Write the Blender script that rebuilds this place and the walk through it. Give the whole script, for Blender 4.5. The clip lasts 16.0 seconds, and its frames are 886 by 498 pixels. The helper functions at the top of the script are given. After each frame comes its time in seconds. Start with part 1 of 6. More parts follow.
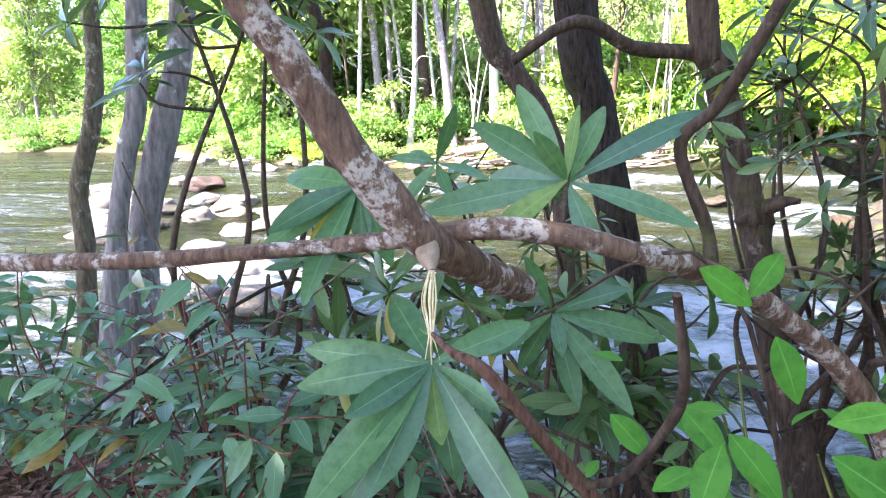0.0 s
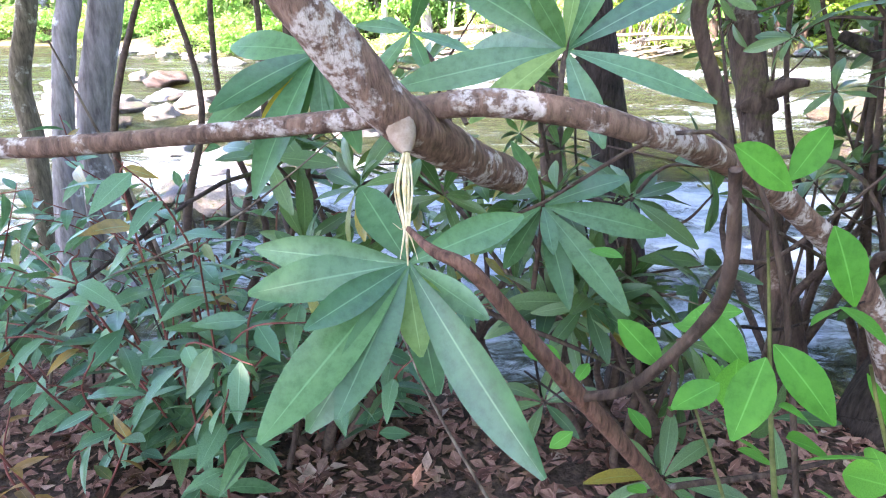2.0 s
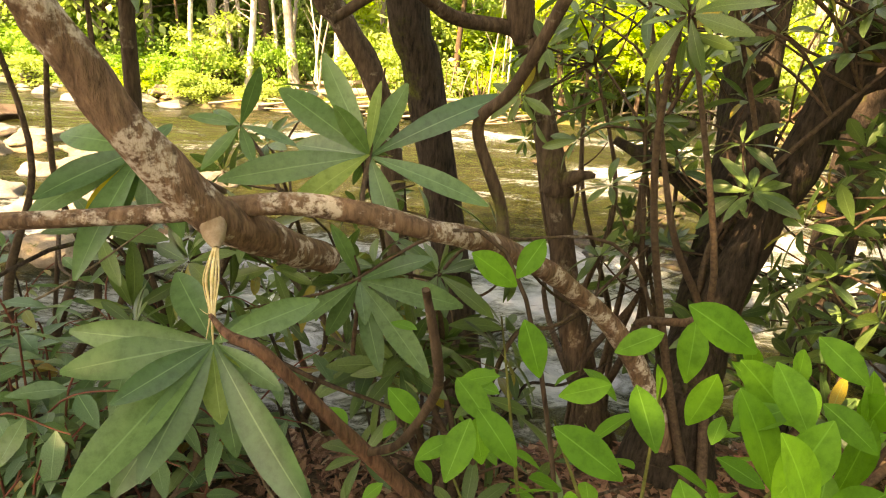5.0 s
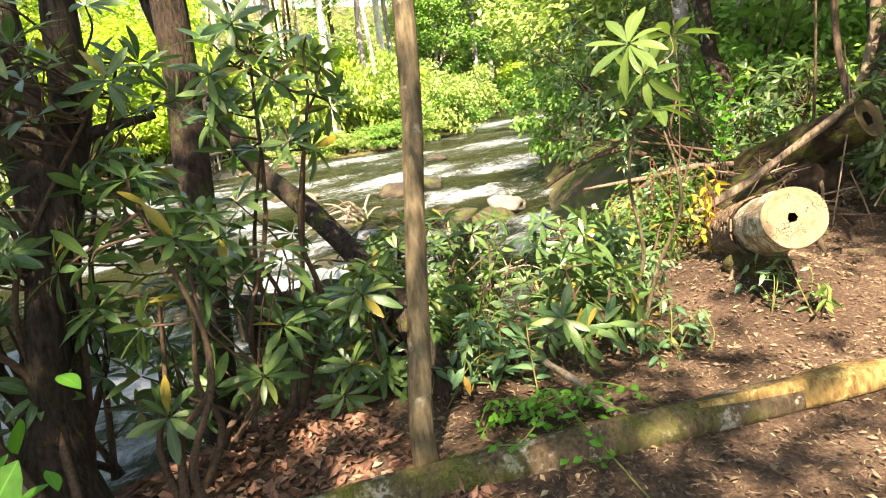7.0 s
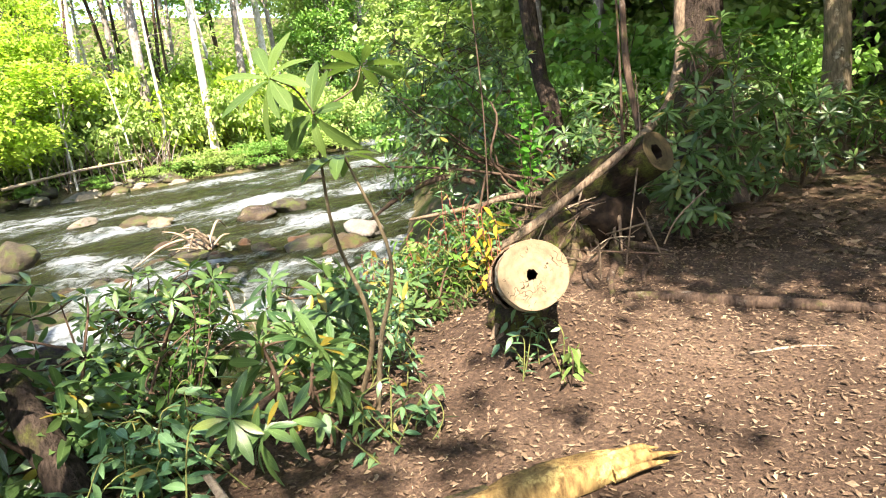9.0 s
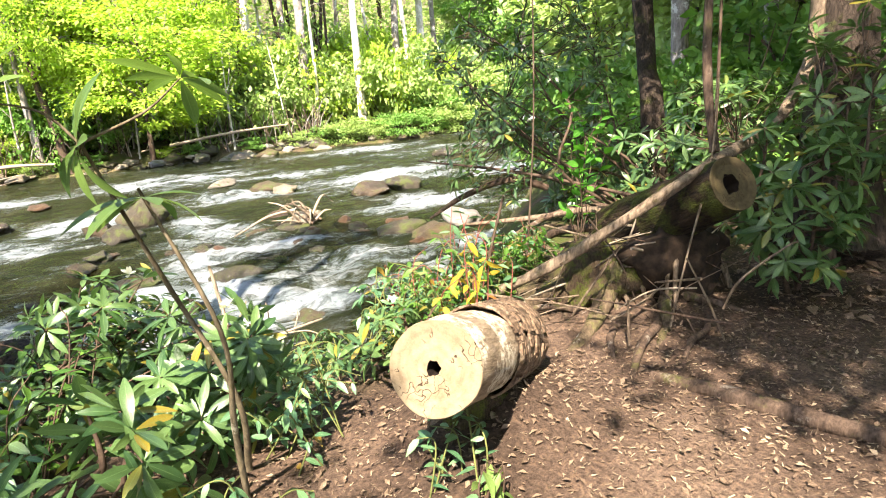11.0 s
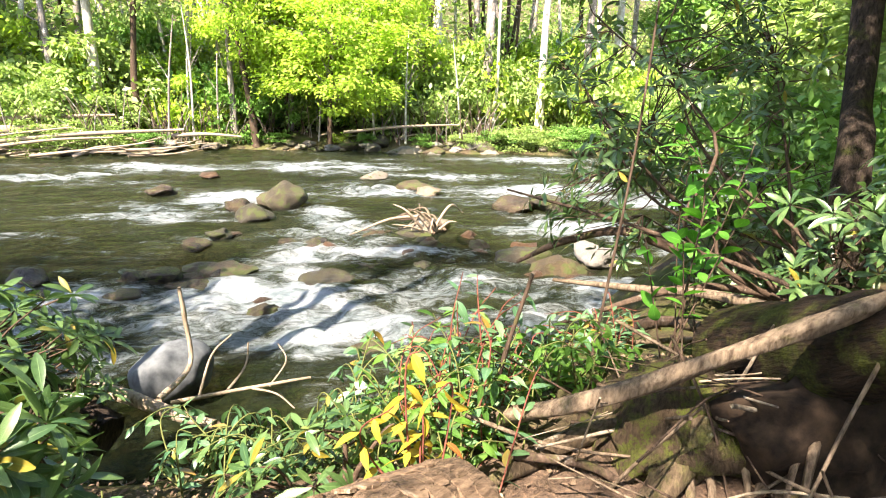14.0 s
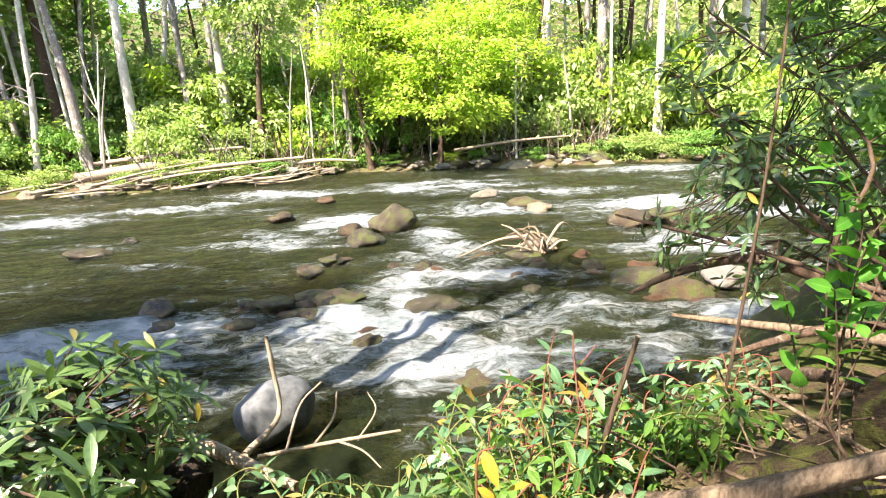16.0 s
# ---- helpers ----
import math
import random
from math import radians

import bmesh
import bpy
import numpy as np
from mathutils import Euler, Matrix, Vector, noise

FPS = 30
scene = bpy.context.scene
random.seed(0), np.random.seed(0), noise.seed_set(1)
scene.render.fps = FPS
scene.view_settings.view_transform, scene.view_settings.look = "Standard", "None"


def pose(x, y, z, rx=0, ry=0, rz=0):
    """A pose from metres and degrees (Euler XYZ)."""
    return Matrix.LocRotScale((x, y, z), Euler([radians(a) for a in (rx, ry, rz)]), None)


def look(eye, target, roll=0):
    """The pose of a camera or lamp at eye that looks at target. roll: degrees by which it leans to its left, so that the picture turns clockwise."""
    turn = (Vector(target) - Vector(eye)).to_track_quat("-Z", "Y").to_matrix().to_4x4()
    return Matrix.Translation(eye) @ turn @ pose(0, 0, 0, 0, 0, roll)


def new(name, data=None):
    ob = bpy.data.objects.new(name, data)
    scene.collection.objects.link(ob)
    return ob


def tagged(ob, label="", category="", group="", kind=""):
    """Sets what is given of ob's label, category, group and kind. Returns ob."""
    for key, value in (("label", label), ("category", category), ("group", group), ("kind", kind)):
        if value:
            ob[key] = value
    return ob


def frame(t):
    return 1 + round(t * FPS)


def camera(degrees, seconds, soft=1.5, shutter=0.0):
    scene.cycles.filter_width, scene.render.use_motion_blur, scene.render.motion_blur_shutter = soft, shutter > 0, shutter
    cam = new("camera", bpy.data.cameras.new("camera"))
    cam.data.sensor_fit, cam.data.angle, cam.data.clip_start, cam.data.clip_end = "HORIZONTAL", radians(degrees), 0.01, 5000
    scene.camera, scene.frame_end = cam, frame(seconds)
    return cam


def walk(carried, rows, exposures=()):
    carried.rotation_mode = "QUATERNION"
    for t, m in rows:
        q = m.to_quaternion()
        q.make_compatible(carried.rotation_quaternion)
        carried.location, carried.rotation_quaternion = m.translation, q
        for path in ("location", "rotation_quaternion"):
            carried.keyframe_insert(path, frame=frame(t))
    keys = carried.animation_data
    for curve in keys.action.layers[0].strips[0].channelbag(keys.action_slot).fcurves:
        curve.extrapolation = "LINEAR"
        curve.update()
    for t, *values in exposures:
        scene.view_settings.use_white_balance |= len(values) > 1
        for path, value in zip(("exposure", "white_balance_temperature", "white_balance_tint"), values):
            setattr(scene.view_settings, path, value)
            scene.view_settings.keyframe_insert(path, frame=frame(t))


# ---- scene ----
cam = camera(71.1, 16.0, soft=1.1)

PATH = [
    (0, (0.243, 0.13, 1.565), (-0.384, 1.979, 1.128), -1.2),
    (0.5, (0.22, 0.257, 1.541), (-0.385, 2.088, 1.01), -1.9),
    (1, (0.209, 0.277, 1.499), (-0.363, 2.074, 0.83), -2.7),
    (1.5, (0.186, 0.289, 1.486), (-0.366, 2.066, 0.754), -2.6),
    (2, (0.18, 0.311, 1.486), (-0.354, 2.088, 0.74), -1.2),
    (2.5, (0.195, 0.321, 1.466), (-0.328, 2.096, 0.706), -0.0),
    (3, (0.191, 0.323, 1.476), (-0.322, 2.102, 0.719), 0.7),
    (3.2, (0.191, 0.322, 1.486), (-0.319, 2.104, 0.733), 1.0),
    (5.3, (0.412, 0.1, 1.659), (0.441, 2.017, 1.088), 2.9),
    (5.5, (0.458, 0.065, 1.671), (0.615, 1.975, 1.099), 1.7),
    (6, (0.603, -0.064, 1.665), (1.132, 1.792, 1.141), -1.9),
    (6.5, (0.889, -0.248, 1.67), (1.729, 1.497, 1.169), -5.6),
    (7, (1.304, -0.444, 1.639), (2.422, 1.14, 1.152), -7.5),
    (7.5, (1.544, -0.42, 1.6), (2.888, 0.98, 1.119), -9.4),
    (8, (1.843, -0.434, 1.569), (3.273, 0.873, 1.07), -9.4),
    (8.5, (2.158, -0.597, 1.64), (3.561, 0.743, 1.15), -8.0),
    (9, (2.543, -0.639, 1.616), (3.893, 0.755, 1.135), -6.8),
    (9.2, (2.74, -0.672, 1.612), (4.084, 0.726, 1.124), -6.0),
    (11.3, (4.087, -0.613, 1.716), (5.012, 1.086, 1.208), -4.3),
    (11.5, (4.185, -0.543, 1.727), (5.107, 1.16, 1.228), -4.0),
    (12, (4.474, -0.417, 1.668), (5.404, 1.29, 1.196), -1.9),
    (12.5, (4.807, -0.277, 1.635), (5.708, 1.444, 1.161), 0.3),
    (13, (4.991, -0.043, 1.57), (5.869, 1.691, 1.096), 1.2),
    (13.5, (5.18, 0.15, 1.592), (5.956, 1.93, 1.114), 1.9),
    (14, (5.347, 0.316, 1.659), (5.803, 2.204, 1.18), 1.4),
    (14.5, (5.442, 0.527, 1.71), (5.777, 2.44, 1.232), 0.9),
    (15, (5.526, 0.601, 1.755), (5.705, 2.537, 1.282), -1.1),
    (15.5, (5.559, 0.644, 1.745), (5.67, 2.591, 1.301), -2.5),
    (16, (5.551, 0.659, 1.742), (5.638, 2.609, 1.307), -2.7),
]
EXPOSURES = [(0, 3.42, 6000, 30), (1.0, 3.58, 6000, 30), (3.2, 4.12, 6200, 33), (5.3, 2.98, 16500, 22), (6.0, 2.88, 16000, 20), (6.5, 2.62, 9800, 16), (6.8, 2.52, 8400, 16), (8.0, 2.35, 7200, 17), (12.0, 2.43, 6900, 16), (16.0, 2.36, 7000, 18)]
walk(cam, [(t, look(eye, target, roll)) for t, eye, target, roll in PATH], EXPOSURES)

# ---- light ----
world = bpy.data.worlds.new("sky")
scene.world = world
world.use_nodes = True
sky = world.node_tree.nodes.new("ShaderNodeTexSky")
sky.sky_type, sky.sun_disc = "NISHITA", False
SUN_DIR = Vector((-0.42, -0.46, 0.78)).normalized()
sky.sun_elevation = math.asin(SUN_DIR.z)
sky.sun_rotation = math.atan2(SUN_DIR.x, SUN_DIR.y)
back = world.node_tree.nodes["Background"]
back.inputs[1].default_value = 0.125
world.node_tree.links.new(sky.outputs[0], back.inputs[0])
sun = new("sun", bpy.data.lights.new("sun", "SUN"))
sun.data.energy, sun.data.angle, sun.data.color = 5.0, radians(0.55), (1.0, 0.93, 0.80)
sun.matrix_world = look(SUN_DIR * 60, (0, 0, 0))


# ---- materials ----
def node(tree, kind, **values):
    n = tree.nodes.new(kind)
    for key, value in values.items():
        n.inputs[key].default_value = value
    return n


def noise_node(tree, scale, detail=4.0, rough=0.55, vector=None):
    n = node(tree, "ShaderNodeTexNoise", Scale=scale, Detail=detail, Roughness=rough)
    if vector is not None:
        tree.links.new(vector, n.inputs["Vector"])
    return n


def ramp(tree, source, stops):
    r = tree.nodes.new("ShaderNodeValToRGB")
    while len(r.color_ramp.elements) < len(stops):
        r.color_ramp.elements.new(0.5)
    for element, (at, colour) in zip(r.color_ramp.elements, stops):
        element.position, element.color = at, (*colour, 1)
    tree.links.new(source, r.inputs[0])
    return r


def mix(tree, fac, a, b):
    m = tree.nodes.new("ShaderNodeMix")
    m.data_type = "RGBA"
    for value, slot in ((fac, 0), (a, 6), (b, 7)):
        if isinstance(value, (int, float)):
            m.inputs[slot].default_value = value
        elif isinstance(value, tuple):
            m.inputs[slot].default_value = (*value, 1)
        else:
            tree.links.new(value, m.inputs[slot])
    return m.outputs[2]


def bump(tree, height, strength, distance):
    b = node(tree, "ShaderNodeBump", Strength=strength, Distance=distance)
    tree.links.new(height, b.inputs["Height"])
    return b.outputs[0]


def shell(name, roughness=0.8, specular=0.3):
    m = bpy.data.materials.new(name)
    m.use_nodes = True
    p = m.node_tree.nodes["Principled BSDF"]
    p.inputs["Roughness"].default_value = roughness
    p.inputs["Specular IOR Level"].default_value = specular
    return m, m.node_tree, p


def leaf_material(name, dark, light, translucent=0.35, roughness=0.42, specular=0.45, tired=None):
    """Leaf blades: each blade has its own shade, with mottling along it; part of the light passes through."""
    m, t, p = shell(name, roughness, specular)
    geo = t.nodes.new("ShaderNodeNewGeometry")
    info = t.nodes.new("ShaderNodeObjectInfo")
    add = t.nodes.new("ShaderNodeMath")
    add.operation = "ADD"
    t.links.new(geo.outputs["Random Per Island"], add.inputs[0])
    t.links.new(info.outputs["Random"], add.inputs[1])
    frac = t.nodes.new("ShaderNodeMath")
    frac.operation = "FRACT"
    t.links.new(add.outputs[0], frac.inputs[0])
    stops = [(0.0, dark), (0.75, light)] + ([(0.93, light), (0.97, tired)] if tired else [(1.0, light)])
    shade = ramp(t, frac.outputs[0], stops)
    co = t.nodes.new("ShaderNodeTexCoord")
    n = noise_node(t, 45.0, 6.0, 0.7, vector=co.outputs["Object"])
    spots = ramp(t, n.outputs[0], [(0.36, (0.42, 0.48, 0.4)), (0.52, (0.95, 0.97, 0.93)), (0.68, (1.25, 1.2, 1.15))])
    mul = t.nodes.new("ShaderNodeMix")
    mul.data_type, mul.blend_type = "RGBA", "MULTIPLY"
    mul.inputs[0].default_value = 0.6
    t.links.new(shade.outputs[0], mul.inputs[6])
    t.links.new(spots.outputs[0], mul.inputs[7])
    edge = t.nodes.new("ShaderNodeAttribute")
    edge.attribute_name = "edge"
    rib = ramp(t, edge.outputs["Fac"], [(0.015, (0.8, 0.8, 0.8)), (0.06, (0, 0, 0))])
    bladed = mix(t, rib.outputs[0], mul.outputs[2], tuple(min(0.6, 1.5 * c + 0.03) for c in light))
    t.links.new(bladed, p.inputs["Base Color"])
    t.links.new(bump(t, n.outputs[0], 0.15, 0.01), p.inputs["Normal"])
    thin = t.nodes.new("ShaderNodeBsdfTranslucent")
    warm = mix(t, 0.5, mul.outputs[2], (light[0] * 1.25, light[1] * 1.4, light[2] * 0.6))
    t.links.new(warm, thin.inputs[0])
    both = t.nodes.new("ShaderNodeMixShader")
    both.inputs[0].default_value = translucent
    t.links.new(p.outputs[0], both.inputs[1])
    t.links.new(thin.outputs[0], both.inputs[2])
    t.links.new(both.outputs[0], t.nodes["Material Output"].inputs[0])
    return m


def bark_material(name, dark, light, patch=None, patch_at=0.58, scale=1.0, depth=0.02, moss=0.0):
    """Bark: ridges along the limb, blotches of lichen (patch) and moss on upward faces' noise."""
    m, t, p = shell(name, 0.9, 0.15)
    co = t.nodes.new("ShaderNodeTexCoord")
    mapping = node(t, "ShaderNodeMapping", Scale=(1, 1, 0.22))
    t.links.new(co.outputs["Object"], mapping.inputs["Vector"])
    ridges = noise_node(t, 38 * scale, 6, 0.65, mapping.outputs[0])
    broad = noise_node(t, 5 * scale, 5, 0.6, co.outputs["Object"])
    colour = ramp(t, ridges.outputs[0], [(0.32, dark), (0.68, light)]).outputs[0]
    if patch:
        mask = ramp(t, broad.outputs[0], [(patch_at, (0, 0, 0)), (patch_at + 0.05, (1, 1, 1))])
        fine = noise_node(t, 30 * scale, 4, 0.7, co.outputs["Object"])
        both = t.nodes.new("ShaderNodeMath")
        both.operation = "MULTIPLY"
        hard = ramp(t, fine.outputs[0], [(0.42, (0, 0, 0)), (0.55, (1, 1, 1))])
        t.links.new(mask.outputs[0], both.inputs[0])
        t.links.new(hard.outputs[0], both.inputs[1])
        colour = mix(t, both.outputs[0], colour, patch)
    if moss:
        green = noise_node(t, 3.3 * scale, 5, 0.7, co.outputs["Object"])
        mask = ramp(t, green.outputs[0], [(0.60 - moss * 0.3, (0, 0, 0)), (0.82 - moss * 0.3, (1, 1, 1))])
        fuzz = noise_node(t, 90, 3, 0.6, co.outputs["Object"])
        mossy = ramp(t, fuzz.outputs[0], [(0.3, (0.035, 0.045, 0.008)), (0.7, (0.13, 0.15, 0.025))])
        colour = mix(t, mask.outputs[0], colour, mossy.outputs[0])
    t.links.new(colour, p.inputs["Base Color"])
    t.links.new(bump(t, ridges.outputs[0], 0.9, depth), p.inputs["Normal"])
    return m


def rock_material(name, dark, light, moss=0.0, wet=0.55):
    m, t, p = shell(name, wet, 0.4)
    co = t.nodes.new("ShaderNodeTexCoord")
    info = t.nodes.new("ShaderNodeObjectInfo")
    a = noise_node(t, 2.2, 6, 0.65, co.outputs["Object"])
    b = noise_node(t, 22, 5, 0.7, co.outputs["Object"])
    colour = ramp(t, a.outputs[0], [(0.3, dark), (0.7, light)]).outputs[0]
    grain = ramp(t, b.outputs[0], [(0.3, (0.55, 0.55, 0.55)), (0.7, (1.1, 1.08, 1.0))])
    mul = t.nodes.new("ShaderNodeMix")
    mul.data_type, mul.blend_type = "RGBA", "MULTIPLY"
    mul.inputs[0].default_value = 0.8
    t.links.new(colour, mul.inputs[6])
    t.links.new(grain.outputs[0], mul.inputs[7])
    tint = ramp(t, info.outputs["Random"], [(0.0, (0.7, 0.7, 0.72)), (0.5, (1.0, 0.95, 0.85)), (1.0, (1.2, 1.0, 0.8))])
    mul2 = t.nodes.new("ShaderNodeMix")
    mul2.data_type, mul2.blend_type = "RGBA", "MULTIPLY"
    mul2.inputs[0].default_value = 1.0
    t.links.new(mul.outputs[2], mul2.inputs[6])
    t.links.new(tint.outputs[0], mul2.inputs[7])
    colour = mul2.outputs[2]
    if moss:
        g = noise_node(t, 4, 5, 0.7, co.outputs["Object"])
        mask = ramp(t, g.outputs[0], [(0.6 - moss * 0.3, (0, 0, 0)), (0.68 - moss * 0.3, (1, 1, 1))])
        colour = mix(t, mask.outputs[0], colour, (0.07, 0.085, 0.02))
    t.links.new(colour, p.inputs["Base Color"])
    t.links.new(bump(t, b.outputs[0], 0.9, 0.08), p.inputs["Normal"])
    return m


def ground_material():
    m, t, p = shell("leaf_litter_soil", 0.95, 0.1)
    co = t.nodes.new("ShaderNodeTexCoord")
    a = noise_node(t, 0.9, 5, 0.6, co.outputs["Object"])
    b = noise_node(t, 45, 6, 0.7, co.outputs["Object"])
    c = node(t, "ShaderNodeTexVoronoi", Scale=22.0)
    t.links.new(co.outputs["Object"], c.inputs["Vector"])
    soil = ramp(t, a.outputs[0], [(0.3, (0.046, 0.033, 0.025)), (0.5, (0.10, 0.071, 0.054)), (0.72, (0.175, 0.128, 0.097))])
    bits = ramp(t, b.outputs[0], [(0.3, (0.35, 0.32, 0.3)), (0.52, (0.9, 0.85, 0.8)), (0.72, (1.7, 1.5, 1.25))])
    mul = t.nodes.new("ShaderNodeMix")
    mul.data_type, mul.blend_type = "RGBA", "MULTIPLY"
    mul.inputs[0].default_value = 1.0
    t.links.new(soil.outputs[0], mul.inputs[6])
    t.links.new(bits.outputs[0], mul.inputs[7])
    # moss and low herbs away from the trodden path, gravel in the river bed
    far = t.nodes.new("ShaderNodeAttribute")
    far.attribute_name = "cover"
    green_noise = noise_node(t, 1.7, 5, 0.65, co.outputs["Object"])
    weigh = t.nodes.new("ShaderNodeMath")
    weigh.operation = "MULTIPLY"
    hard = ramp(t, green_noise.outputs[0], [(0.38, (0, 0, 0)), (0.6, (1, 1, 1))])
    t.links.new(far.outputs["Fac"], weigh.inputs[0])
    t.links.new(hard.outputs[0], weigh.inputs[1])
    fuzz = ramp(t, b.outputs[0], [(0.3, (0.02, 0.035, 0.008)), (0.7, (0.085, 0.12, 0.02))])
    colour = mix(t, weigh.outputs[0], mul.outputs[2], fuzz.outputs[0])
    bed = t.nodes.new("ShaderNodeAttribute")
    bed.attribute_name = "bed"
    stone = ramp(t, c.outputs["Color"], [(0.2, (0.05, 0.042, 0.024)), (0.8, (0.20, 0.16, 0.085))])
    colour = mix(t, bed.outputs["Fac"], colour, stone.outputs[0])
    t.links.new(colour, p.inputs["Base Color"])
    t.links.new(bump(t, b.outputs[0], 0.9, 0.03), p.inputs["Normal"])
    return m


def water_material():
    """Olive water over a stony bed; foam breaks up into fine streaks where the rapids are strong."""
    m, t, p = shell("stream_water", 0.06, 0.5)
    p.inputs["IOR"].default_value = 1.33
    co = t.nodes.new("ShaderNodeTexCoord")
    stretch = node(t, "ShaderNodeMapping", Scale=(0.75, 1.25, 1))
    stretch.inputs["Rotation"].default_value = (0, 0, -0.5)
    t.links.new(co.outputs["Object"], stretch.inputs["Vector"])
    ripple = noise_node(t, 2.6, 8, 0.66, stretch.outputs[0])
    fine = noise_node(t, 24.0, 4, 0.6, stretch.outputs[0])
    chop = noise_node(t, 1.3, 4, 0.6, stretch.outputs[0])
    deep = ramp(t, chop.outputs[0], [(0.3, (0.028, 0.042, 0.021)), (0.55, (0.050, 0.064, 0.030)), (0.75, (0.08, 0.088, 0.042))])
    foam = t.nodes.new("ShaderNodeAttribute")
    foam.attribute_name = "foam"
    wisps = noise_node(t, 4.5, 14, 0.8, stretch.outputs[0])
    wisps.inputs["Distortion"].default_value = 0.9
    both = t.nodes.new("ShaderNodeMath")
    both.operation = "MULTIPLY_ADD"
    both.inputs[1].default_value = 2.6
    t.links.new(wisps.outputs[0], both.inputs[0])
    t.links.new(foam.outputs["Fac"], both.inputs[2])
    less = t.nodes.new("ShaderNodeMath")
    less.operation = "SUBTRACT"
    less.inputs[1].default_value = 1.3
    t.links.new(both.outputs[0], less.inputs[0])
    mask = ramp(t, less.outputs[0], [(0.30, (0, 0, 0)), (0.45, (0.2, 0.2, 0.2)), (0.66, (0.5, 0.5, 0.5)), (0.95, (1, 1, 1))])
    froth = ramp(t, ripple.outputs[0], [(0.36, (0.26, 0.32, 0.33)), (0.50, (0.50, 0.56, 0.59)), (0.62, (0.66, 0.70, 0.72))])
    t.links.new(mix(t, mask.outputs[0], deep.outputs[0], froth.outputs[0]), p.inputs["Base Color"])
    rough = t.nodes.new("ShaderNodeMapRange")
    rough.inputs["To Min"].default_value, rough.inputs["To Max"].default_value = 0.06, 0.6
    t.links.new(mask.outputs[0], rough.inputs["Value"])
    t.links.new(rough.outputs[0], p.inputs["Roughness"])
    add = t.nodes.new("ShaderNodeMath")
    add.operation = "ADD"
    t.links.new(ripple.outputs[0], add.inputs[0])
    t.links.new(wisps.outputs[0], add.inputs[1])
    small = t.nodes.new("ShaderNodeMath")
    small.operation = "MULTIPLY_ADD"
    small.inputs[1].default_value = 0.22
    t.links.new(fine.outputs[0], small.inputs[0])
    t.links.new(add.outputs[0], small.inputs[2])
    t.links.new(bump(t, small.outputs[0], 1.0, 0.30), p.inputs["Normal"])
    clear = node(t, "ShaderNodeBsdfTransparent", Color=(0.42, 0.45, 0.32, 1))
    inv = t.nodes.new("ShaderNodeMapRange")
    inv.inputs["To Min"].default_value, inv.inputs["To Max"].default_value = 0.52, 1.0
    t.links.new(mask.outputs[0], inv.inputs["Value"])
    out = t.nodes.new("ShaderNodeMixShader")
    t.links.new(inv.outputs[0], out.inputs[0])
    t.links.new(clear.outputs[0], out.inputs[1])
    t.links.new(p.outputs[0], out.inputs[2])
    t.links.new(out.outputs[0], t.nodes["Material Output"].inputs[0])
    return m


def cut_wood_material(name, light, dark):
    """Sawn end grain: rings and cracks, object space with the saw face across z."""
    m, t, p = shell(name, 0.85, 0.15)
    co = t.nodes.new("ShaderNodeTexCoord")
    rings = node(t, "ShaderNodeTexWave", Scale=9.0, Distortion=3.5, Detail=3.0)
    rings.wave_type = "RINGS"
    rings.rings_direction = "Z"
    t.links.new(co.outputs["Object"], rings.inputs["Vector"])
    n = noise_node(t, 14, 6, 0.7, co.outputs["Object"])
    grain = ramp(t, n.outputs[0], [(0.3, dark), (0.6, light)])
    ringed = ramp(t, rings.outputs[0], [(0.2, tuple(0.8 * c for c in dark)), (0.6, light)])
    colour = mix(t, 0.12, grain.outputs[0], ringed.outputs[0])
    crack = node(t, "ShaderNodeTexVoronoi", Scale=20.0)
    crack.feature = "DISTANCE_TO_EDGE"
    warp = noise_node(t, 6, 3, 0.6, co.outputs["Object"])
    t.links.new(mix(t, 0.25, co.outputs["Object"], warp.outputs["Color"]), crack.inputs["Vector"])
    line = ramp(t, crack.outputs["Distance"], [(0.012, (1, 1, 1)), (0.04, (0, 0, 0))])
    broken = ramp(t, warp.outputs[0], [(0.52, (0, 0, 0)), (0.57, (1, 1, 1))])
    both = t.nodes.new("ShaderNodeMath")
    both.operation = "MULTIPLY"
    t.links.new(line.outputs[0], both.inputs[0])
    t.links.new(broken.outputs[0], both.inputs[1])
    t.links.new(mix(t, both.outputs[0], colour, (0.03, 0.018, 0.01)), p.inputs["Base Color"])
    t.links.new(bump(t, n.outputs[0], 0.5, 0.01), p.inputs["Normal"])
    return m


def plain_material(name, dark, light, scale=30.0, roughness=0.8):
    m, t, p = shell(name, roughness, 0.2)
    co = t.nodes.new("ShaderNodeTexCoord")
    n = noise_node(t, scale, 5, 0.65, co.outputs["Object"])
    t.links.new(ramp(t, n.outputs[0], [(0.3, dark), (0.7, light)]).outputs[0], p.inputs["Base Color"])
    t.links.new(bump(t, n.outputs[0], 0.5, 0.01), p.inputs["Normal"])
    return m


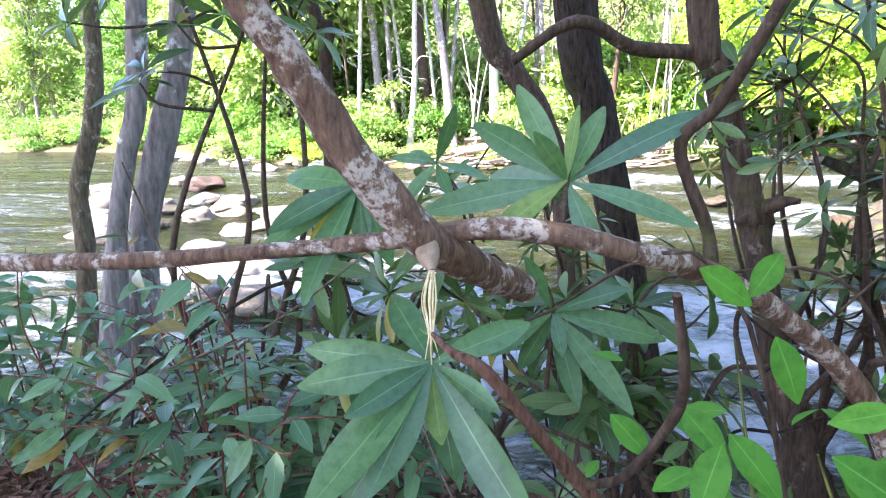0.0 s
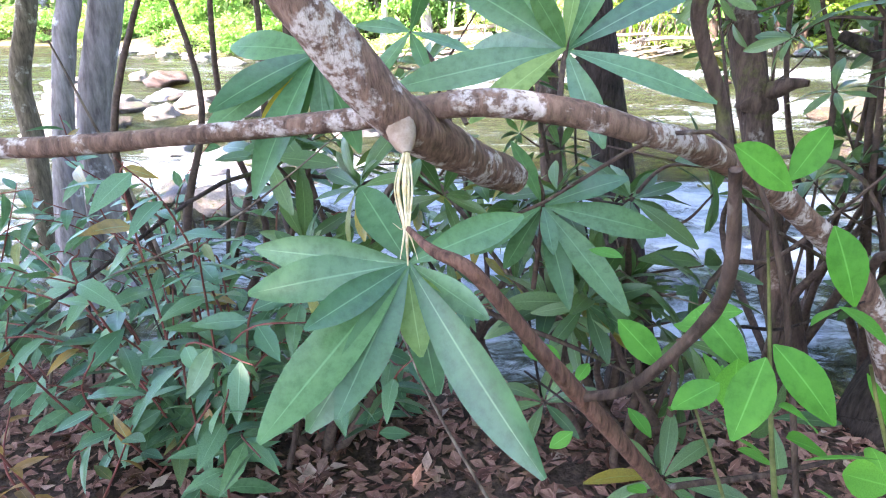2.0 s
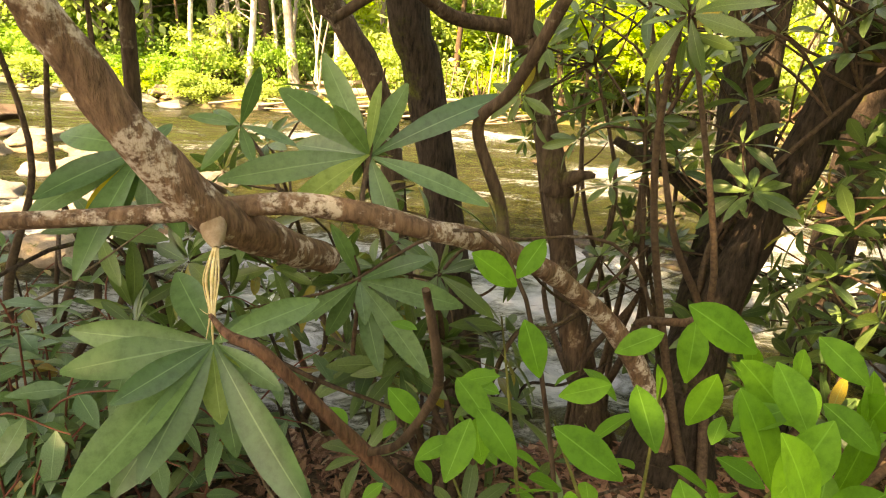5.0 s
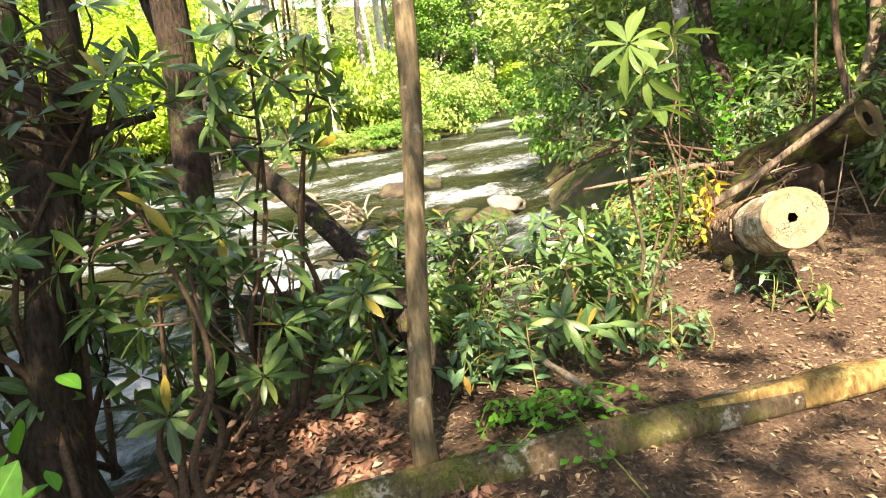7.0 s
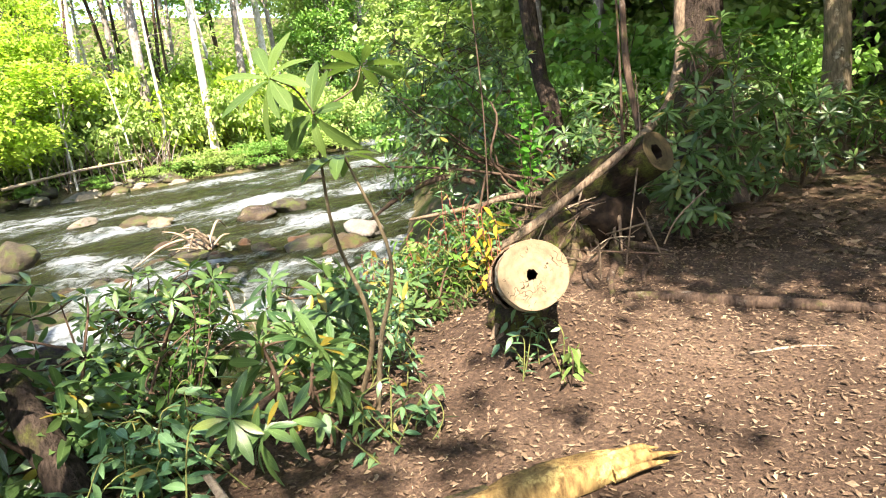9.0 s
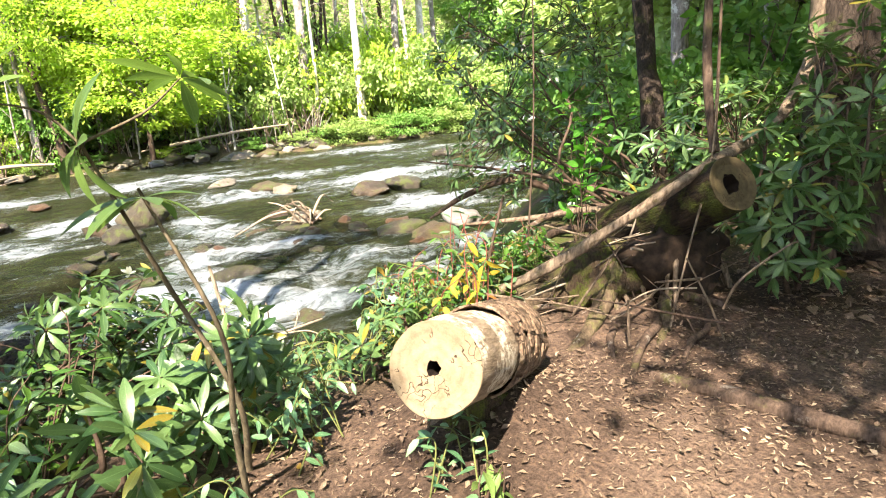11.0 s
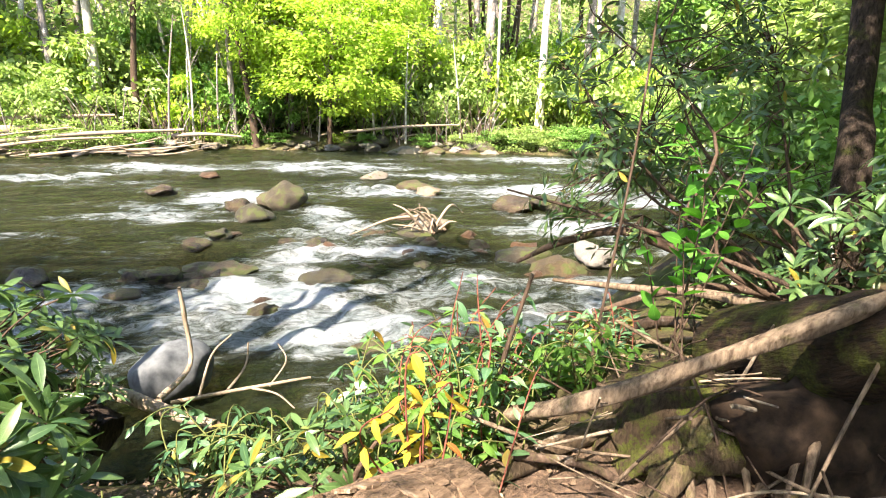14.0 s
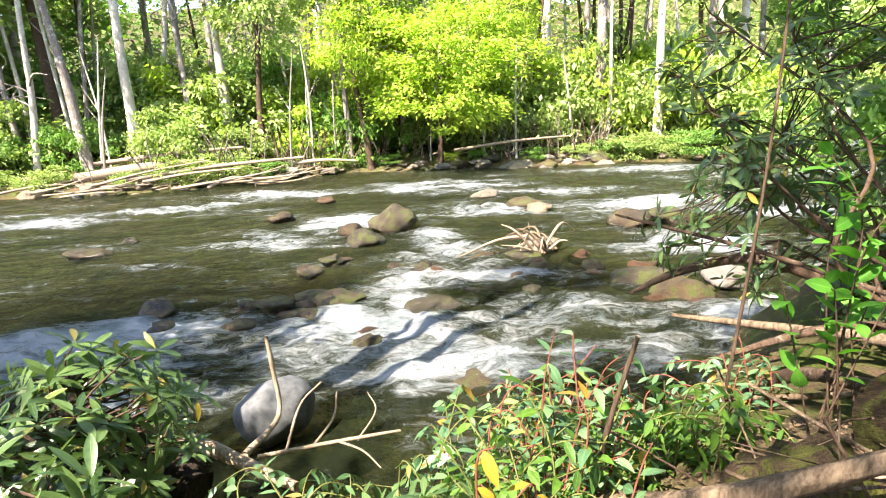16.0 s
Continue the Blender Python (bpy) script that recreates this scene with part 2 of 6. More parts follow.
RHODO = leaf_material("rhododendron_leaf", (0.035, 0.085, 0.03), (0.105, 0.18, 0.056), 0.3, 0.33, 0.5, (0.26, 0.2, 0.03))
HERO = leaf_material("large_dark_leaf", (0.04, 0.115, 0.046), (0.095, 0.20, 0.07), 0.27, 0.33, 0.55)
PALE = leaf_material("pale_young_leaf", (0.15, 0.26, 0.07), (0.22, 0.32, 0.09), 0.4, 0.5, 0.3)
SPICE = leaf_material("soft_bright_leaf", (0.055, 0.20, 0.02), (0.10, 0.30, 0.035), 0.42, 0.55, 0.25)
LAUREL = leaf_material("drooping_laurel_leaf", (0.05, 0.13, 0.065), (0.13, 0.245, 0.11), 0.25, 0.35, 0.5, (0.3, 0.17, 0.03))
FOREST = leaf_material("sunlit_forest_leaf", (0.07, 0.15, 0.035), (0.23, 0.32, 0.085), 0.48, 0.45, 0.4)
LIME = leaf_material("lime_maple_leaf", (0.16, 0.31, 0.02), (0.30, 0.45, 0.05), 0.55, 0.5, 0.25)
# Darker twin of the sunlit leaf, with woodland shade put into its colour.
SHADE = leaf_material("shade_toned_leaf", (0.045, 0.12, 0.022), (0.11, 0.23, 0.035), 0.42, 0.5, 0.3)
YELLOW = leaf_material("yellowed_leaf", (0.30, 0.21, 0.02), (0.42, 0.32, 0.04), 0.35, 0.6, 0.2, (0.3, 0.1, 0.03))
BRONZE = leaf_material("bronze_young_leaf", (0.13, 0.075, 0.025), (0.30, 0.17, 0.05), 0.35, 0.5, 0.3, (0.12, 0.16, 0.05))
REDDEAD = leaf_material("reddish_fallen_leaf", (0.10, 0.045, 0.033), (0.27, 0.145, 0.105), 0.05, 0.85, 0.1, (0.40, 0.28, 0.21))
DEAD = leaf_material("dry_fallen_leaf", (0.05, 0.032, 0.022), (0.19, 0.13, 0.09), 0.05, 0.85, 0.1, (0.34, 0.25, 0.17))
RUSTBARK = bark_material("rusty_bark", (0.06, 0.03, 0.02), (0.22, 0.115, 0.075), None, 0.6, 2.0, 0.012)
REDBARK = bark_material("flaking_red_bark", (0.07, 0.042, 0.03), (0.26, 0.16, 0.105), (0.50, 0.42, 0.35), 0.5, 1.6, 0.012)
DARKBARK = bark_material("dark_furrowed_bark", (0.012, 0.009, 0.007), (0.075, 0.055, 0.042), None, 0.6, 1.3, 0.06, 0.15)
BROWNBARK = bark_material("brown_smooth_bark", (0.032, 0.021, 0.015), (0.11, 0.074, 0.052), (0.18, 0.15, 0.12), 0.6, 1.4, 0.012, 0.1)
GREYBARK = bark_material("grey_trunk_bark", (0.10, 0.085, 0.075), (0.30, 0.26, 0.23), (0.5, 0.48, 0.44), 0.55, 0.6, 0.02)
PALEBARK = bark_material("pale_trunk_bark", (0.30, 0.26, 0.21), (0.55, 0.5, 0.43), (0.6, 0.58, 0.53), 0.5, 0.5, 0.01)
TANBARK = bark_material("tan_ridged_bark", (0.05, 0.038, 0.022), (0.175, 0.14, 0.088), (0.28, 0.25, 0.18), 0.58, 1.0, 0.012, 0.1)
LOGBARK = bark_material("weathered_log_bark", (0.12, 0.085, 0.055), (0.34, 0.26, 0.175), (0.55, 0.48, 0.36), 0.46, 0.9, 0.03)
# Near-black earth: the shade under the hollow log is put into its colour.
EARTH = plain_material("shade_toned_earth", (0.008, 0.005, 0.0035), (0.036, 0.023, 0.014), 14, 0.95)
MOSSEARTH = bark_material("mossy_earth", (0.02, 0.014, 0.009), (0.085, 0.058, 0.036), (0.065, 0.075, 0.014), 0.5, 1.6, 0.03, 0.3)
# Mossy bark whose brown is darkened to carry the hollow log's shade.
SHADEDBARK = bark_material("shaded_mossy_bark", (0.006, 0.004, 0.003), (0.042, 0.027, 0.016), None, 0.6, 1.5, 0.06, 0.42)
ROOTBARK = bark_material("brown_root_bark", (0.055, 0.038, 0.026), (0.24, 0.18, 0.125), (0.22, 0.175, 0.125), 0.62, 1.1, 0.02, 0.1)
MOSSLOG = bark_material("mossy_log_bark", (0.04, 0.028, 0.018), (0.15, 0.108, 0.068), (0.38, 0.35, 0.29), 0.56, 1.0, 0.03, 0.42)
DEADWOOD = bark_material("bleached_dead_wood", (0.17, 0.125, 0.085), (0.38, 0.31, 0.23), None, 0.6, 1.2, 0.012)
ROTWOOD = bark_material("bare_yellow_wood", (0.11, 0.065, 0.026), (0.34, 0.225, 0.085), (0.46, 0.34, 0.13), 0.5, 1.0, 0.02)
CUTWOOD = cut_wood_material("sawn_end_grain", (0.225, 0.172, 0.108), (0.125, 0.09, 0.053))
OLDCUT = cut_wood_material("weathered_end_grain", (0.075, 0.057, 0.027), (0.032, 0.024, 0.013))
HOLLOW = plain_material("rotten_hollow", (0.006, 0.004, 0.003), (0.02, 0.012, 0.008))
REDSTEM = plain_material("reddish_stem", (0.11, 0.03, 0.022), (0.21, 0.075, 0.05))
GREENSTEM = plain_material("green_stem", (0.06, 0.07, 0.02), (0.15, 0.16, 0.05))
TWIG = plain_material("brown_twig", (0.035, 0.022, 0.015), (0.11, 0.072, 0.048), 60)
FIBRE = plain_material("torn_pale_fibre", (0.42, 0.30, 0.12), (0.72, 0.62, 0.38), 60)
RIVERROCK = rock_material("river_stone", (0.03, 0.026, 0.018), (0.13, 0.105, 0.07), 0.35)
WETROCK = rock_material("wet_dark_stone", (0.025, 0.022, 0.02), (0.10, 0.085, 0.065), 0.1, 0.25)
PALEROCK = rock_material("pale_dry_stone", (0.12, 0.11, 0.095), (0.33, 0.305, 0.265), 0.05, 0.8)
REDROCK = rock_material("reddish_stone", (0.045, 0.028, 0.018), (0.14, 0.085, 0.055), 0.0, 0.4)
GREYROCK = rock_material("grey_boulder", (0.16, 0.165, 0.175), (0.34, 0.345, 0.36), 0.0, 0.7)
SOIL = ground_material()
WATER = water_material()

# ---- geometry helpers ----
rng = np.random.default_rng(7)
TABLE = rng.random((256, 256))


def field(x, y, scale, shift=0):
    """Smooth value noise of arrays, 0 to 1."""
    u, v = np.asarray(x) * scale + 37.3 * shift, np.asarray(y) * scale + 11.7 * shift
    i, j = np.floor(u).astype(int), np.floor(v).astype(int)
    a, b = u - i, v - j
    a, b = a * a * (3 - 2 * a), b * b * (3 - 2 * b)
    g = lambda p, q: TABLE[p % 256, q % 256]  # noqa: E731
    return (g(i, j) * (1 - a) + g(i + 1, j) * a) * (1 - b) + (g(i, j + 1) * (1 - a) + g(i + 1, j + 1) * a) * b


def raw_mesh(name, verts, faces, material, smooth=True, edge=None):
    """A mesh from an array of places and an array of faces of one size."""
    verts, faces = np.asarray(verts, np.float32), np.asarray(faces, np.int32)
    me = bpy.data.meshes.new(name)
    me.vertices.add(len(verts))
    me.vertices.foreach_set("co", verts.ravel())
    me.loops.add(faces.size)
    me.loops.foreach_set("vertex_index", faces.ravel())
    me.polygons.add(len(faces))
    me.polygons.foreach_set("loop_start", np.arange(0, faces.size, faces.shape[1], dtype=np.int32))
    me.polygons.foreach_set("use_smooth", np.full(len(faces), smooth))
    me.materials.append(material)
    me.update()
    me.validate()
    if edge is not None:
        vertex_value(me, "edge", edge)
    return me


def vertex_value(me, name, values):
    a = me.attributes.new(name, "FLOAT", "POINT")
    a.data.foreach_set("value", np.asarray(values, np.float32))


def part(name, mesh, parent=None, label=""):
    ob = new(name, mesh)
    ob.parent = parent
    return tagged(ob, label)


def thing(name, label, category, at=(0, 0, 0), group=""):
    ob = new(name)
    ob.empty_display_size = 0.1
    ob.location = at
    return tagged(ob, label, category, group)


def spline(points, steps=6):
    """A smooth line through the points."""
    p = np.array(points, float)
    p = np.vstack([2 * p[0] - p[1], p, 2 * p[-1] - p[-2]])
    out = []
    for i in range(1, len(p) - 2):
        for s in np.arange(steps) / steps:
            a, b, c, e = p[i - 1 : i + 3]
            out.append(0.5 * (2 * b + (c - a) * s + (2 * a - 5 * b + 4 * c - e) * s * s + (3 * b - a - 3 * c + e) * s**3))
    return np.array(out + [p[-2]])


def tube_data(points, radii, sides=10, rough=0.0, steps=6, cap=True, seed=0):
    """Rings along a smooth line with radii that run along it; knobbly where rough is set."""
    line = spline(points, steps)
    at = np.linspace(0, 1, len(line))
    radius = np.interp(at, np.linspace(0, 1, len(radii)), radii)
    ahead = np.gradient(line, axis=0)
    ahead /= np.linalg.norm(ahead, axis=1)[:, None] + 1e-9
    side = np.cross(ahead[0], (0.31, 0.87, 0.38))
    rings = []
    turn = np.linspace(0, 2 * np.pi, sides, endpoint=False)
    for n, (c, f, r) in enumerate(zip(line, ahead, radius)):
        side = side - f * (side @ f)
        side /= np.linalg.norm(side) + 1e-9
        other = np.cross(f, side)
        wob = 1 + rough * (2 * field(np.cos(turn) * 1.7 + n * 0.35, np.sin(turn) * 1.7 + seed * 5.1, 1.0, seed) - 1) * 1.4
        rings.append(c + (np.outer(np.cos(turn), side) + np.outer(np.sin(turn), other)) * (r * wob)[:, None])
    verts = np.vstack(rings)
    i = np.arange(len(line) - 1)[:, None] * sides
    k = np.arange(sides)[None]
    faces = np.stack([i + k, i + (k + 1) % sides, i + sides + (k + 1) % sides, i + sides + k], -1).reshape(-1, 4)
    if cap:
        for ring, c in ((0, line[0]), (len(line) - 1, line[-1])):
            verts = np.vstack([verts, c])
            b = ring * sides
            fan = np.stack([np.full(sides, len(verts) - 1), b + (np.arange(sides) + 1) % sides, b + np.arange(sides), np.full(sides, len(verts) - 1)], -1)
            tri = fan[:, [0, 1, 2, 2]] if ring else fan[:, [0, 2, 1, 1]]
            faces = np.vstack([faces, tri])
    return verts, faces


def tube(name, points, radii, material, parent=None, label="", sides=10, rough=0.0, steps=6, seed=0):
    v, f = tube_data(points, radii, sides, rough, steps, True, seed)
    return part(name, joined(name, [(v, f)], material), parent, label)


def joined(name, pieces, material):
    """One mesh of several tubes; caps are triangles."""
    verts, quads, tris, base = [], [], [], 0
    for v, f in pieces:
        verts.append(v)
        flat = f[:, 2] == f[:, 3]
        quads.append(f[~flat] + base)
        tris.append(f[flat][:, :3] + base)
        base += len(v)
    verts, quads, tris = np.vstack(verts), np.vstack(quads), np.vstack(tris)
    me = bpy.data.meshes.new(name)
    me.vertices.add(len(verts))
    me.vertices.foreach_set("co", verts.astype(np.float32).ravel())
    me.loops.add(quads.size + tris.size)
    me.loops.foreach_set("vertex_index", np.r_[quads.ravel(), tris.ravel()].astype(np.int32))
    me.polygons.add(len(quads) + len(tris))
    me.polygons.foreach_set("loop_start", np.r_[np.arange(len(quads)) * 4, quads.size + np.arange(len(tris)) * 3].astype(np.int32))
    me.polygons.foreach_set("use_smooth", np.full(len(quads) + len(tris), True))
    me.materials.append(material)
    me.update()
    me.validate()
    return me


def blade(rows=7, width=0.28, widest=0.6, fold=0.10, droop=0.25, tip=0.7):
    """A leaf along +x, one long: two halves folded at the midrib, with a bent tip."""
    u = np.linspace(0, 1, rows)
    w = np.sin(np.pi * np.clip(u, 0.02, 0.985) ** (math.log(0.5) / math.log(widest))) ** tip * width / 2
    w[0] = 0.012
    z = -droop * u**2
    mid = np.stack([u, 0 * u, z], 1)
    left = np.stack([u, w, z + fold * w * 2], 1)
    right = np.stack([u, -w, z + fold * w * 2], 1)
    verts = np.vstack([mid, left, right])
    i = np.arange(rows - 1)
    faces = np.vstack([np.stack([i, i + 1, rows + i + 1, rows + i], 1), np.stack([i, 2 * rows + i, 2 * rows + i + 1, i + 1], 1)])
    return verts, faces


LONG = [blade(7, 0.27, 0.58, 0.12, d) for d in (0.08, 0.22, 0.4)]
BROAD = [blade(7, 0.55, 0.5, 0.08, d, 0.8) for d in (0.06, 0.2, 0.32)]
LANCE = [blade(5, 0.38, 0.42, 0.12, d, 0.9) for d in (0.1, 0.25, 0.45)]
SMALL = [(np.array(((0, 0, 0), (0.45, 0.27, 0.05), (1, 0, -d), (0.45, -0.27, 0.05)), float), np.array(((0, 1, 2, 3),))) for d in (0.05, 0.25)]


def unit(v):
    v = np.asarray(v, float)
    return v / (np.linalg.norm(v, axis=-1, keepdims=True) + 1e-9)


def leaf_arrays(bases, ways, lengths, shapes, ups=None, seed=0, twist=0.35):
    """Leaves at bases, pointing along ways."""
    r = np.random.default_rng(seed)
    n = len(bases)
    bases, ways = np.asarray(bases, float), unit(ways)
    ups = np.tile((0.0, 0.0, 1.0), (n, 1)) if ups is None else np.asarray(ups, float)
    ups = unit(ups + r.normal(0, twist, (n, 3)))
    side = unit(np.cross(ups, ways))
    ups = np.cross(ways, side)
    which = r.integers(0, len(shapes), n)
    verts, faces, count = [], [], 0
    for s, (v, f) in enumerate(shapes):
        sel = np.nonzero(which == s)[0]
        if not len(sel):
            continue
        scale = np.asarray(lengths)[sel][:, None, None]
        out = bases[sel][:, None] + scale * (v[None, :, 0:1] * ways[sel][:, None] + v[None, :, 1:2] * side[sel][:, None] + v[None, :, 2:3] * ups[sel][:, None])
        verts.append(out.reshape(-1, 3))
        faces.append((f[None] + (np.arange(len(sel)) * len(v))[:, None, None]).reshape(-1, 4) + count)
        count += len(sel) * len(v)
    return np.vstack(verts), np.vstack(faces)


def leaves(name, bases, ways, lengths, shapes, material, parent=None, label="", ups=None, seed=0, twist=0.35):
    v, f = leaf_arrays(bases, ways, lengths, shapes, ups, seed, twist)
    return part(name, leaf_mesh(name, v, f, material, shapes), parent, label)


def leaf_mesh(name, v, f, material, shapes):
    """Blades of one kind as a mesh that knows its midribs."""
    k = len(shapes[0][0])
    edge = np.tile(np.r_[np.zeros(k // 3), np.ones(k - k // 3)], len(v) // k) if k > 4 else np.ones(len(v))
    return raw_mesh(name, v, f, material, True, edge)


BLADES = {}


def single_leaves(parent, bases, ways, lengths, shapes, material, ups=None, seed=0, twist=0.3):
    """Each leaf an object of its own; alike leaves share a mesh."""
    r = np.random.default_rng(seed)
    for n, (b, w, size) in enumerate(zip(bases, unit(ways), lengths)):
        up = unit((np.array((0, 0, 1.0)) if ups is None else ups[n]) + r.normal(0, twist, 3))
        side = unit(np.cross(up, w))
        up = np.cross(w, side)
        k = int(r.integers(0, len(shapes)))
        key = (id(shapes), k, material.name)
        if key not in BLADES:
            BLADES[key] = leaf_mesh("leaf", shapes[k][0], shapes[k][1], material, shapes)
        m = np.eye(4)
        m[:3, 0], m[:3, 1], m[:3, 2], m[:3, 3] = w * size, side * size, up * size, b
        part("leaf", BLADES[key], parent).matrix_local = Matrix(m.tolist())


def whorl_ways(r, axis, count, low=55, high=105):
    """Directions round an axis, like spokes."""
    axis = unit(axis)
    side = unit(np.cross(axis, (0.3, 0.5, 0.81)))
    other = np.cross(axis, side)
    turn = np.arange(count) * 2.399 + r.uniform(0, 6.3)
    tilt = np.radians(r.uniform(low, high, count))
    return np.cos(tilt)[:, None] * axis + np.sin(tilt)[:, None] * (np.cos(turn)[:, None] * side + np.sin(turn)[:, None] * other)


# ---- terrain ----
NEAR_EDGE = ((-400, 2.0), (-8, 2.4), (-3, 3.1), (-0.5, 3.7), (1, 4.0), (3, 4.3), (4.5, 4.25), (6, 4.4), (8, 5.8), (9.5, 7.6), (12, 10), (16, 14), (22, 19), (30, 24), (60, 48), (400, 300))
FAR_EDGE = ((-400, 60), (-46, 37), (-30, 34), (-16, 27.5), (-8, 26.6), (-3, 27.6), (0, 29.6), (3, 31.5), (8, 30.6), (13, 29.6), (20, 28.6), (27, 31.5), (44, 50), (52, 44), (70, 40), (400, 60))
WATER_Z = -1.0


def bank(x, table):
    xs, ys = zip(*table)
    return np.interp(x, xs, ys) + 0.35 * (field(x, 0 * x, 0.9, 3) - 0.5)


def smooth(a, b, x):
    u = np.clip((x - a) / (b - a), 0, 1)
    return u * u * (3 - 2 * u)


def height(x, y):
    x, y = np.asarray(x, float), np.asarray(y, float)
    near, far = bank(x, NEAR_EDGE) - y, y - bank(x, FAR_EDGE)
    bed = -1.5 + 0.3 * (field(x, y, 0.7, 5) - 0.5) + 0.15 * (field(x, y, 2.3, 6) - 0.5)
    z = bed
    z = np.where(near > -1.2, bed + (0.03 - bed) * smooth(-1.2, 1.7, near), z)
    z = np.where(far > -1.5, bed + (-0.45 - bed) * smooth(-1.5, 1.8, far), z)
    hill = np.where(far > 2.0, 0.16 * (far - 2.0) + 0.10 * np.clip(far - 10, 0, None), 0)
    z = z + np.minimum(hill, 26)
    z = z + np.where(near > 0, 0.04 * (field(x, y, 1.1, 1) - 0.5) + 0.02 * (field(x, y, 5.0, 2) - 0.5), 0)
    z = z + np.where(near > 9, 0.05 * (near - 9), 0)
    z = z + 0.27 * np.exp(-((x - 5.42) ** 2 + (y - 1.62) ** 2) / 0.26)
    z = z + 0.36 * np.exp(-((x - 7.15) ** 2 + (y - 2.75) ** 2) / 0.55)
    z = z + 0.10 * np.exp(-((x - 3.4) ** 2 + (y - 2.1) ** 2) / 1.2)
    return z


def ground_at(x, y):
    return float(height(np.array([x]), np.array([y]))[0])


def spaced(lo, hi, fine_lo, fine_hi, fine, growth=1.18):
    mid = np.arange(fine_lo, fine_hi + 1e-6, fine)
    up, down, step = [fine_hi], [fine_lo], fine
    while up[-1] < hi or down[-1] > lo:
        step *= growth
        up.append(min(up[-1] + step, hi)) if up[-1] < hi else None
        down.append(max(down[-1] - step, lo)) if down[-1] > lo else None
    return np.r_[down[:0:-1], mid, up[1:]]


def sheet(name, xs, ys, zfun, material):
    gx, gy = np.meshgrid(xs, ys)
    x, y = gx.ravel(), gy.ravel()
    verts = np.stack([x, y, zfun(x, y)], 1)
    w = len(xs)
    i = (np.arange(len(ys) - 1)[:, None] * w + np.arange(w - 1)[None]).ravel()
    me = raw_mesh(name, verts, np.stack([i, i + 1, i + w + 1, i + w], 1), material)
    return me, x, y


me, gx, gy = sheet("ground", spaced(-380, 380, -4, 11, 0.11), spaced(-300, 400, -2.5, 5.5, 0.10, 1.1), height, SOIL)
far_off = np.clip(smooth(2.2, 3.4, gy) + 0.5 * smooth(28, 31, gy) + smooth(9, 13, gx) * 0.6 + 0.4 * smooth(-4, -9, gx), 0, 1)
vertex_value(me, "cover", far_off * 0.9)
vertex_value(me, "bed", smooth(-0.75, -1.0, height(gx, gy)))
ground = tagged(part("ground", me), "brown leaf-strewn forest floor sloping to the stream", "ground", kind="structure")

# rapids: place, reach along and across, strength
RAPIDS = (
    (5.4, 8.15, 1.0, 0.5, 1.0), (4.5, 8.35, 0.6, 0.3, 0.8), (6.2, 7.25, 0.6, 0.4, 0.9), (5.5, 9.3, 0.45, 0.8, 0.7), (5.4, 10.9, 0.6, 0.7, 0.8), (5.9, 12.6, 0.45, 1.0, 0.75), (5.9, 14.2, 0.5, 0.8, 0.9),
    (6.9, 10.6, 0.9, 0.8, 0.5), (7.5, 8.7, 0.8, 0.6, 0.75), (7.9, 7.2, 0.6, 0.5, 0.65), (-2.2, 20.7, 2.0, 0.7, 0.85), (0.3, 23.8, 2.2, 0.9, 0.8), (3.4, 16.8, 0.9, 0.8, 0.8), (2.3, 14.6, 0.9, 0.6, 0.6),
    (6.2, 23.9, 2.2, 1.1, 0.8), (7.3, 17.9, 1.2, 0.9, 0.9), (11.1, 12.2, 0.9, 1.1, 0.9), (15.0, 15.6, 1.8, 0.9, 0.8), (9.7, 7.8, 0.9, 0.7, 0.85), (15.3, 25.8, 2.0, 0.9, 0.7), (-5.6, 19.2, 1.4, 0.8, 0.8),
    (0.25, 12.5, 0.8, 0.25, 0.45), (0.5, 8.2, 1.4, 0.6, 0.75), (2.2, 6.6, 1.2, 0.5, 0.7), (-1.2, 6.0, 1.2, 0.5, 0.65), (-4.5, 8.5, 2.5, 0.8, 0.6), (0.8, 5.2, 1.0, 0.35, 0.65), (20, 22, 3.5, 1.2, 0.7), (30, 33, 5, 2, 0.7),
    (12.6, 17.5, 2.2, 0.9, 0.7), (10.4, 20.6, 1.6, 0.6, 0.7), (12.5, 9.9, 0.8, 0.8, 0.7),
)


def foam_at(x, y):
    u = x + 1.1 * (field(x, y, 0.8, 20) - 0.5) + 0.5 * (field(x, y, 2.4, 21) - 0.5)
    v = y + 1.1 * (field(x, y, 0.8, 22) - 0.5) + 0.5 * (field(x, y, 2.4, 23) - 0.5)
    total = np.zeros_like(x)
    for cx, cy, a, b, s in RAPIDS:
        total = np.maximum(total, s * np.exp(-(((u - cx) / a) ** 2 + ((v - cy) / b) ** 2) * 0.45))
    return total


def water_height(x, y):
    foam = foam_at(x, y)
    wave = 0.08 * (field(x * 0.7, y * 1.3, 1.6, 8) - 0.5) + 0.05 * (field(x * 0.8, y * 1.4, 4.1, 9) - 0.5)
    crest = 0.05 + 0.24 * (field(x, y, 2.6, 10) - 0.45) + 0.12 * (field(x, y, 6.0, 11) - 0.5)
    return WATER_Z + wave + foam * crest


me, wx, wy = sheet("water", spaced(-200, 200, -4, 13, 0.085, 1.1), spaced(2.0, 250, 3.2, 15, 0.075, 1.04), water_height, WATER)
streaks = 0.5 * (field(wx * 0.45, wy * 1.6, 0.8, 12) - 0.5) + 0.35 * (field(wx * 0.7, wy * 2.2, 2.1, 13) - 0.5)
vertex_value(me, "foam", foam_at(wx, wy) * 0.92 + streaks * 1.25 + 0.12 + 0.26 * smooth(4, 1, wx) * smooth(12, 8, wy))
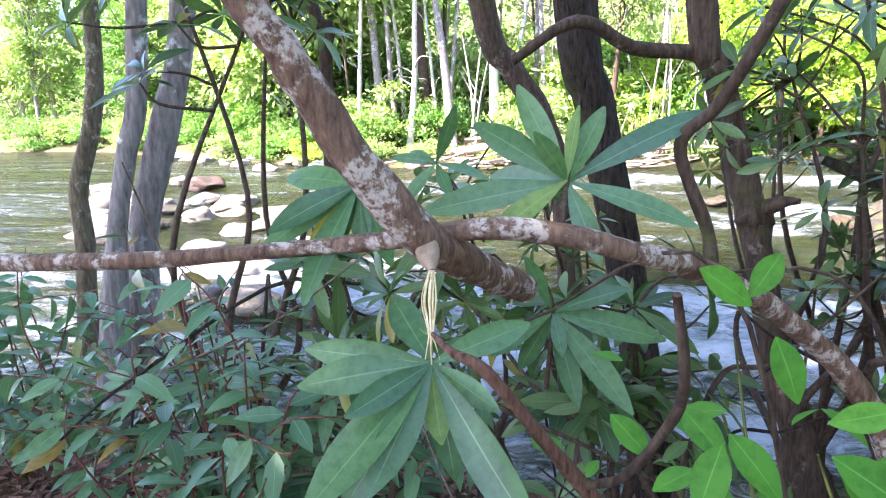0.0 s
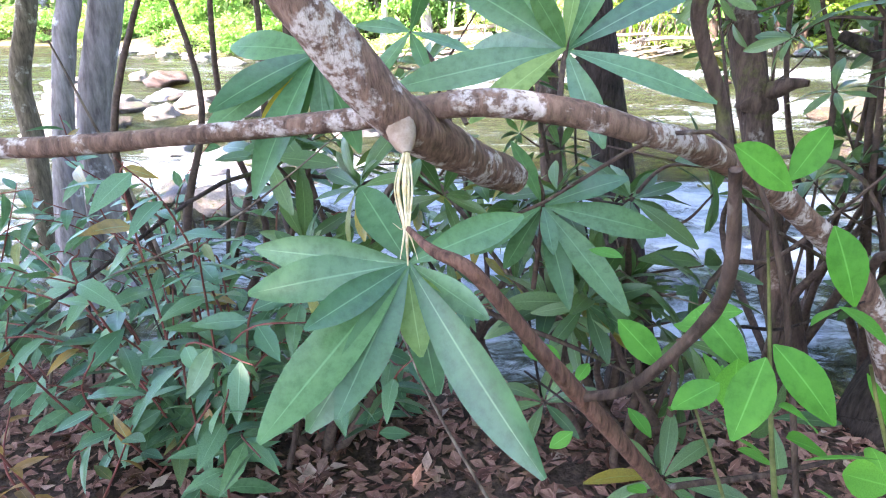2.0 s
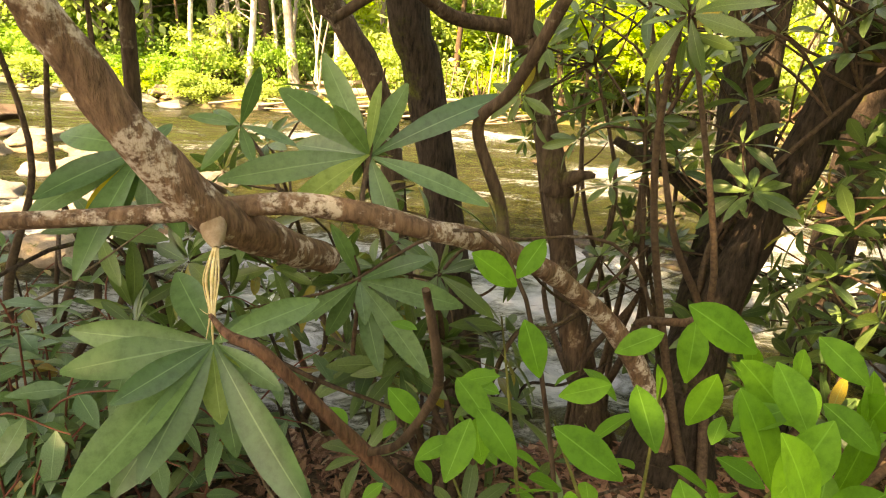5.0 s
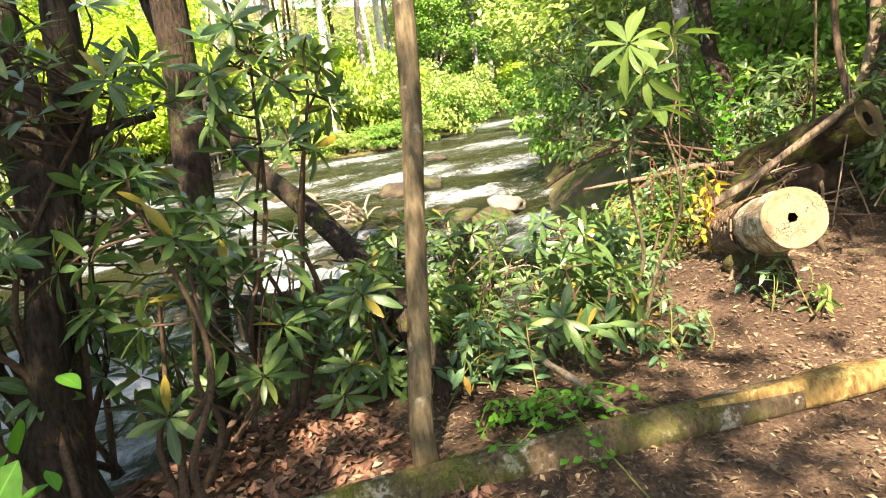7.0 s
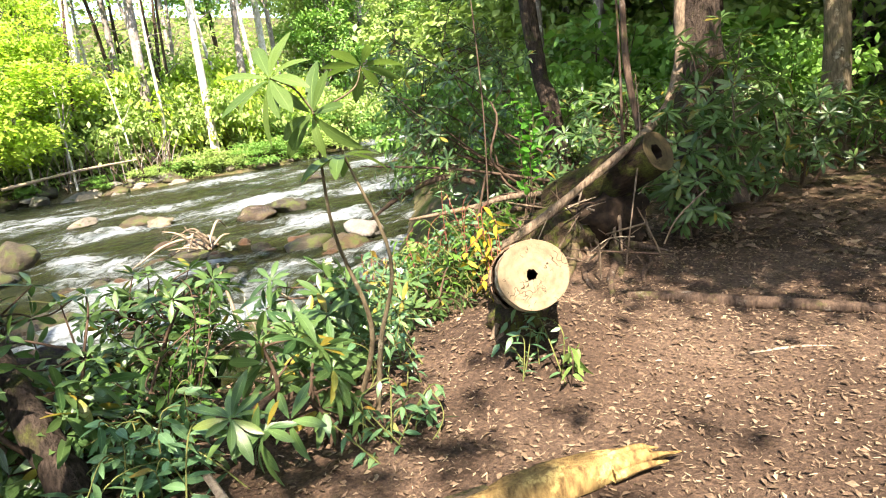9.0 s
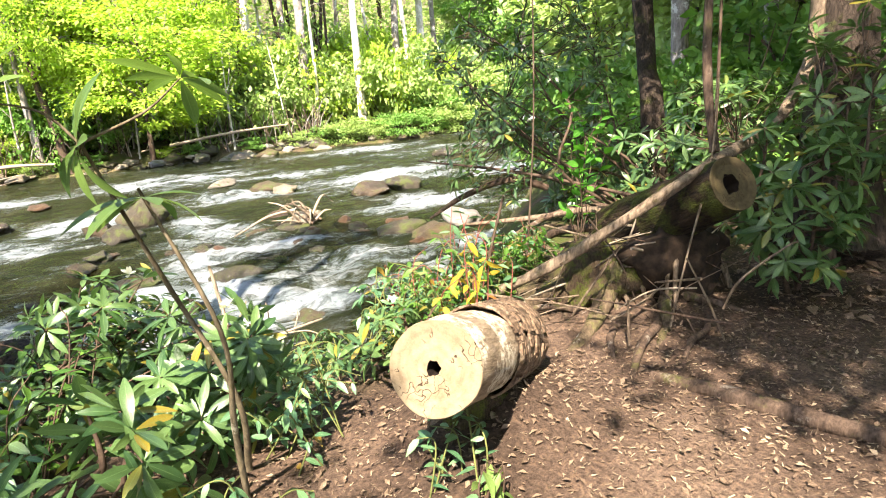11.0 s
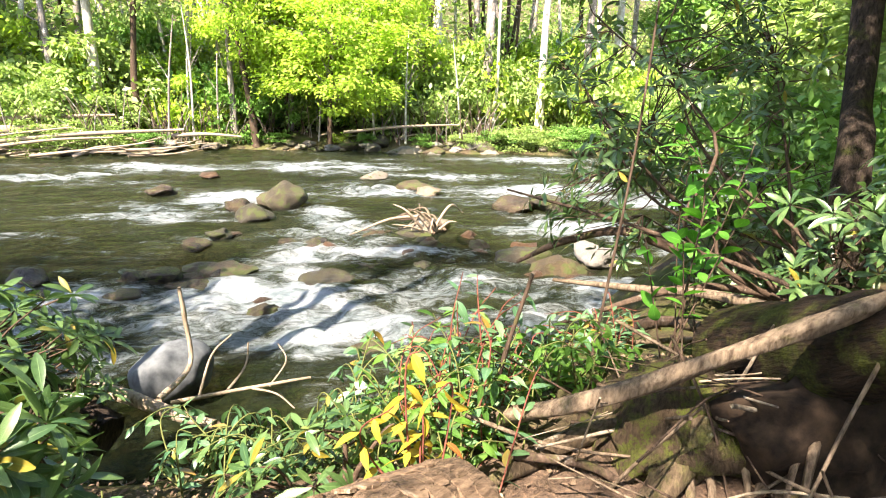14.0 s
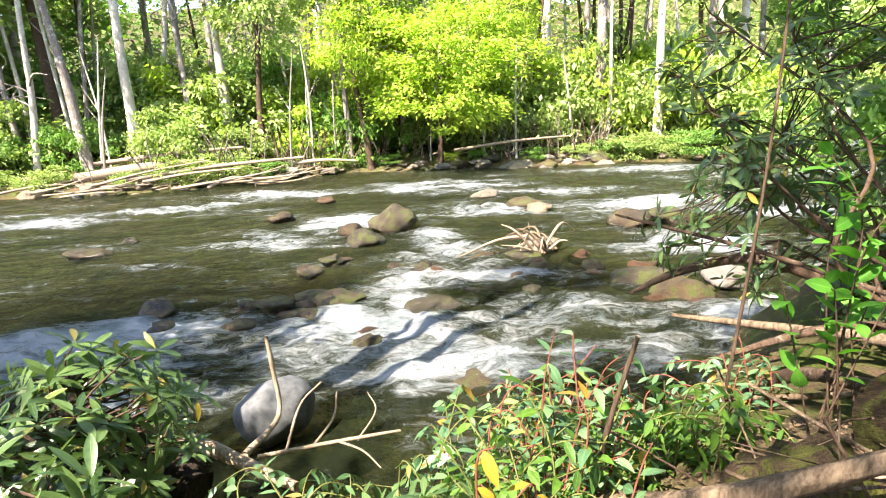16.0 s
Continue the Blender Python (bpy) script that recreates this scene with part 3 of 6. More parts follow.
water = tagged(part("water", me), "clear green-brown mountain stream with white rapids", "stream", kind="structure")


# ---- stones ----
def rock_mesh(name, seed, material, detail=3, flat=0.7, rough=1.0):
    bm = bmesh.new()
    bmesh.ops.create_icosphere(bm, subdivisions=detail, radius=0.5)
    r = random.Random(seed)
    off = Vector((r.uniform(-9, 9), r.uniform(-9, 9), r.uniform(-9, 9)))
    cuts = [(Vector((r.uniform(-1, 1), r.uniform(-1, 1), r.uniform(-0.4, 1))).normalized(), r.uniform(0.28, 0.42)) for _ in range(7)]
    for v in bm.verts:
        p = v.co.copy()
        for n, far in cuts:
            over = p.dot(n) - far
            if over > 0:
                p -= n * over * 0.93
        p *= 1 + rough * (0.3 * noise.noise(p * 2.3 + off) + 0.14 * noise.noise(p * 5.5 + off) + 0.05 * noise.noise(p * 13 + off))
        v.co = (p.x, p.y, p.z * flat)
    me = bpy.data.meshes.new(name)
    bm.to_mesh(me)
    bm.free()
    for p in me.polygons:
        p.use_smooth = True
    me.materials.append(material)
    return me


ROCKS = {m.name: [rock_mesh("boulder", s + 10 * k, m, 3, 0.7, 1.5) for s in range(4)] for k, m in enumerate((RIVERROCK, WETROCK, PALEROCK, REDROCK, GREYROCK))}


def rock(x, y, z, size, material, label, turn=0.0, tall=1.0, wide=1.0, group="boulders in the stream", shape=0):
    ob = new("boulder", ROCKS[material.name][shape % 4])
    ob.matrix_world = pose(x, y, z, 0, 0, turn) @ Matrix.Diagonal((size * wide, size, size * tall, 1))
    return tagged(ob, label, "boulder", group)


W = WATER_Z
for x, y, s, mat_, lift, tall, shape in (
    (5.10, 15.4, 1.15, RIVERROCK, 0.22, 1.1, 0), (4.40, 13.9, 0.85, RIVERROCK, 0.12, 0.9, 1), (4.05, 14.9, 0.8, WETROCK, 0.12, 0.8, 2), (1.92, 17.7, 0.85, WETROCK, 0.06, 0.7, 3),
    (2.70, 20.9, 0.7, REDROCK, 0.06, 0.6, 0), (4.94, 7.75, 0.46, RIVERROCK, 0.05, 0.8, 1), (3.93, 12.2, 0.55, RIVERROCK, 0.06, 0.7, 2), (3.60, 11.4, 0.6, WETROCK, 0.06, 0.7, 3),
    (4.35, 9.8, 0.85, RIVERROCK, 0.02, 0.6, 0), (3.46, 9.45, 0.6, WETROCK, 0.08, 0.9, 1), (3.01, 9.6, 0.42, WETROCK, 0.05, 0.8, 2), (4.02, 8.95, 0.5, WETROCK, 0.04, 0.7, 3),
    (8.72, 18.0, 1.1, RIVERROCK, 0.06, 0.6, 0), (7.86, 20.2, 0.9, PALEROCK, 0.10, 0.6, 1), (10.6, 14.6, 1.35, WETROCK, 0.10, 0.6, 2), (11.4, 14.2, 1.0, RIVERROCK, 0.16, 0.9, 3),
    (8.90, 17.0, 0.8, PALEROCK, 0.06, 0.7, 0), (-1.65, 14.3, 0.95, WETROCK, 0.02, 0.6, 1), (-1.29, 15.6, 0.5, WETROCK, 0.04, 0.7, 2), (9.06, 10.0, 1.0, RIVERROCK, 0.02, 0.8, 3),
    (9.30, 9.0, 0.9, RIVERROCK, 0.04, 0.9, 1), (6.32, 9.9, 1.2, RIVERROCK, -0.20, 0.6, 0), (7.12, 11.1, 1.1, RIVERROCK, -0.16, 0.6, 2), (6.12, 6.6, 0.85, RIVERROCK, -0.10, 0.6, 3),
    (5.68, 9.0, 1.0, WETROCK, -0.04, 0.7, 1), (16.3, 20.3, 0.9, WETROCK, 0.06, 0.7, 0), (1.73, 9.6, 0.7, WETROCK, 0.06, 0.9, 2), (8.05, 12.6, 0.9, PALEROCK, 0.06, 0.7, 3),
    (10.2, 9.6, 0.95, GREYROCK, 0.10, 0.8, 0), (7.6, 12.2, 1.2, RIVERROCK, -0.12, 0.6, 1), (6.6, 12.6, 1.0, REDROCK, -0.14, 0.5, 2), (5.6, 11.2, 0.7, REDROCK, -0.10, 0.5, 3),
    (-14.5, 18.0, 1.3, REDROCK, 0.20, 0.9, 0), (-15.5, 15.0, 1.4, PALEROCK, 0.15, 0.7, 1), (-10.8, 11.5, 0.9, WETROCK, 0.10, 0.7, 2), (-12.4, 13.5, 1.2, PALEROCK, 0.15, 0.7, 3),
    (-17.5, 16.8, 1.5, PALEROCK, 0.15, 0.6, 2), (-16.8, 19.4, 1.0, PALEROCK, 0.1, 0.7, 0), (1.7, 7.4, 0.5, WETROCK, 0.04, 0.7, 3), (-0.4, 7.6, 0.6, RIVERROCK, 0.02, 0.7, 1),
):
    words = {"river_stone": "rounded tan stone breaking the stream's surface", "wet_dark_stone": "wet dark stone half under the stream's water", "pale_dry_stone": "pale dry stone standing in the shallow stream",
             "reddish_stone": "reddish brown stone in the shallow stream", "grey_boulder": "smooth grey boulder in the stream"}[mat_.name]
    rock(x, y, W + lift, s * 0.88, mat_, words, turn=x * 77, tall=tall, wide=1.15, shape=shape)
q = random.Random(12)
for n in range(46):
    cx, cy, sx, sy = q.choice(((4.4, 10.2, 1.2, 1.6), (3.2, 9.2, 1.0, 0.7), (7.2, 10.6, 1.5, 1.5), (7.6, 12.0, 1.3, 1.0), (9.2, 9.2, 0.9, 0.9), (5.6, 10.5, 0.7, 1.5)))
    x, y = cx + q.gauss(0, sx * 0.6), cy + q.gauss(0, sy * 0.6)
    m_ = q.choice((RIVERROCK, WETROCK, WETROCK, REDROCK))
    rock(x, y, W - 0.02, q.uniform(0.2, 0.5), m_, "small wet stone among the rapids", q.uniform(0, 360), q.uniform(0.6, 0.9), 1.2, "small stones in the rapids", n)
for n in range(34):
    x = q.uniform(-15, -4)
    y = 5.2 - x * 0.55 + q.uniform(-1.5, 4)
    rock(x, y, W + 0.06, q.uniform(0.45, 1.15), q.choice((PALEROCK, PALEROCK, GREYROCK, WETROCK)), "pale rounded stone in the shallows upstream", q.uniform(0, 360), q.uniform(0.6, 0.85), 1.25, "pale stones in the shallows", n)
BLUEGREY = plain_material("blue_grey_stone", (0.055, 0.06, 0.066), (0.135, 0.145, 0.152), 11, 0.65)
ROCKS["grey_boulder"].append(rock_mesh("boulder", 3, BLUEGREY, 4, 0.8, 0.35))
big = new("boulder", ROCKS["grey_boulder"][-1])
big.matrix_world = pose(4.24, 5.70, -0.72, 0, 0, 20) @ Matrix.Diagonal((0.72, 0.7, 0.82, 1))
tagged(big, "large smooth grey boulder at the stream's near edge", "boulder")

# far shore stones
r = random.Random(5)
for n in range(110):
    x = r.uniform(-22, 26)
    y = float(bank(np.array([x]), FAR_EDGE)[0]) + r.uniform(-1.1, 0.9)
    if -10 < x < -2:
        y += r.uniform(-1.5, 0.5)
    s = r.uniform(0.3, 0.95) * (1.25 if x < -3 or 7 < x < 15 else 0.8)
    rock(x, y, ground_at(x, y) + 0.10 * s, s, PALEROCK if r.random() < 0.7 else RIVERROCK, "pale stone lying on the far gravel shore", r.uniform(0, 360), r.uniform(0.6, 0.95), r.uniform(0.9, 1.4), "stones on the far shore", n)
for n in range(26):
    x = r.uniform(-34, -13)
    y = float(bank(np.array([x]), FAR_EDGE)[0]) + r.uniform(-2.5, 1.0)
    s = r.uniform(0.5, 1.3)
    rock(x, y, max(ground_at(x, y), W - 0.1) + 0.12 * s, s, GREYROCK if r.random() < 0.6 else PALEROCK, "grey stone in the heap along the far shore", r.uniform(0, 360), r.uniform(0.6, 0.9), 1.2, "stones on the far shore", n)


# ---- far woods ----
def foliage_mesh(name, count, radii, size, material, seed, shell_share=0.6, sag=0.2, clumps=26, tight=0.30):
    """Many small leaves gathered in clumps, with gaps between them and an uneven outline."""
    g = np.random.default_rng(seed)
    way = unit(g.normal(size=(clumps, 3)))
    dist = np.where(g.random(clumps) < shell_share, g.uniform(0.75, 1.05, clumps), g.uniform(0.2, 0.8, clumps))
    centres = way * dist[:, None] * np.array(radii)
    which = g.integers(0, clumps, count)
    spread = np.array([1.0, 1.0, 0.45]) * np.mean(radii) * tight
    at = centres[which] + g.normal(size=(count, 3)) * spread * g.uniform(0.6, 1.2, (clumps, 1))[which]
    out = unit(at * np.array([1, 1, 0.3])) + g.normal(0, 0.7, (count, 3)) - np.array([0, 0, sag])
    v, f = leaf_arrays(at, out, size * g.uniform(0.6, 1.3, count), SMALL, None, seed, 0.6)
    return raw_mesh(name, v, f, material)


def crown_limbs(seed, radii, count, material, thick=0.05):
    g = np.random.default_rng(seed)
    pieces = []
    for n in range(count):
        w = unit(g.normal(size=3) * np.array([1, 1, 0.6]) + np.array([0, 0, 0.35]))
        end = w * np.array(radii) * g.uniform(0.7, 1.0)
        start = np.array([0, 0, -radii[2] * g.uniform(0.3, 1.0)])
        mid = (start + end) / 2 + g.normal(0, 0.12, 3) * np.mean(radii)
        pieces.append(tube_data([start, mid, end], [thick, thick * 0.6, thick * 0.15], 5, 0, 4, True, n))
    return joined("limbs", pieces, material)


CROWNS = [
    (foliage_mesh("crown", 4200, (2.6, 2.6, 2.3), 0.26, FOREST, 11, clumps=40, tight=0.2), crown_limbs(1, (2.6, 2.6, 2.3), 12, GREYBARK)),
    (foliage_mesh("crown", 6000, (2.9, 2.7, 2.0), 0.23, LIME, 12, clumps=48, tight=0.2), crown_limbs(2, (2.9, 2.7, 2.0), 12, GREYBARK)),
    (foliage_mesh("crown", 4200, (2.4, 2.4, 2.6), 0.26, SHADE, 13, clumps=40, tight=0.2), crown_limbs(3, (2.4, 2.4, 2.6), 12, GREYBARK)),
]
BUSHES = [
    (foliage_mesh("leaves", 4200, (1.5, 1.4, 1.1), 0.15, FOREST, 21, clumps=44, tight=0.17), crown_limbs(4, (1.4, 1.3, 1.0), 18, TWIG, 0.025)),
    (foliage_mesh("leaves", 4200, (1.6, 1.5, 1.0), 0.15, SHADE, 22, clumps=44, tight=0.17), crown_limbs(5, (1.5, 1.4, 0.95), 18, TWIG, 0.025)),
    (foliage_mesh("leaves", 4200, (1.4, 1.5, 1.3), 0.15, LIME, 23, clumps=44, tight=0.17), crown_limbs(6, (1.3, 1.4, 1.2), 18, GREYBARK, 0.025)),
]


def far_tree(x, y, tall, thick, bark, crown, label, lean=(0, 0), crowns=2, low=0.45, size=1.0, seed=0, group="trees across the stream"):
    g = random.Random(seed)
    z = ground_at(x, y) - 0.1
    t = thing("tree", label, "tree", (x, y, z), group)
    pts = [(0, 0, 0), (lean[0] * 0.3 + g.uniform(-0.1, 0.1), lean[1] * 0.3, tall * 0.33), (lean[0] * 0.65, lean[1] * 0.65 + g.uniform(-0.1, 0.1), tall * 0.66), (lean[0], lean[1], tall)]
    tube("trunk", pts, [thick * 1.35, thick, thick * 0.85, thick * 0.4], bark, t, sides=9, rough=0.12, seed=seed % 7)
    for n in range(crowns):
        h = tall * (low + (1 - low) * (n + 0.6) / crowns)
        at = (lean[0] * h / tall + g.uniform(-0.8, 0.8), lean[1] * h / tall + g.uniform(-0.8, 0.8), h)
        m = Matrix.Translation(at) @ Matrix.Rotation(g.uniform(0, 6.3), 4, "Z") @ Matrix.Diagonal((size * g.uniform(0.8, 1.15), size * g.uniform(0.8, 1.15), size * g.uniform(0.8, 1.1), 1))
        for name, mesh in (("crown", CROWNS[crown][0]), ("branchwork", CROWNS[crown][1])):
            part(name, mesh, t).matrix_local = m
    return t


def bush(x, y, size, kind, label, seed, tall=1.0, group="bushes across the stream", sink=0.55):
    g = random.Random(seed)
    z = ground_at(x, y)
    t = thing("bush", label, "bush", (x, y, z), group)
    m = Matrix.Translation((0, 0, size * tall * sink)) @ Matrix.Rotation(g.uniform(0, 6.3), 4, "Z") @ Matrix.Diagonal((size * g.uniform(0.8, 1.2), size * g.uniform(0.8, 1.2), size * tall, 1))
    for name, mesh in (("foliage", BUSHES[kind][0]), ("branchwork", BUSHES[kind][1])):
        part(name, mesh, t).matrix_local = m
    return t


for n, (x, y, tall, thick, bark, crown, lean, count, low) in enumerate((
    (-9.4, 30.5, 13, 0.20, GREYBARK, 0, (-1.6, 0), 2, 0.6), (-7.3, 31.2, 14, 0.22, PALEBARK, 2, (-0.4, 0), 2, 0.6), (-3.4, 32.6, 15, 0.19, PALEBARK, 0, (-0.6, 0), 2, 0.6),
    (-1.8, 32.4, 9, 0.14, BROWNBARK, 0, (0.5, 0), 2, 0.55), (2.6, 32.2, 12, 0.13, GREYBARK, 0, (-0.2, 0), 2, 0.6), (3.6, 31.6, 7, 0.15, BROWNBARK, 1, (-0.9, 0), 1, 0.7),
    (15.5, 34, 13, 0.26, GREYBARK, 2, (0.7, 0), 2, 0.6), (13.1, 35, 16, 0.24, PALEBARK, 0, (0.2, 0), 2, 0.6), (-11.5, 33.0, 14, 0.26, BROWNBARK, 2, (-1.2, 0), 2, 0.55), (-13.6, 31.5, 13, 0.2, GREYBARK, 0, (-1.0, 0), 2, 0.5),
    (7.0, 31.2, 6.5, 0.10, BROWNBARK, 1, (0.2, -0.8), 2, 0.35), (9.4, 33.5, 8, 0.12, BROWNBARK, 1, (0, -0.6), 2, 0.35), (5.2, 34, 8, 0.12, GREYBARK, 1, (0.3, -0.5), 2, 0.3), (18.5, 33, 14, 0.2, PALEBARK, 0, (0.3, 0), 2, 0.5),
    (22, 35, 15, 0.2, GREYBARK, 2, (0.6, 0), 2, 0.5), (26, 39, 15, 0.24, PALEBARK, 0, (0, 0), 2, 0.5), (-18, 33, 14, 0.2, GREYBARK, 0, (0.3, 0), 2, 0.45), (-23, 37, 16, 0.22, BROWNBARK, 2, (0, 0), 2, 0.4),
    (-28, 40, 15, 0.2, GREYBARK, 0, (0.4, 0), 2, 0.4), (-34, 43, 16, 0.2, PALEBARK, 2, (0, 0), 2, 0.4), (-21, 33.5, 9, 0.14, BROWNBARK, 0, (0.9, 0), 2, 0.4), (-16, 38, 15, 0.2, PALEBARK, 0, (0, 0), 2, 0.45),
    (-5.5, 38, 15, 0.2, GREYBARK, 0, (0, 0), 2, 0.4), (0.5, 39, 16, 0.22, PALEBARK, 2, (0, 0), 2, 0.4), (6, 40, 16, 0.2, GREYBARK, 0, (0, 0), 2, 0.4), (11, 41, 16, 0.2, PALEBARK, 0, (0, 0), 2, 0.4),
    (17, 41, 16, 0.2, GREYBARK, 2, (0, 0), 2, 0.4), (30, 44, 16, 0.2, GREYBARK, 0, (0, 0), 2, 0.4), (36, 50, 16, 0.2, PALEBARK, 0, (0, 0), 2, 0.4), (-10, 41, 16, 0.2, GREYBARK, 2, (0, 0), 2, 0.4),
    (42, 56, 18, 0.25, GREYBARK, 0, (0, 0), 2, 0.35), (46, 50, 18, 0.25, PALEBARK, 2, (0, 0), 2, 0.3), (39, 44, 16, 0.25, GREYBARK, 0, (0, 0), 2, 0.3), (-40, 48, 18, 0.3, BROWNBARK, 0, (0, 0), 2, 0.3), (-47, 44, 18, 0.3, GREYBARK, 2, (0, 0), 2, 0.3),
)):
    words = {"grey_trunk_bark": "tall tree with a mottled grey trunk across the stream", "pale_trunk_bark": "tall straight tree with a sunlit pale trunk across the stream",
             "brown_smooth_bark": "dark brown leaning tree with bright green leaves across the stream"}[bark.name]
    far_tree(x, y, tall, thick, bark, crown, words, lean, count if low < 0.5 and y < 36 else 1, 0.40 if y > 36 else low, (1.0 if y < 36 else 1.3) if x > -13 else 1.8, n)
r = random.Random(9)
for n in range(120):
    x = r.uniform(-32, 30)
    back_row = r.random() ** 0.8
    y = float(bank(np.array([x]), FAR_EDGE)[0]) + 1.6 + back_row * 13
    # Upstream bushes get the shade-toned leaves to darken that bank.
    kind = 2 if (3 < x < 12 and back_row > 0.25 and r.random() < 0.6) else 1 if x < -11 else r.choice((0, 0, 0, 1, 1, 1, 2))
    bush(x, y, r.uniform(0.8, 1.5) * (1 + back_row * 0.9), kind, ("sunlit green bush on the far bank", "shade-toned green bush on the far bank", "lime-green bush on the far bank")[kind], n, r.uniform(0.8, 1.3))
q = random.Random(77)
for n in range(32):
    x = q.uniform(-56, -18)
    y = float(bank(np.array([x]), FAR_EDGE)[0]) + q.uniform(3, 24)
    far_tree(x, y, q.uniform(8, 14), q.uniform(0.12, 0.24), (BROWNBARK, GREYBARK, PALEBARK)[n % 3], (2, 0, 0)[n % 3], "woodland tree in leaf on the far hillside", (q.uniform(-0.6, 0.6), 0), 2, 0.3, 1.2, 700 + n, "woodland trees on the far hillside")
for n in range(10):
    x = q.uniform(-12, 34)
    y = float(bank(np.array([x]), FAR_EDGE)[0]) + q.uniform(9, 24)
    far_tree(x, y, q.uniform(9, 15), q.uniform(0.12, 0.24), (BROWNBARK, GREYBARK, PALEBARK)[n % 3], (2, 0, 0)[n % 3], "woodland tree in leaf on the far hillside", (q.uniform(-0.6, 0.6), 0), 1, 0.5, 1.1, 760 + n, "woodland trees on the far hillside")
for n in range(40):
    x = q.uniform(-48, -16)
    y = float(bank(np.array([x]), FAR_EDGE)[0]) + q.uniform(1.0, 9)
    bush(x, y, q.uniform(0.9, 1.6), q.choice((1, 1, 0)), "mostly shade-toned green undergrowth on the far bank upstream", 800 + n, q.uniform(0.7, 1.1))
for n in range(36):
    x = q.uniform(-16, 26)
    y = float(bank(np.array([x]), FAR_EDGE)[0]) + q.uniform(4, 13)
    bush(x, y, q.uniform(1.5, 2.3), q.choice((0, 0, 2)), "tall sunlit green bush on the far slope", 850 + n, q.uniform(1.1, 1.6))
for n in range(16):
    x = q.uniform(25, 48)
    y = float(bank(np.array([x]), FAR_EDGE)[0]) + q.uniform(0.8, 7)
    bush(x, y, q.uniform(1.3, 2.3), q.choice((0, 1, 2)), "leafy bush on the far bank downstream", 900 + n, q.uniform(0.9, 1.4))
for n in range(8):
    x = q.uniform(26, 50)
    y = float(bank(np.array([x]), FAR_EDGE)[0]) + q.uniform(3, 10)
    far_tree(x, y, q.uniform(9, 14), q.uniform(0.12, 0.22), (PALEBARK, GREYBARK)[n % 2], (2, 0)[n % 2], "woodland tree in leaf on the far hillside", (q.uniform(-0.6, 0.6), 0), 2, 0.3, 1.2, 960 + n, "woodland trees on the far hillside")
for n in range(26):
    x, y = q.uniform(40, 74), q.uniform(46, 62)
    if n % 2:
        far_tree(x, y, q.uniform(11, 16), q.uniform(0.15, 0.24), (PALEBARK, GREYBARK)[n % 4 // 2], (0, 2)[n % 4 // 2], "woodland tree in leaf at the stream's bend", (q.uniform(-0.6, 0.6), 0), 2, 0.35, 1.5, 1000 + n, "woodland trees at the stream's bend")
    else:
        bush(x, y, q.uniform(2.2, 3.2), q.choice((0, 0, 1)), "leafy bush at the stream's bend", 1000 + n, 1.3, "bushes at the stream's bend")
# bleached driftwood and fallen boughs along the far bank
for n in range(14):
    x = q.uniform(-7, 13)
    y = float(bank(np.array([x]), FAR_EDGE)[0]) + q.uniform(0.1, 1.6)
    z = ground_at(x, y)
    a, long_ = q.uniform(-0.5, 0.5), q.uniform(0.7, 1.9)
    t = thing("driftwood", "bleached branch stranded on the far bank", "branch", (x, y, z), "driftwood on the far bank")
    tip = (math.cos(a) * long_, math.sin(a) * long_ * 0.5, max(ground_at(x + math.cos(a) * long_, y + math.sin(a) * long_ * 0.5) - z, -0.1) + q.uniform(0.1, 0.5))
    tube("stem", [(0, 0, 0.03), (tip[0] * 0.5, tip[1] * 0.5 + 0.08, tip[2] * 0.45 + 0.05), tip], [0.05, 0.04, 0.015], DEADWOOD, t, sides=7, rough=0.15, seed=n)
    tube("twig", [(tip[0] * 0.5, tip[1] * 0.5 + 0.08, tip[2] * 0.45 + 0.05), (tip[0] * 0.7, tip[1] * 0.5, tip[2] + 0.25)], [0.02, 0.008], DEADWOOD, t, sides=6, rough=0.15, seed=n)
# bare pale saplings rising through the far growth
for n in range(16):
    x = q.uniform(-9, 15)
    y = float(bank(np.array([x]), FAR_EDGE)[0]) + q.uniform(0.8, 3.2)
    z = ground_at(x, y)
    t = thing("sapling", "thin pale sapling rising through the far bank's growth", "sapling", (x, y, z), "saplings on the far bank")
    lx, h_ = q.uniform(-0.8, 0.8), q.uniform(3.5, 6)
    tube("stem", [(0, 0, -0.1), (lx * 0.3 + q.uniform(-0.1, 0.1), 0, h_ * 0.5), (lx, 0, h_)], [0.055, 0.045, 0.02], (PALEBARK, GREYBARK)[n % 2], t, sides=8, rough=0.1, seed=n)
    tube("branch", [(lx * 0.3, 0, h_ * 0.5), (lx * 0.3 + q.choice((-0.6, 0.6)), 0, h_ * 0.7)], [0.02, 0.008], GREYBARK, t, sides=6, rough=0.1, seed=n)
for n in range(46):
    x = q.uniform(-9, 15)
    y = float(bank(np.array([x]), FAR_EDGE)[0]) + q.uniform(-0.2, 0.7)
    s = q.uniform(0.22, 0.7)
    rock(x, y, max(ground_at(x, y), W - 0.1) + 0.15 * s, s, q.choice((PALEROCK, PALEROCK, GREYROCK, RIVERROCK)), "rounded stone at the far waterline", q.uniform(0, 360), q.uniform(0.6, 0.9), 1.25, "stones on the far shore", n)
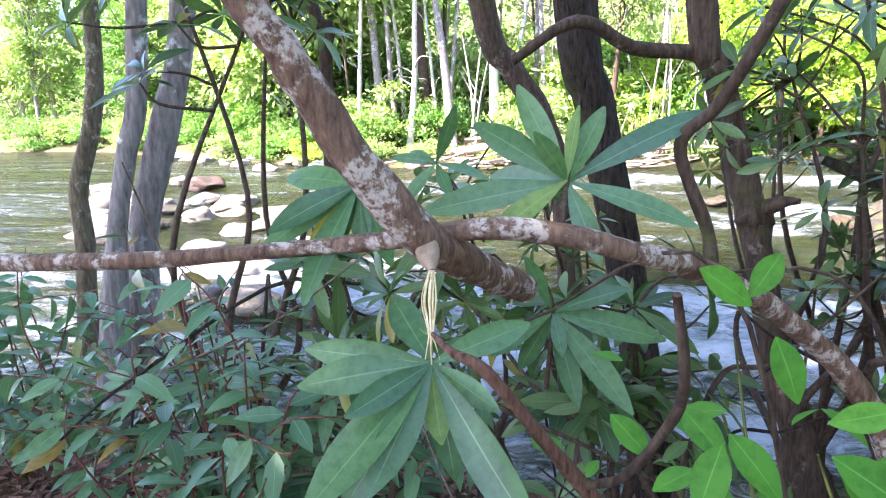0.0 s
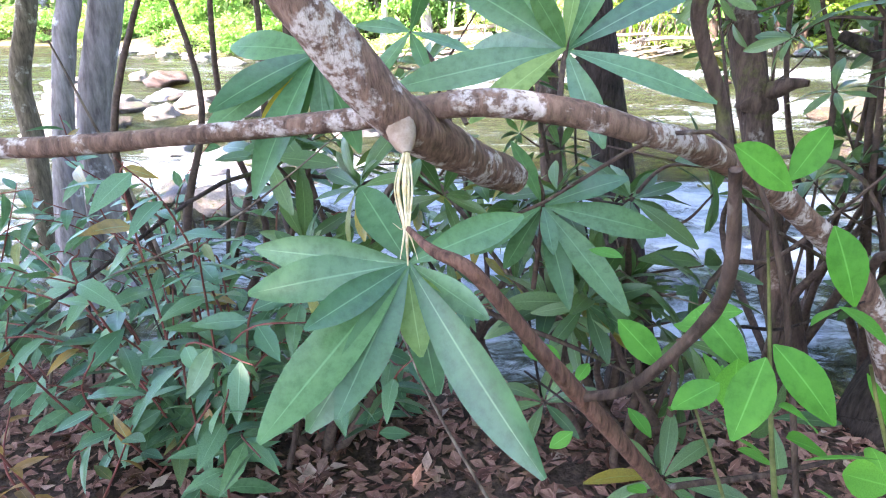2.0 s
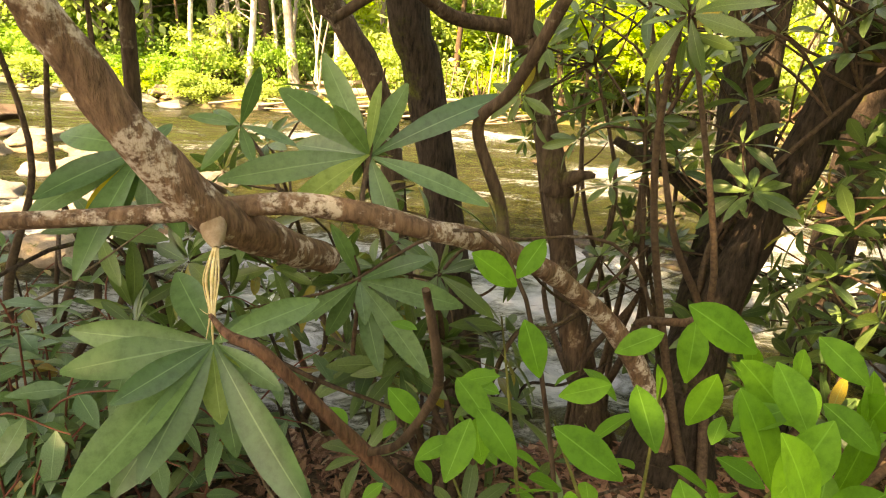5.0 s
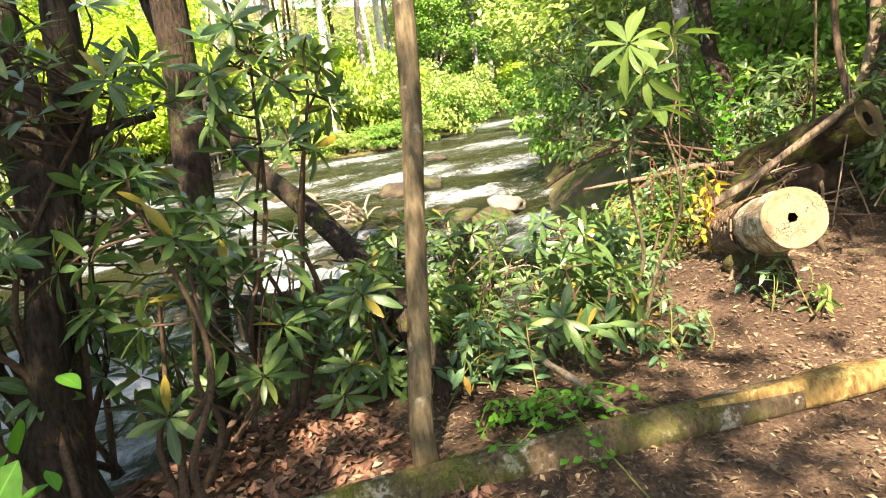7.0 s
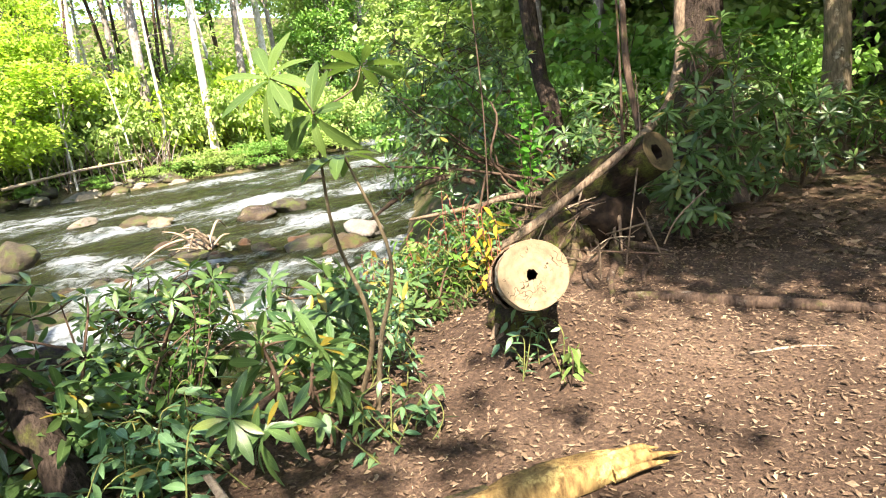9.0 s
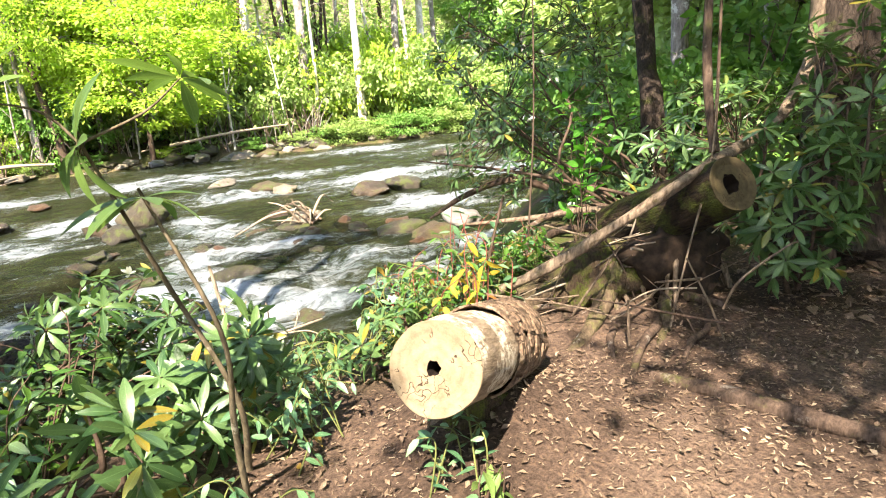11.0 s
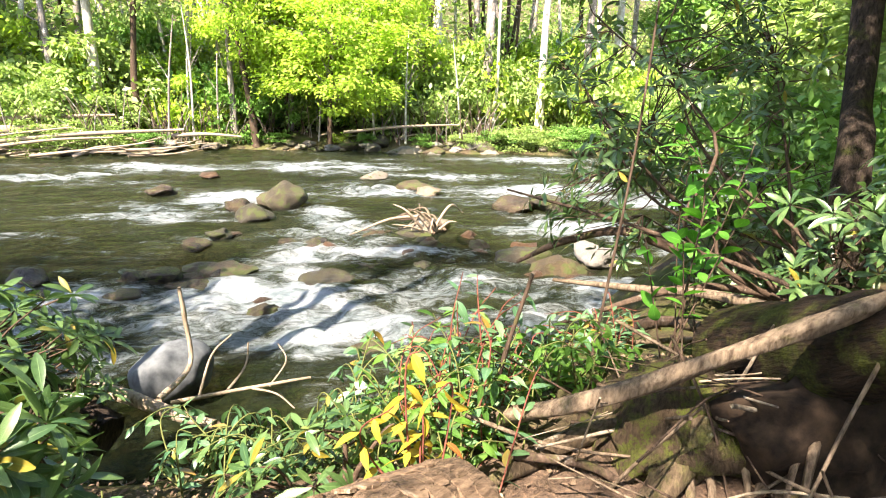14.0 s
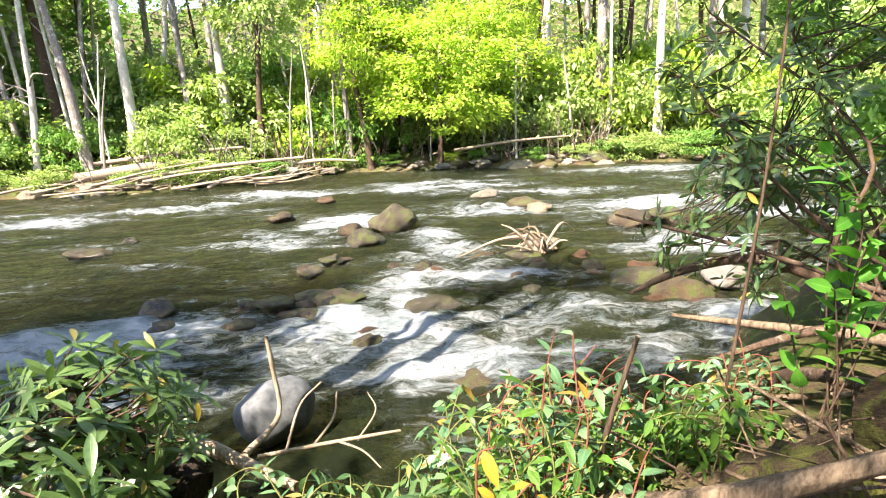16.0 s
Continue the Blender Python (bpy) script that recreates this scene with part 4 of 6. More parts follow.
for n in range(44):
    x = q.uniform(-16, 24)
    y = float(bank(np.array([x]), FAR_EDGE)[0]) + q.uniform(3, 16)
    z = ground_at(x, y)
    t = thing("tree", "slim bare trunk standing in the woods across the stream", "tree", (x, y, z - 0.1), "slim trunks across the stream")
    lx, h_, w_ = q.uniform(-1.2, 1.2), q.uniform(8, 12), q.uniform(0.06, 0.15)
    tube("trunk", [(0, 0, 0), (lx * 0.25 + q.uniform(-0.15, 0.15), 0, h_ * 0.3), (lx * 0.6, q.uniform(-0.2, 0.2), h_ * 0.65), (lx, 0, h_)], [w_ * 1.3, w_, w_ * 0.85, w_ * 0.5], (PALEBARK, GREYBARK, BROWNBARK, PALEBARK)[n % 4], t, sides=8, rough=0.1, seed=n % 7)
    for k in range(3):
        zb = h_ * q.uniform(0.25, 0.8)
        tube("branch", [(lx * zb / h_, 0, zb), (lx * zb / h_ + q.uniform(-0.7, 0.7), q.uniform(-0.5, 0.2), zb + q.uniform(0.2, 0.7)), (lx * zb / h_ + q.uniform(-1.5, 1.5), q.uniform(-0.8, 0.2), zb + q.uniform(0.3, 1.2))], [w_ * 0.35, w_ * 0.25, w_ * 0.08], GREYBARK, t, sides=5, rough=0.1, seed=k)
# bare brown thicket stems along the far bank's foot
for n in range(60):
    x = q.uniform(-9, 17)
    y = float(bank(np.array([x]), FAR_EDGE)[0]) + q.uniform(0.5, 2.2)
    z = ground_at(x, y)
    t = thing("thicket_stem", "crooked bare brown stem in the far bank's thicket", "stem", (x, y, z), "bare stems on the far bank")
    for k in range(3):
        a, b = q.uniform(-1, 1), q.uniform(0.8, 2.4)
        tube("stem", [(0.08 * k, 0, -0.05), (a * 0.35 + q.uniform(-0.15, 0.15), q.uniform(-0.3, 0.1), b * 0.5), (a, q.uniform(-0.6, 0.1), b)], [0.03, 0.022, 0.008], (ROOTBARK, GREYBARK, BROWNBARK)[(n + k) % 3], t, sides=5, rough=0.15, seed=k)
# low cover at the far waterline
for n, (x, s, k) in enumerate(((-4.5, 0.9, 0), (-2.6, 0.9, 0), (-1.0, 0.6, 1), (4.6, 0.4, 1), (9.0, 0.45, 1), (16, 0.9, 0), (19, 1.0, 1), (22, 1.1, 0), (-13, 1.0, 0), (-16, 1.0, 2), (-19, 1.1, 1), (-23, 1.2, 0), (13.5, 0.5, 0), (2.2, 0.5, 0), (7.6, 0.4, 2), (11.8, 0.5, 1), (15, 0.7, 1), (17.5, 0.8, 0), (20.5, 0.9, 1), (-6.5, 0.5, 0), (-10, 0.8, 0))):
    bush(x, float(bank(np.array([x]), FAR_EDGE)[0]) + 0.9, s, k, "low leafy growth at the far waterline", 200 + n, 0.7, "low growth at the far waterline")


# hill cover behind the far trees
g = np.random.default_rng(31)
hx, hd = g.uniform(-90, 90, 60000), g.uniform(5, 45, 60000)
hy = bank(hx, FAR_EDGE) + hd
hz = height(hx, hy) + g.uniform(0, 1, 60000) ** 1.5 * (2.0 + hd * 0.36)
# The upstream half takes the darker leaf tone in place of shade.
for upstream, leaf_, words in ((True, SHADE, "shade-toned green undergrowth covering the hillside upstream"), (False, FOREST, "green undergrowth and leaves covering the hillside behind")):
    sel = (hx < -12) == upstream
    k = int(sel.sum())
    v, f = leaf_arrays(np.stack([hx, hy, hz], 1)[sel], g.normal(size=(k, 3)) * (1, 1, 0.5), 0.45 * g.uniform(0.6, 1.6, k), SMALL, None, 31, 0.6)
    tagged(part("hillside_foliage", raw_mesh("hillside_foliage", v, f, leaf_)), words, "foliage", kind="stuff")


# ---- drift wood on the far shore ----
def log_thing(name, label, category, pts, radii, bark, sides=12, rough=0.12, seed=0, group=""):
    t = thing(name, label, category, pts[0], group)
    o = np.array(pts[0])
    tube("stem", [tuple(np.array(p) - o) for p in pts], radii, bark, t, sides=sides, rough=rough, seed=seed)
    return t


for n, (a, b, rad) in enumerate(((( -8.6, 27.6, -0.35), (-3.6, 28.9, 0.05), 0.22), ((-8.2, 28.6, 0.15), (-2.0, 29.6, 0.55), 0.10), ((-6.2, 26.9, -0.45), (0.9, 28.3, 0.05), 0.10),
                                 ((-7.5, 26.6, -0.6), (-3.0, 27.4, 0.15), 0.05), ((-5.5, 26.8, -0.55), (-1.5, 27.0, -0.2), 0.06), ((0.4, 28.4, -0.2), (3.2, 28.0, -0.2), 0.08), ((7.5, 28.6, 0.0), (13.0, 29.4, 0.35), 0.07))):
    m = tuple((np.array(a) + np.array(b)) / 2 + np.array((0, 0, 0.08)))
    log_thing("driftwood", "bleached driftwood trunk lying on the far shore", "driftwood", [a, m, b], [rad, rad * 0.9, rad * 0.5], DEADWOOD, 10, 0.15, n, "driftwood on the far shore")

q = random.Random(21)
for n in range(16):
    x, y = q.uniform(-10.5, 0.5), q.uniform(26.2, 28.4)
    a, size = q.uniform(-0.5, 0.5), q.uniform(0.8, 2.2)
    z = max(ground_at(x, y), W) + q.uniform(0.15, 0.4)
    p0, p2 = (x - size * math.cos(a), y - size * math.sin(a), z - q.uniform(0, 0.3)), (x + size * math.cos(a), y + size * math.sin(a), z + q.uniform(-0.1, 0.5))
    log_thing("driftwood", "bleached branch in the driftwood heap on the far shore", "driftwood", [p0, (x, y, z + q.uniform(-0.1, 0.15)), p2], [q.uniform(0.03, 0.09), 0.04, 0.015], DEADWOOD, 7, 0.15, n % 6, "driftwood on the far shore")

# snag caught on the stones in mid stream
t = thing("driftwood", "tangled snag of dead branches caught on stones in the stream", "driftwood", (8.0, 12.1, -0.95))
q = np.random.default_rng(8)
for n in range(14):
    a, size = q.uniform(0, 6.28), q.uniform(0.35, 1.0)
    end = np.array([math.cos(a) * size, math.sin(a) * size, q.uniform(-0.05, 0.6)])
    tube("branch", [q.normal(0, 0.1, 3), end * 0.5 + q.normal(0, 0.1, 3) + np.array([0, 0, 0.15]), end], [0.03, 0.022, 0.008], DEADWOOD if n % 3 else ROOTBARK, t, sides=6, rough=0.2, seed=n % 5)
tube("branch", [(-0.3, 0, 0.3), (-0.9, 0.0, 0.25), (-1.7, -0.4, 0.05)], [0.03, 0.028, 0.012], DEADWOOD, t, sides=7, rough=0.2, seed=3)


# ---- trees of the near bank ----
NEAR_CROWN = [(foliage_mesh("crown", 4200, (2.7, 2.7, 1.2), 0.21, SHADE, 41, 0.5, clumps=34), crown_limbs(7, (2.6, 2.6, 1.2), 12, BROWNBARK)),
              (foliage_mesh("crown", 4200, (2.4, 2.8, 1.4), 0.21, FOREST, 42, 0.5, clumps=30), crown_limbs(8, (2.4, 2.8, 1.4), 12, BROWNBARK))]


def near_tree(label, pts, radii, bark, top, spread=1.0, crowns=2, seed=0, rough=0.10, extra=(), sides=14):
    """A trunk along pts, carried on to its crown at the height top; extra: limbs that leave it."""
    o = np.array(pts[0], float)
    t = thing("tree", label, "tree", tuple(o), "")
    p = [np.array(q, float) - o for q in pts]
    rise = unit(unit(p[-1] - p[-2]) + np.array([0, 0, 1.6]))
    top_at = p[-1] + rise * max(top - pts[-1][2], 0.5)
    tube("trunk", [tuple(q) for q in p] + [tuple((p[-1] + top_at) / 2), tuple(top_at)], list(radii) + [radii[-1] * 0.8, radii[-1] * 0.4], bark, t, sides=sides, rough=rough, seed=seed)
    for n, (limb_pts, limb_radii) in enumerate(extra):
        tube("limb", [tuple(np.array(q) - o) for q in limb_pts], limb_radii, bark, t, sides=9, rough=rough, seed=seed + n)
    g = random.Random(seed)
    if seed < 14:
        crowns, spread = 1, spread * (0.3 if seed in (1, 2, 3, 4, 5, 6, 7, 11) else 0.8)
    for n in range(crowns):
        at = top_at + np.array([g.uniform(-1.3, 1.3), g.uniform(-1.3, 1.3), g.uniform(-0.8, 0.8)])
        m = Matrix.Translation(tuple(at)) @ Matrix.Rotation(g.uniform(0, 6.3), 4, "Z") @ Matrix.Diagonal((spread, spread, spread, 1))
        for name, mesh in zip(("crown", "branchwork"), NEAR_CROWN[(seed + n) % 2]):
            part(name, mesh, t).matrix_local = m
    return t


near_tree("dark furrowed trunk with moss on one side, on the stream bank", [(0.36, 3.66, -0.75), (0.31, 3.67, -0.3), (0.18, 3.78, 0.35), (0.05, 3.83, 0.98), (-0.09, 3.80, 1.6), (-0.20, 3.74, 2.15)],
          [0.17, 0.12, 0.11, 0.108, 0.11, 0.115], DARKBARK, 8.5, 1.1, 2, 1, 0.06, sides=20)
near_tree("slender dark trunk leaning over the stream", [(-0.1, 4.1, -0.9), (-0.30, 4.25, 0.9), (-0.45, 4.27, 1.48), (-0.65, 4.23, 1.82), (-0.83, 4.13, 2.24)], [0.09, 0.075, 0.075, 0.075, 0.08], BROWNBARK, 7, 0.8, 1, 2)
near_tree("brown knobbly trunk leaning on the bank, with a swollen knot", [(1.02, 2.94, -0.25), (0.94, 2.97, 0.03), (0.80, 3.06, 0.54), (0.69, 3.16, 1.0), (0.685, 3.16, 1.06), (0.66, 3.18, 1.14), (0.59, 3.21, 1.38), (0.48, 3.22, 1.75), (0.41, 3.19, 2.01)],
          [0.11, 0.078, 0.062, 0.066, 0.088, 0.066, 0.06, 0.066, 0.066], BROWNBARK, 6.5, 0.8, 1, 3, 0.14,
          [([(0.48, 3.22, 1.76), (0.39, 3.2, 1.79), (0.14, 3.02, 1.81), (-0.07, 2.79, 1.90), (-0.31, 2.66, 1.75)], [0.045, 0.035, 0.03, 0.028, 0.02]),
           ([(0.70, 3.15, 1.10), (0.78, 3.1, 1.15), (0.84, 3.06, 1.16)], [0.04, 0.03, 0.012])])
near_tree("large dark forked trunk wrapped in leaves on the bank", [(1.22, 2.50, -0.1), (1.24, 2.56, 0.3), (1.30, 2.66, 0.55), (1.43, 2.95, 0.95), (1.51, 3.16, 1.46), (1.51, 3.28, 2.0)], [0.22, 0.14, 0.12, 0.11, 0.12, 0.13], DARKBARK, 12, 1.1, 2, 4, 0.10,
          [([(1.24, 2.54, 0.35), (1.29, 2.57, 0.6), (1.39, 2.60, 0.97), (1.52, 2.63, 1.31), (1.63, 2.66, 1.66), (1.70, 2.69, 1.95), (1.8, 2.7, 2.8)], [0.10, 0.085, 0.08, 0.08, 0.085, 0.08, 0.05]),
           ([(1.60, 2.65, 1.6), (1.72, 2.55, 1.66), (1.95, 2.45, 1.70)], [0.04, 0.028, 0.015]),
           ([(1.46, 3.0, 1.02), (1.30, 2.95, 1.12), (1.09, 2.89, 1.25), (0.9, 3.0, 1.34)], [0.045, 0.04, 0.035, 0.02])], 18)
near_tree("dark trunk standing in rhododendron leaves by the water", [(2.14, 3.36, -0.45), (2.16, 3.40, -0.11), (2.32, 3.71, 0.8), (2.48, 3.96, 1.74), (2.53, 4.0, 2.3)], [0.14, 0.115, 0.11, 0.11, 0.11], DARKBARK, 8, 1.0, 1, 5)
near_tree("bent dark trunk leaning from the bank over the stream", [(2.98, 1.98, 0.0), (2.93, 2.18, 0.38), (2.90, 2.42, 0.65), (2.88, 3.1, 1.0), (2.87, 3.95, 1.32), (2.76, 4.6, 1.95), (2.62, 4.85, 2.6)], [0.095, 0.075, 0.068, 0.066, 0.064, 0.06, 0.055], DARKBARK, 5.5, 0.7, 1, 6)
near_tree("slim straight tan trunk beside the path", [(2.55, 1.64, -0.05), (2.52, 1.61, 0.25), (2.61, 1.66, 0.69), (2.72, 1.72, 1.27), (2.86, 1.82, 1.95)], [0.07, 0.052, 0.048, 0.045, 0.045], TANBARK, 7.5, 1.0, 2, 7, 0.07)
near_tree("grey scarred trunk at the water's edge", [(-3.45, 3.35, -0.5), (-3.36, 3.48, 0.65), (-3.28, 3.6, 1.3), (-3.2, 3.73, 1.98)], [0.12, 0.075, 0.07, 0.075], GREYBARK, 8, 1.0, 2, 8)
near_tree("rough brown trunk at the water's edge", [(-3.45, 3.7, -0.5), (-3.37, 3.76, 0.68), (-3.2, 3.92, 1.5), (-3.05, 4.07, 2.38)], [0.15, 0.11, 0.105, 0.10], GREYBARK, 8, 1.0, 1, 9)
near_tree("crooked pale trunk with a yellow lichen band by the water", [(-5.0, 4.5, -0.9), (-4.98, 4.63, 0.32), (-5.02, 4.7, 0.9), (-4.86, 4.8, 1.5), (-4.84, 4.91, 2.13)], [0.10, 0.09, 0.085, 0.08, 0.075], TANBARK, 5, 0.6, 1, 10)
near_tree("thin bare young trunk behind the leaning limb", [(-1.25, 2.85, -0.1), (-1.2, 2.76, 1.62), (-1.17, 2.75, 1.94), (-1.22, 2.7, 2.05)], [0.04, 0.03, 0.03, 0.028], BROWNBARK, 4.5, 0.5, 1, 11)
near_tree("dark straight tree standing behind the tangled bank", [(9.35, 4.0, 0.0), (9.42, 4.14, 1.24), (9.72, 4.5, 1.75), (9.95, 4.8, 2.9)], [0.18, 0.125, 0.11, 0.11], DARKBARK, 9, 1.2, 2, 12)
# Out-of-view tree, added only so its crown shades the hollow log.
near_tree("unseen slim tree added behind the path for its shade", [(4.9, -3.4, -0.05), (4.9, -3.3, 2.5), (4.85, -3.2, 4.0)], [0.12, 0.10, 0.09], BROWNBARK, 8.0, 0.72, 2, 60)
# The trunk's long limb is an unseen addition that carries the shading crowns.
shade_limb_tree = near_tree("massive dark trunk rising from an upturned root mass", [(9.3, 2.1, 0.1), (9.4, 2.2, 0.8), (9.6, 2.3, 1.7), (9.8, 2.35, 3.0)], [0.42, 0.27, 0.23, 0.2], DARKBARK, 9, 1.2, 2, 13, 0.16, [([(9.75, 2.35, 2.9), (8.8, 2.4, 4.2), (7.4, 2.5, 5.2), (6.2, 2.5, 5.7)], [0.14, 0.10, 0.07, 0.03])], 20)
# Two crowns added above the view to shade the right-hand rhododendrons.
for at_, wide_ in (((6.5, 2.6, 5.8), 0.62), ((7.6, 3.4, 5.9), 0.62)):
    for name_, mesh_ in zip(("crown", "branchwork"), NEAR_CROWN[0]):
        part(name_, mesh_, shade_limb_tree).matrix_local = Matrix.Translation(Vector(at_) - shade_limb_tree.location) @ Matrix.Diagonal((wide_, wide_, wide_, 1))
near_tree("pale sunlit trunk beside the far end of the path", [(13.0, 1.76, 0.0), (13.0, 1.76, 1.8), (13.15, 1.85, 3.2)], [0.22, 0.17, 0.15], TANBARK, 9, 1.2, 2, 14)
near_tree("dark trunk at the bend of the path", [(16.5, 1.0, 0.0), (16.6, 1.0, 2.5), (16.7, 1.1, 4)], [0.25, 0.2, 0.18], DARKBARK, 9, 1.2, 2, 15)
# Trees behind the walker stay unseen; they are added to shade the near bank.
for n, (x, y) in enumerate(((14.5, 8), (17, 5), (19, 9), (21, 3), (22, 12), (24, -1), (26, 7), (19, -3), (15, -4), (11, -5), (6.5, -10.5), (0.5, -11.8), (-5.2, -5.0), (-5.4, -3.0), (-8, -1.5), (-9, -7), (-4, -13), (4, -13), (-7.5, 1.0))):
    z = ground_at(x, y)
    near_tree("brown-trunked near-bank forest tree, those behind the walker added for shade", [(x, y, z - 0.1), (x + 0.1, y, z + 2.0), (x + 0.2, y + 0.1, z + 4.0)], [0.24, 0.17, 0.15], BROWNBARK if n % 2 else GREYBARK, 8.0 + (n % 3), 1.25, 2, 30 + n)
q = random.Random(44)
for n in range(46):
    x, y = q.uniform(13, 46), q.uniform(-14, 26)
    if y > float(bank(np.array([x]), NEAR_EDGE)[0]) - 1.5 or (x < 24 and -2.0 < y < 2.6):
        continue
    far_tree(x, y, q.uniform(7, 12), q.uniform(0.12, 0.22), (BROWNBARK, GREYBARK, TANBARK)[n % 3], (0, 0, 2)[n % 3], "woodland tree in full leaf on the near bank", (q.uniform(-0.5, 0.5), 0), 2, 0.15, 1.35, 400 + n, "woodland trees on the near bank")
for n in range(34):
    x, y = q.uniform(12.5, 40), q.uniform(-9, 20)
    if y > float(bank(np.array([x]), NEAR_EDGE)[0]) - 1.0 or (x < 24 and -1.8 < y < 2.4):
        continue
    bush(x, y, q.uniform(1.0, 1.7), n % 2, "leafy green undergrowth in the woods", 500 + n, 1.2, "undergrowth on the near bank")
for n, (x, y, s, k) in enumerate(((12.9, 6.8, 1.2, 1), (15, 6, 1.3, 1), (15, 3.0, 1.1, 1), (18, 3.6, 1.3, 1), (16, -1.6, 1.2, 1), (13, -2.2, 1.1, 1), (22, 0.2, 1.4, 1), (20, 6, 1.5, 1), (17, 10, 1.6, 0), (14, 10.6, 1.3, 1), (22, 8, 1.6, 1), (23, 2, 1.6, 0), (24, 14, 1.8, 0), (28, 18, 2.0, 1))):
    bush(x, y, s, k, "leafy undergrowth beside the woodland path", 300 + n, 1.1, "undergrowth on the near bank")


# ---- logs ----
MAGNOLIA = leaf_material("magnolia_leaf", (0.06, 0.115, 0.028), (0.12, 0.19, 0.045), 0.4, 0.45, 0.4)

PLATEBARK = bark_material("flaking_bark_plate", (0.08, 0.05, 0.033), (0.25, 0.17, 0.11), (0.3, 0.24, 0.17), 0.6, 1.2, 0.02)
STUBBARK = plain_material("pale_inner_bark", (0.20, 0.13, 0.08), (0.36, 0.27, 0.19), 40)

def cut_log(label, face, axis, length, r0, r1, bark, cut, hole, seed):
    """A sawn log: face is the middle of the sawn end, axis runs from it into the log."""
    axis = Vector(axis).normalized()
    t = thing("log", label, "log", face)
    turn = axis.to_track_quat("Z", "Y").to_matrix()
    sides, rings = 40, 26
    th = np.linspace(0, 2 * np.pi, sides, endpoint=False)
    verts = []
    for i in range(rings):
        s = i / (rings - 1)
        rad = r0 + (r1 - r0) * s
        wob = 1 + 0.05 * (2 * field(np.cos(th) * 1.5 + 3, np.sin(th) * 1.5 + seed, 1.0, seed) - 1) + 0.06 * (2 * field(th * 3.2, np.full(sides, s * 9.0), 1.0, seed + 2) - 1) * min(1, s * 12)
        verts.append(np.stack([np.cos(th) * rad * wob, np.sin(th) * rad * wob, np.full(sides, s * length)], 1) + np.array([0, 0, 0]))
    v = np.vstack(verts)
    i = np.arange(rings - 1)[:, None] * sides
    k = np.arange(sides)[None]
    f = np.stack([i + k, i + (k + 1) % sides, i + sides + (k + 1) % sides, i + sides + k], -1).reshape(-1, 4)
    m = turn.to_4x4()
    part("bark", raw_mesh("bark", v, f, bark), t).matrix_local = m
    rim = verts[0]
    inner = np.stack([np.cos(th) * hole * (1 + 0.45 * (field(np.cos(th) * 2, np.sin(th) * 2 + seed, 1.0, 4) - 0.5)) + hole * 0.2, np.sin(th) * hole * (1 + 0.6 * (field(np.cos(th) * 2.4, np.sin(th) * 2.4, 1.0, 7) - 0.5)), np.full(sides, 0.0)], 1)
    mid = (rim * 0.55 + inner * 0.45)
    mid[:, 2] += 0.006
    rim2 = rim * np.array([0.985, 0.985, 1])
    rim2[:, 2] -= 0.004
    inner2 = inner.copy()
    inner2[:, 2] = 0.004
    v = np.vstack([rim, rim2, mid, inner2])
    i = np.arange(3)[:, None] * sides
    f = np.stack([i + k, i + sides + k, i + sides + (k + 1) % sides, i + (k + 1) % sides], -1).reshape(-1, 4)
    sawn = part("sawn_end", raw_mesh("sawn_end", v, f, cut, False), t, "cracked sawn end with a dark hole")
    sawn.matrix_local = m
    deep = inner * np.array([0.8, 0.8, 1])
    deep[:, 2] = 0.25
    v = np.vstack([inner2, deep, [[0, 0, 0.26]]])
    f = np.vstack([np.stack([k[0], sides + k[0], sides + (k[0] + 1) % sides, (k[0] + 1) % sides], 1)])
    bottom = np.stack([sides + k[0], np.full(sides, 2 * sides), np.full(sides, 2 * sides), sides + (k[0] + 1) % sides], 1)
    part("hollow", joined("hollow", [(v, np.vstack([f, bottom[:, [0, 1, 3, 3]]]))], HOLLOW), sawn, "rotten dark hollow")
    return t, m


log_a, log_turn = cut_log("sawn pale log with peeling bark and a holed end", (4.90, 1.18, 0.70), (0.95, 0.85, -0.43), 1.27, 0.180, 0.205, LOGBARK, CUTWOOD, 0.028, 3)
th_ = np.linspace(0, 2 * np.pi, 64, endpoint=False)
rows_ = []
for s_ in np.linspace(0.56, 1.28, 44):
    edge_ = s_ + 0.05 * (field(np.cos(th_) * 2, np.sin(th_) * 2, 1.3, 31) - 0.5) * (s_ < 0.7)
    lump = (field(th_ * 3.5, edge_ * 14, 1.0, 32) - 0.5) * 0.030 + (field(th_ * 8, edge_ * 30, 1.0, 33) - 0.5) * 0.016
    rad_ = 0.182 + 0.0197 * s_ + 0.012 + lump * (0.3 if s_ < 0.57 else 1.0)
    rows_.append(np.stack([np.cos(th_) * rad_, np.sin(th_) * rad_, edge_], 1))
i_, k_ = np.arange(43)[:, None] * 64, np.arange(64)[None]
PLATES = bark_material("plated_brown_bark", (0.04, 0.026, 0.017), (0.25, 0.17, 0.11), (0.34, 0.26, 0.17), 0.56, 1.4, 0.05)
rough_bark = part("rough_bark", raw_mesh("rough_bark", np.vstack(rows_), np.stack([i_ + k_, i_ + (k_ + 1) % 64, i_ + 64 + (k_ + 1) % 64, i_ + 64 + k_], -1).reshape(-1, 4), PLATES), log_a, "brown deeply plated bark")
rough_bark.matrix_local = log_turn
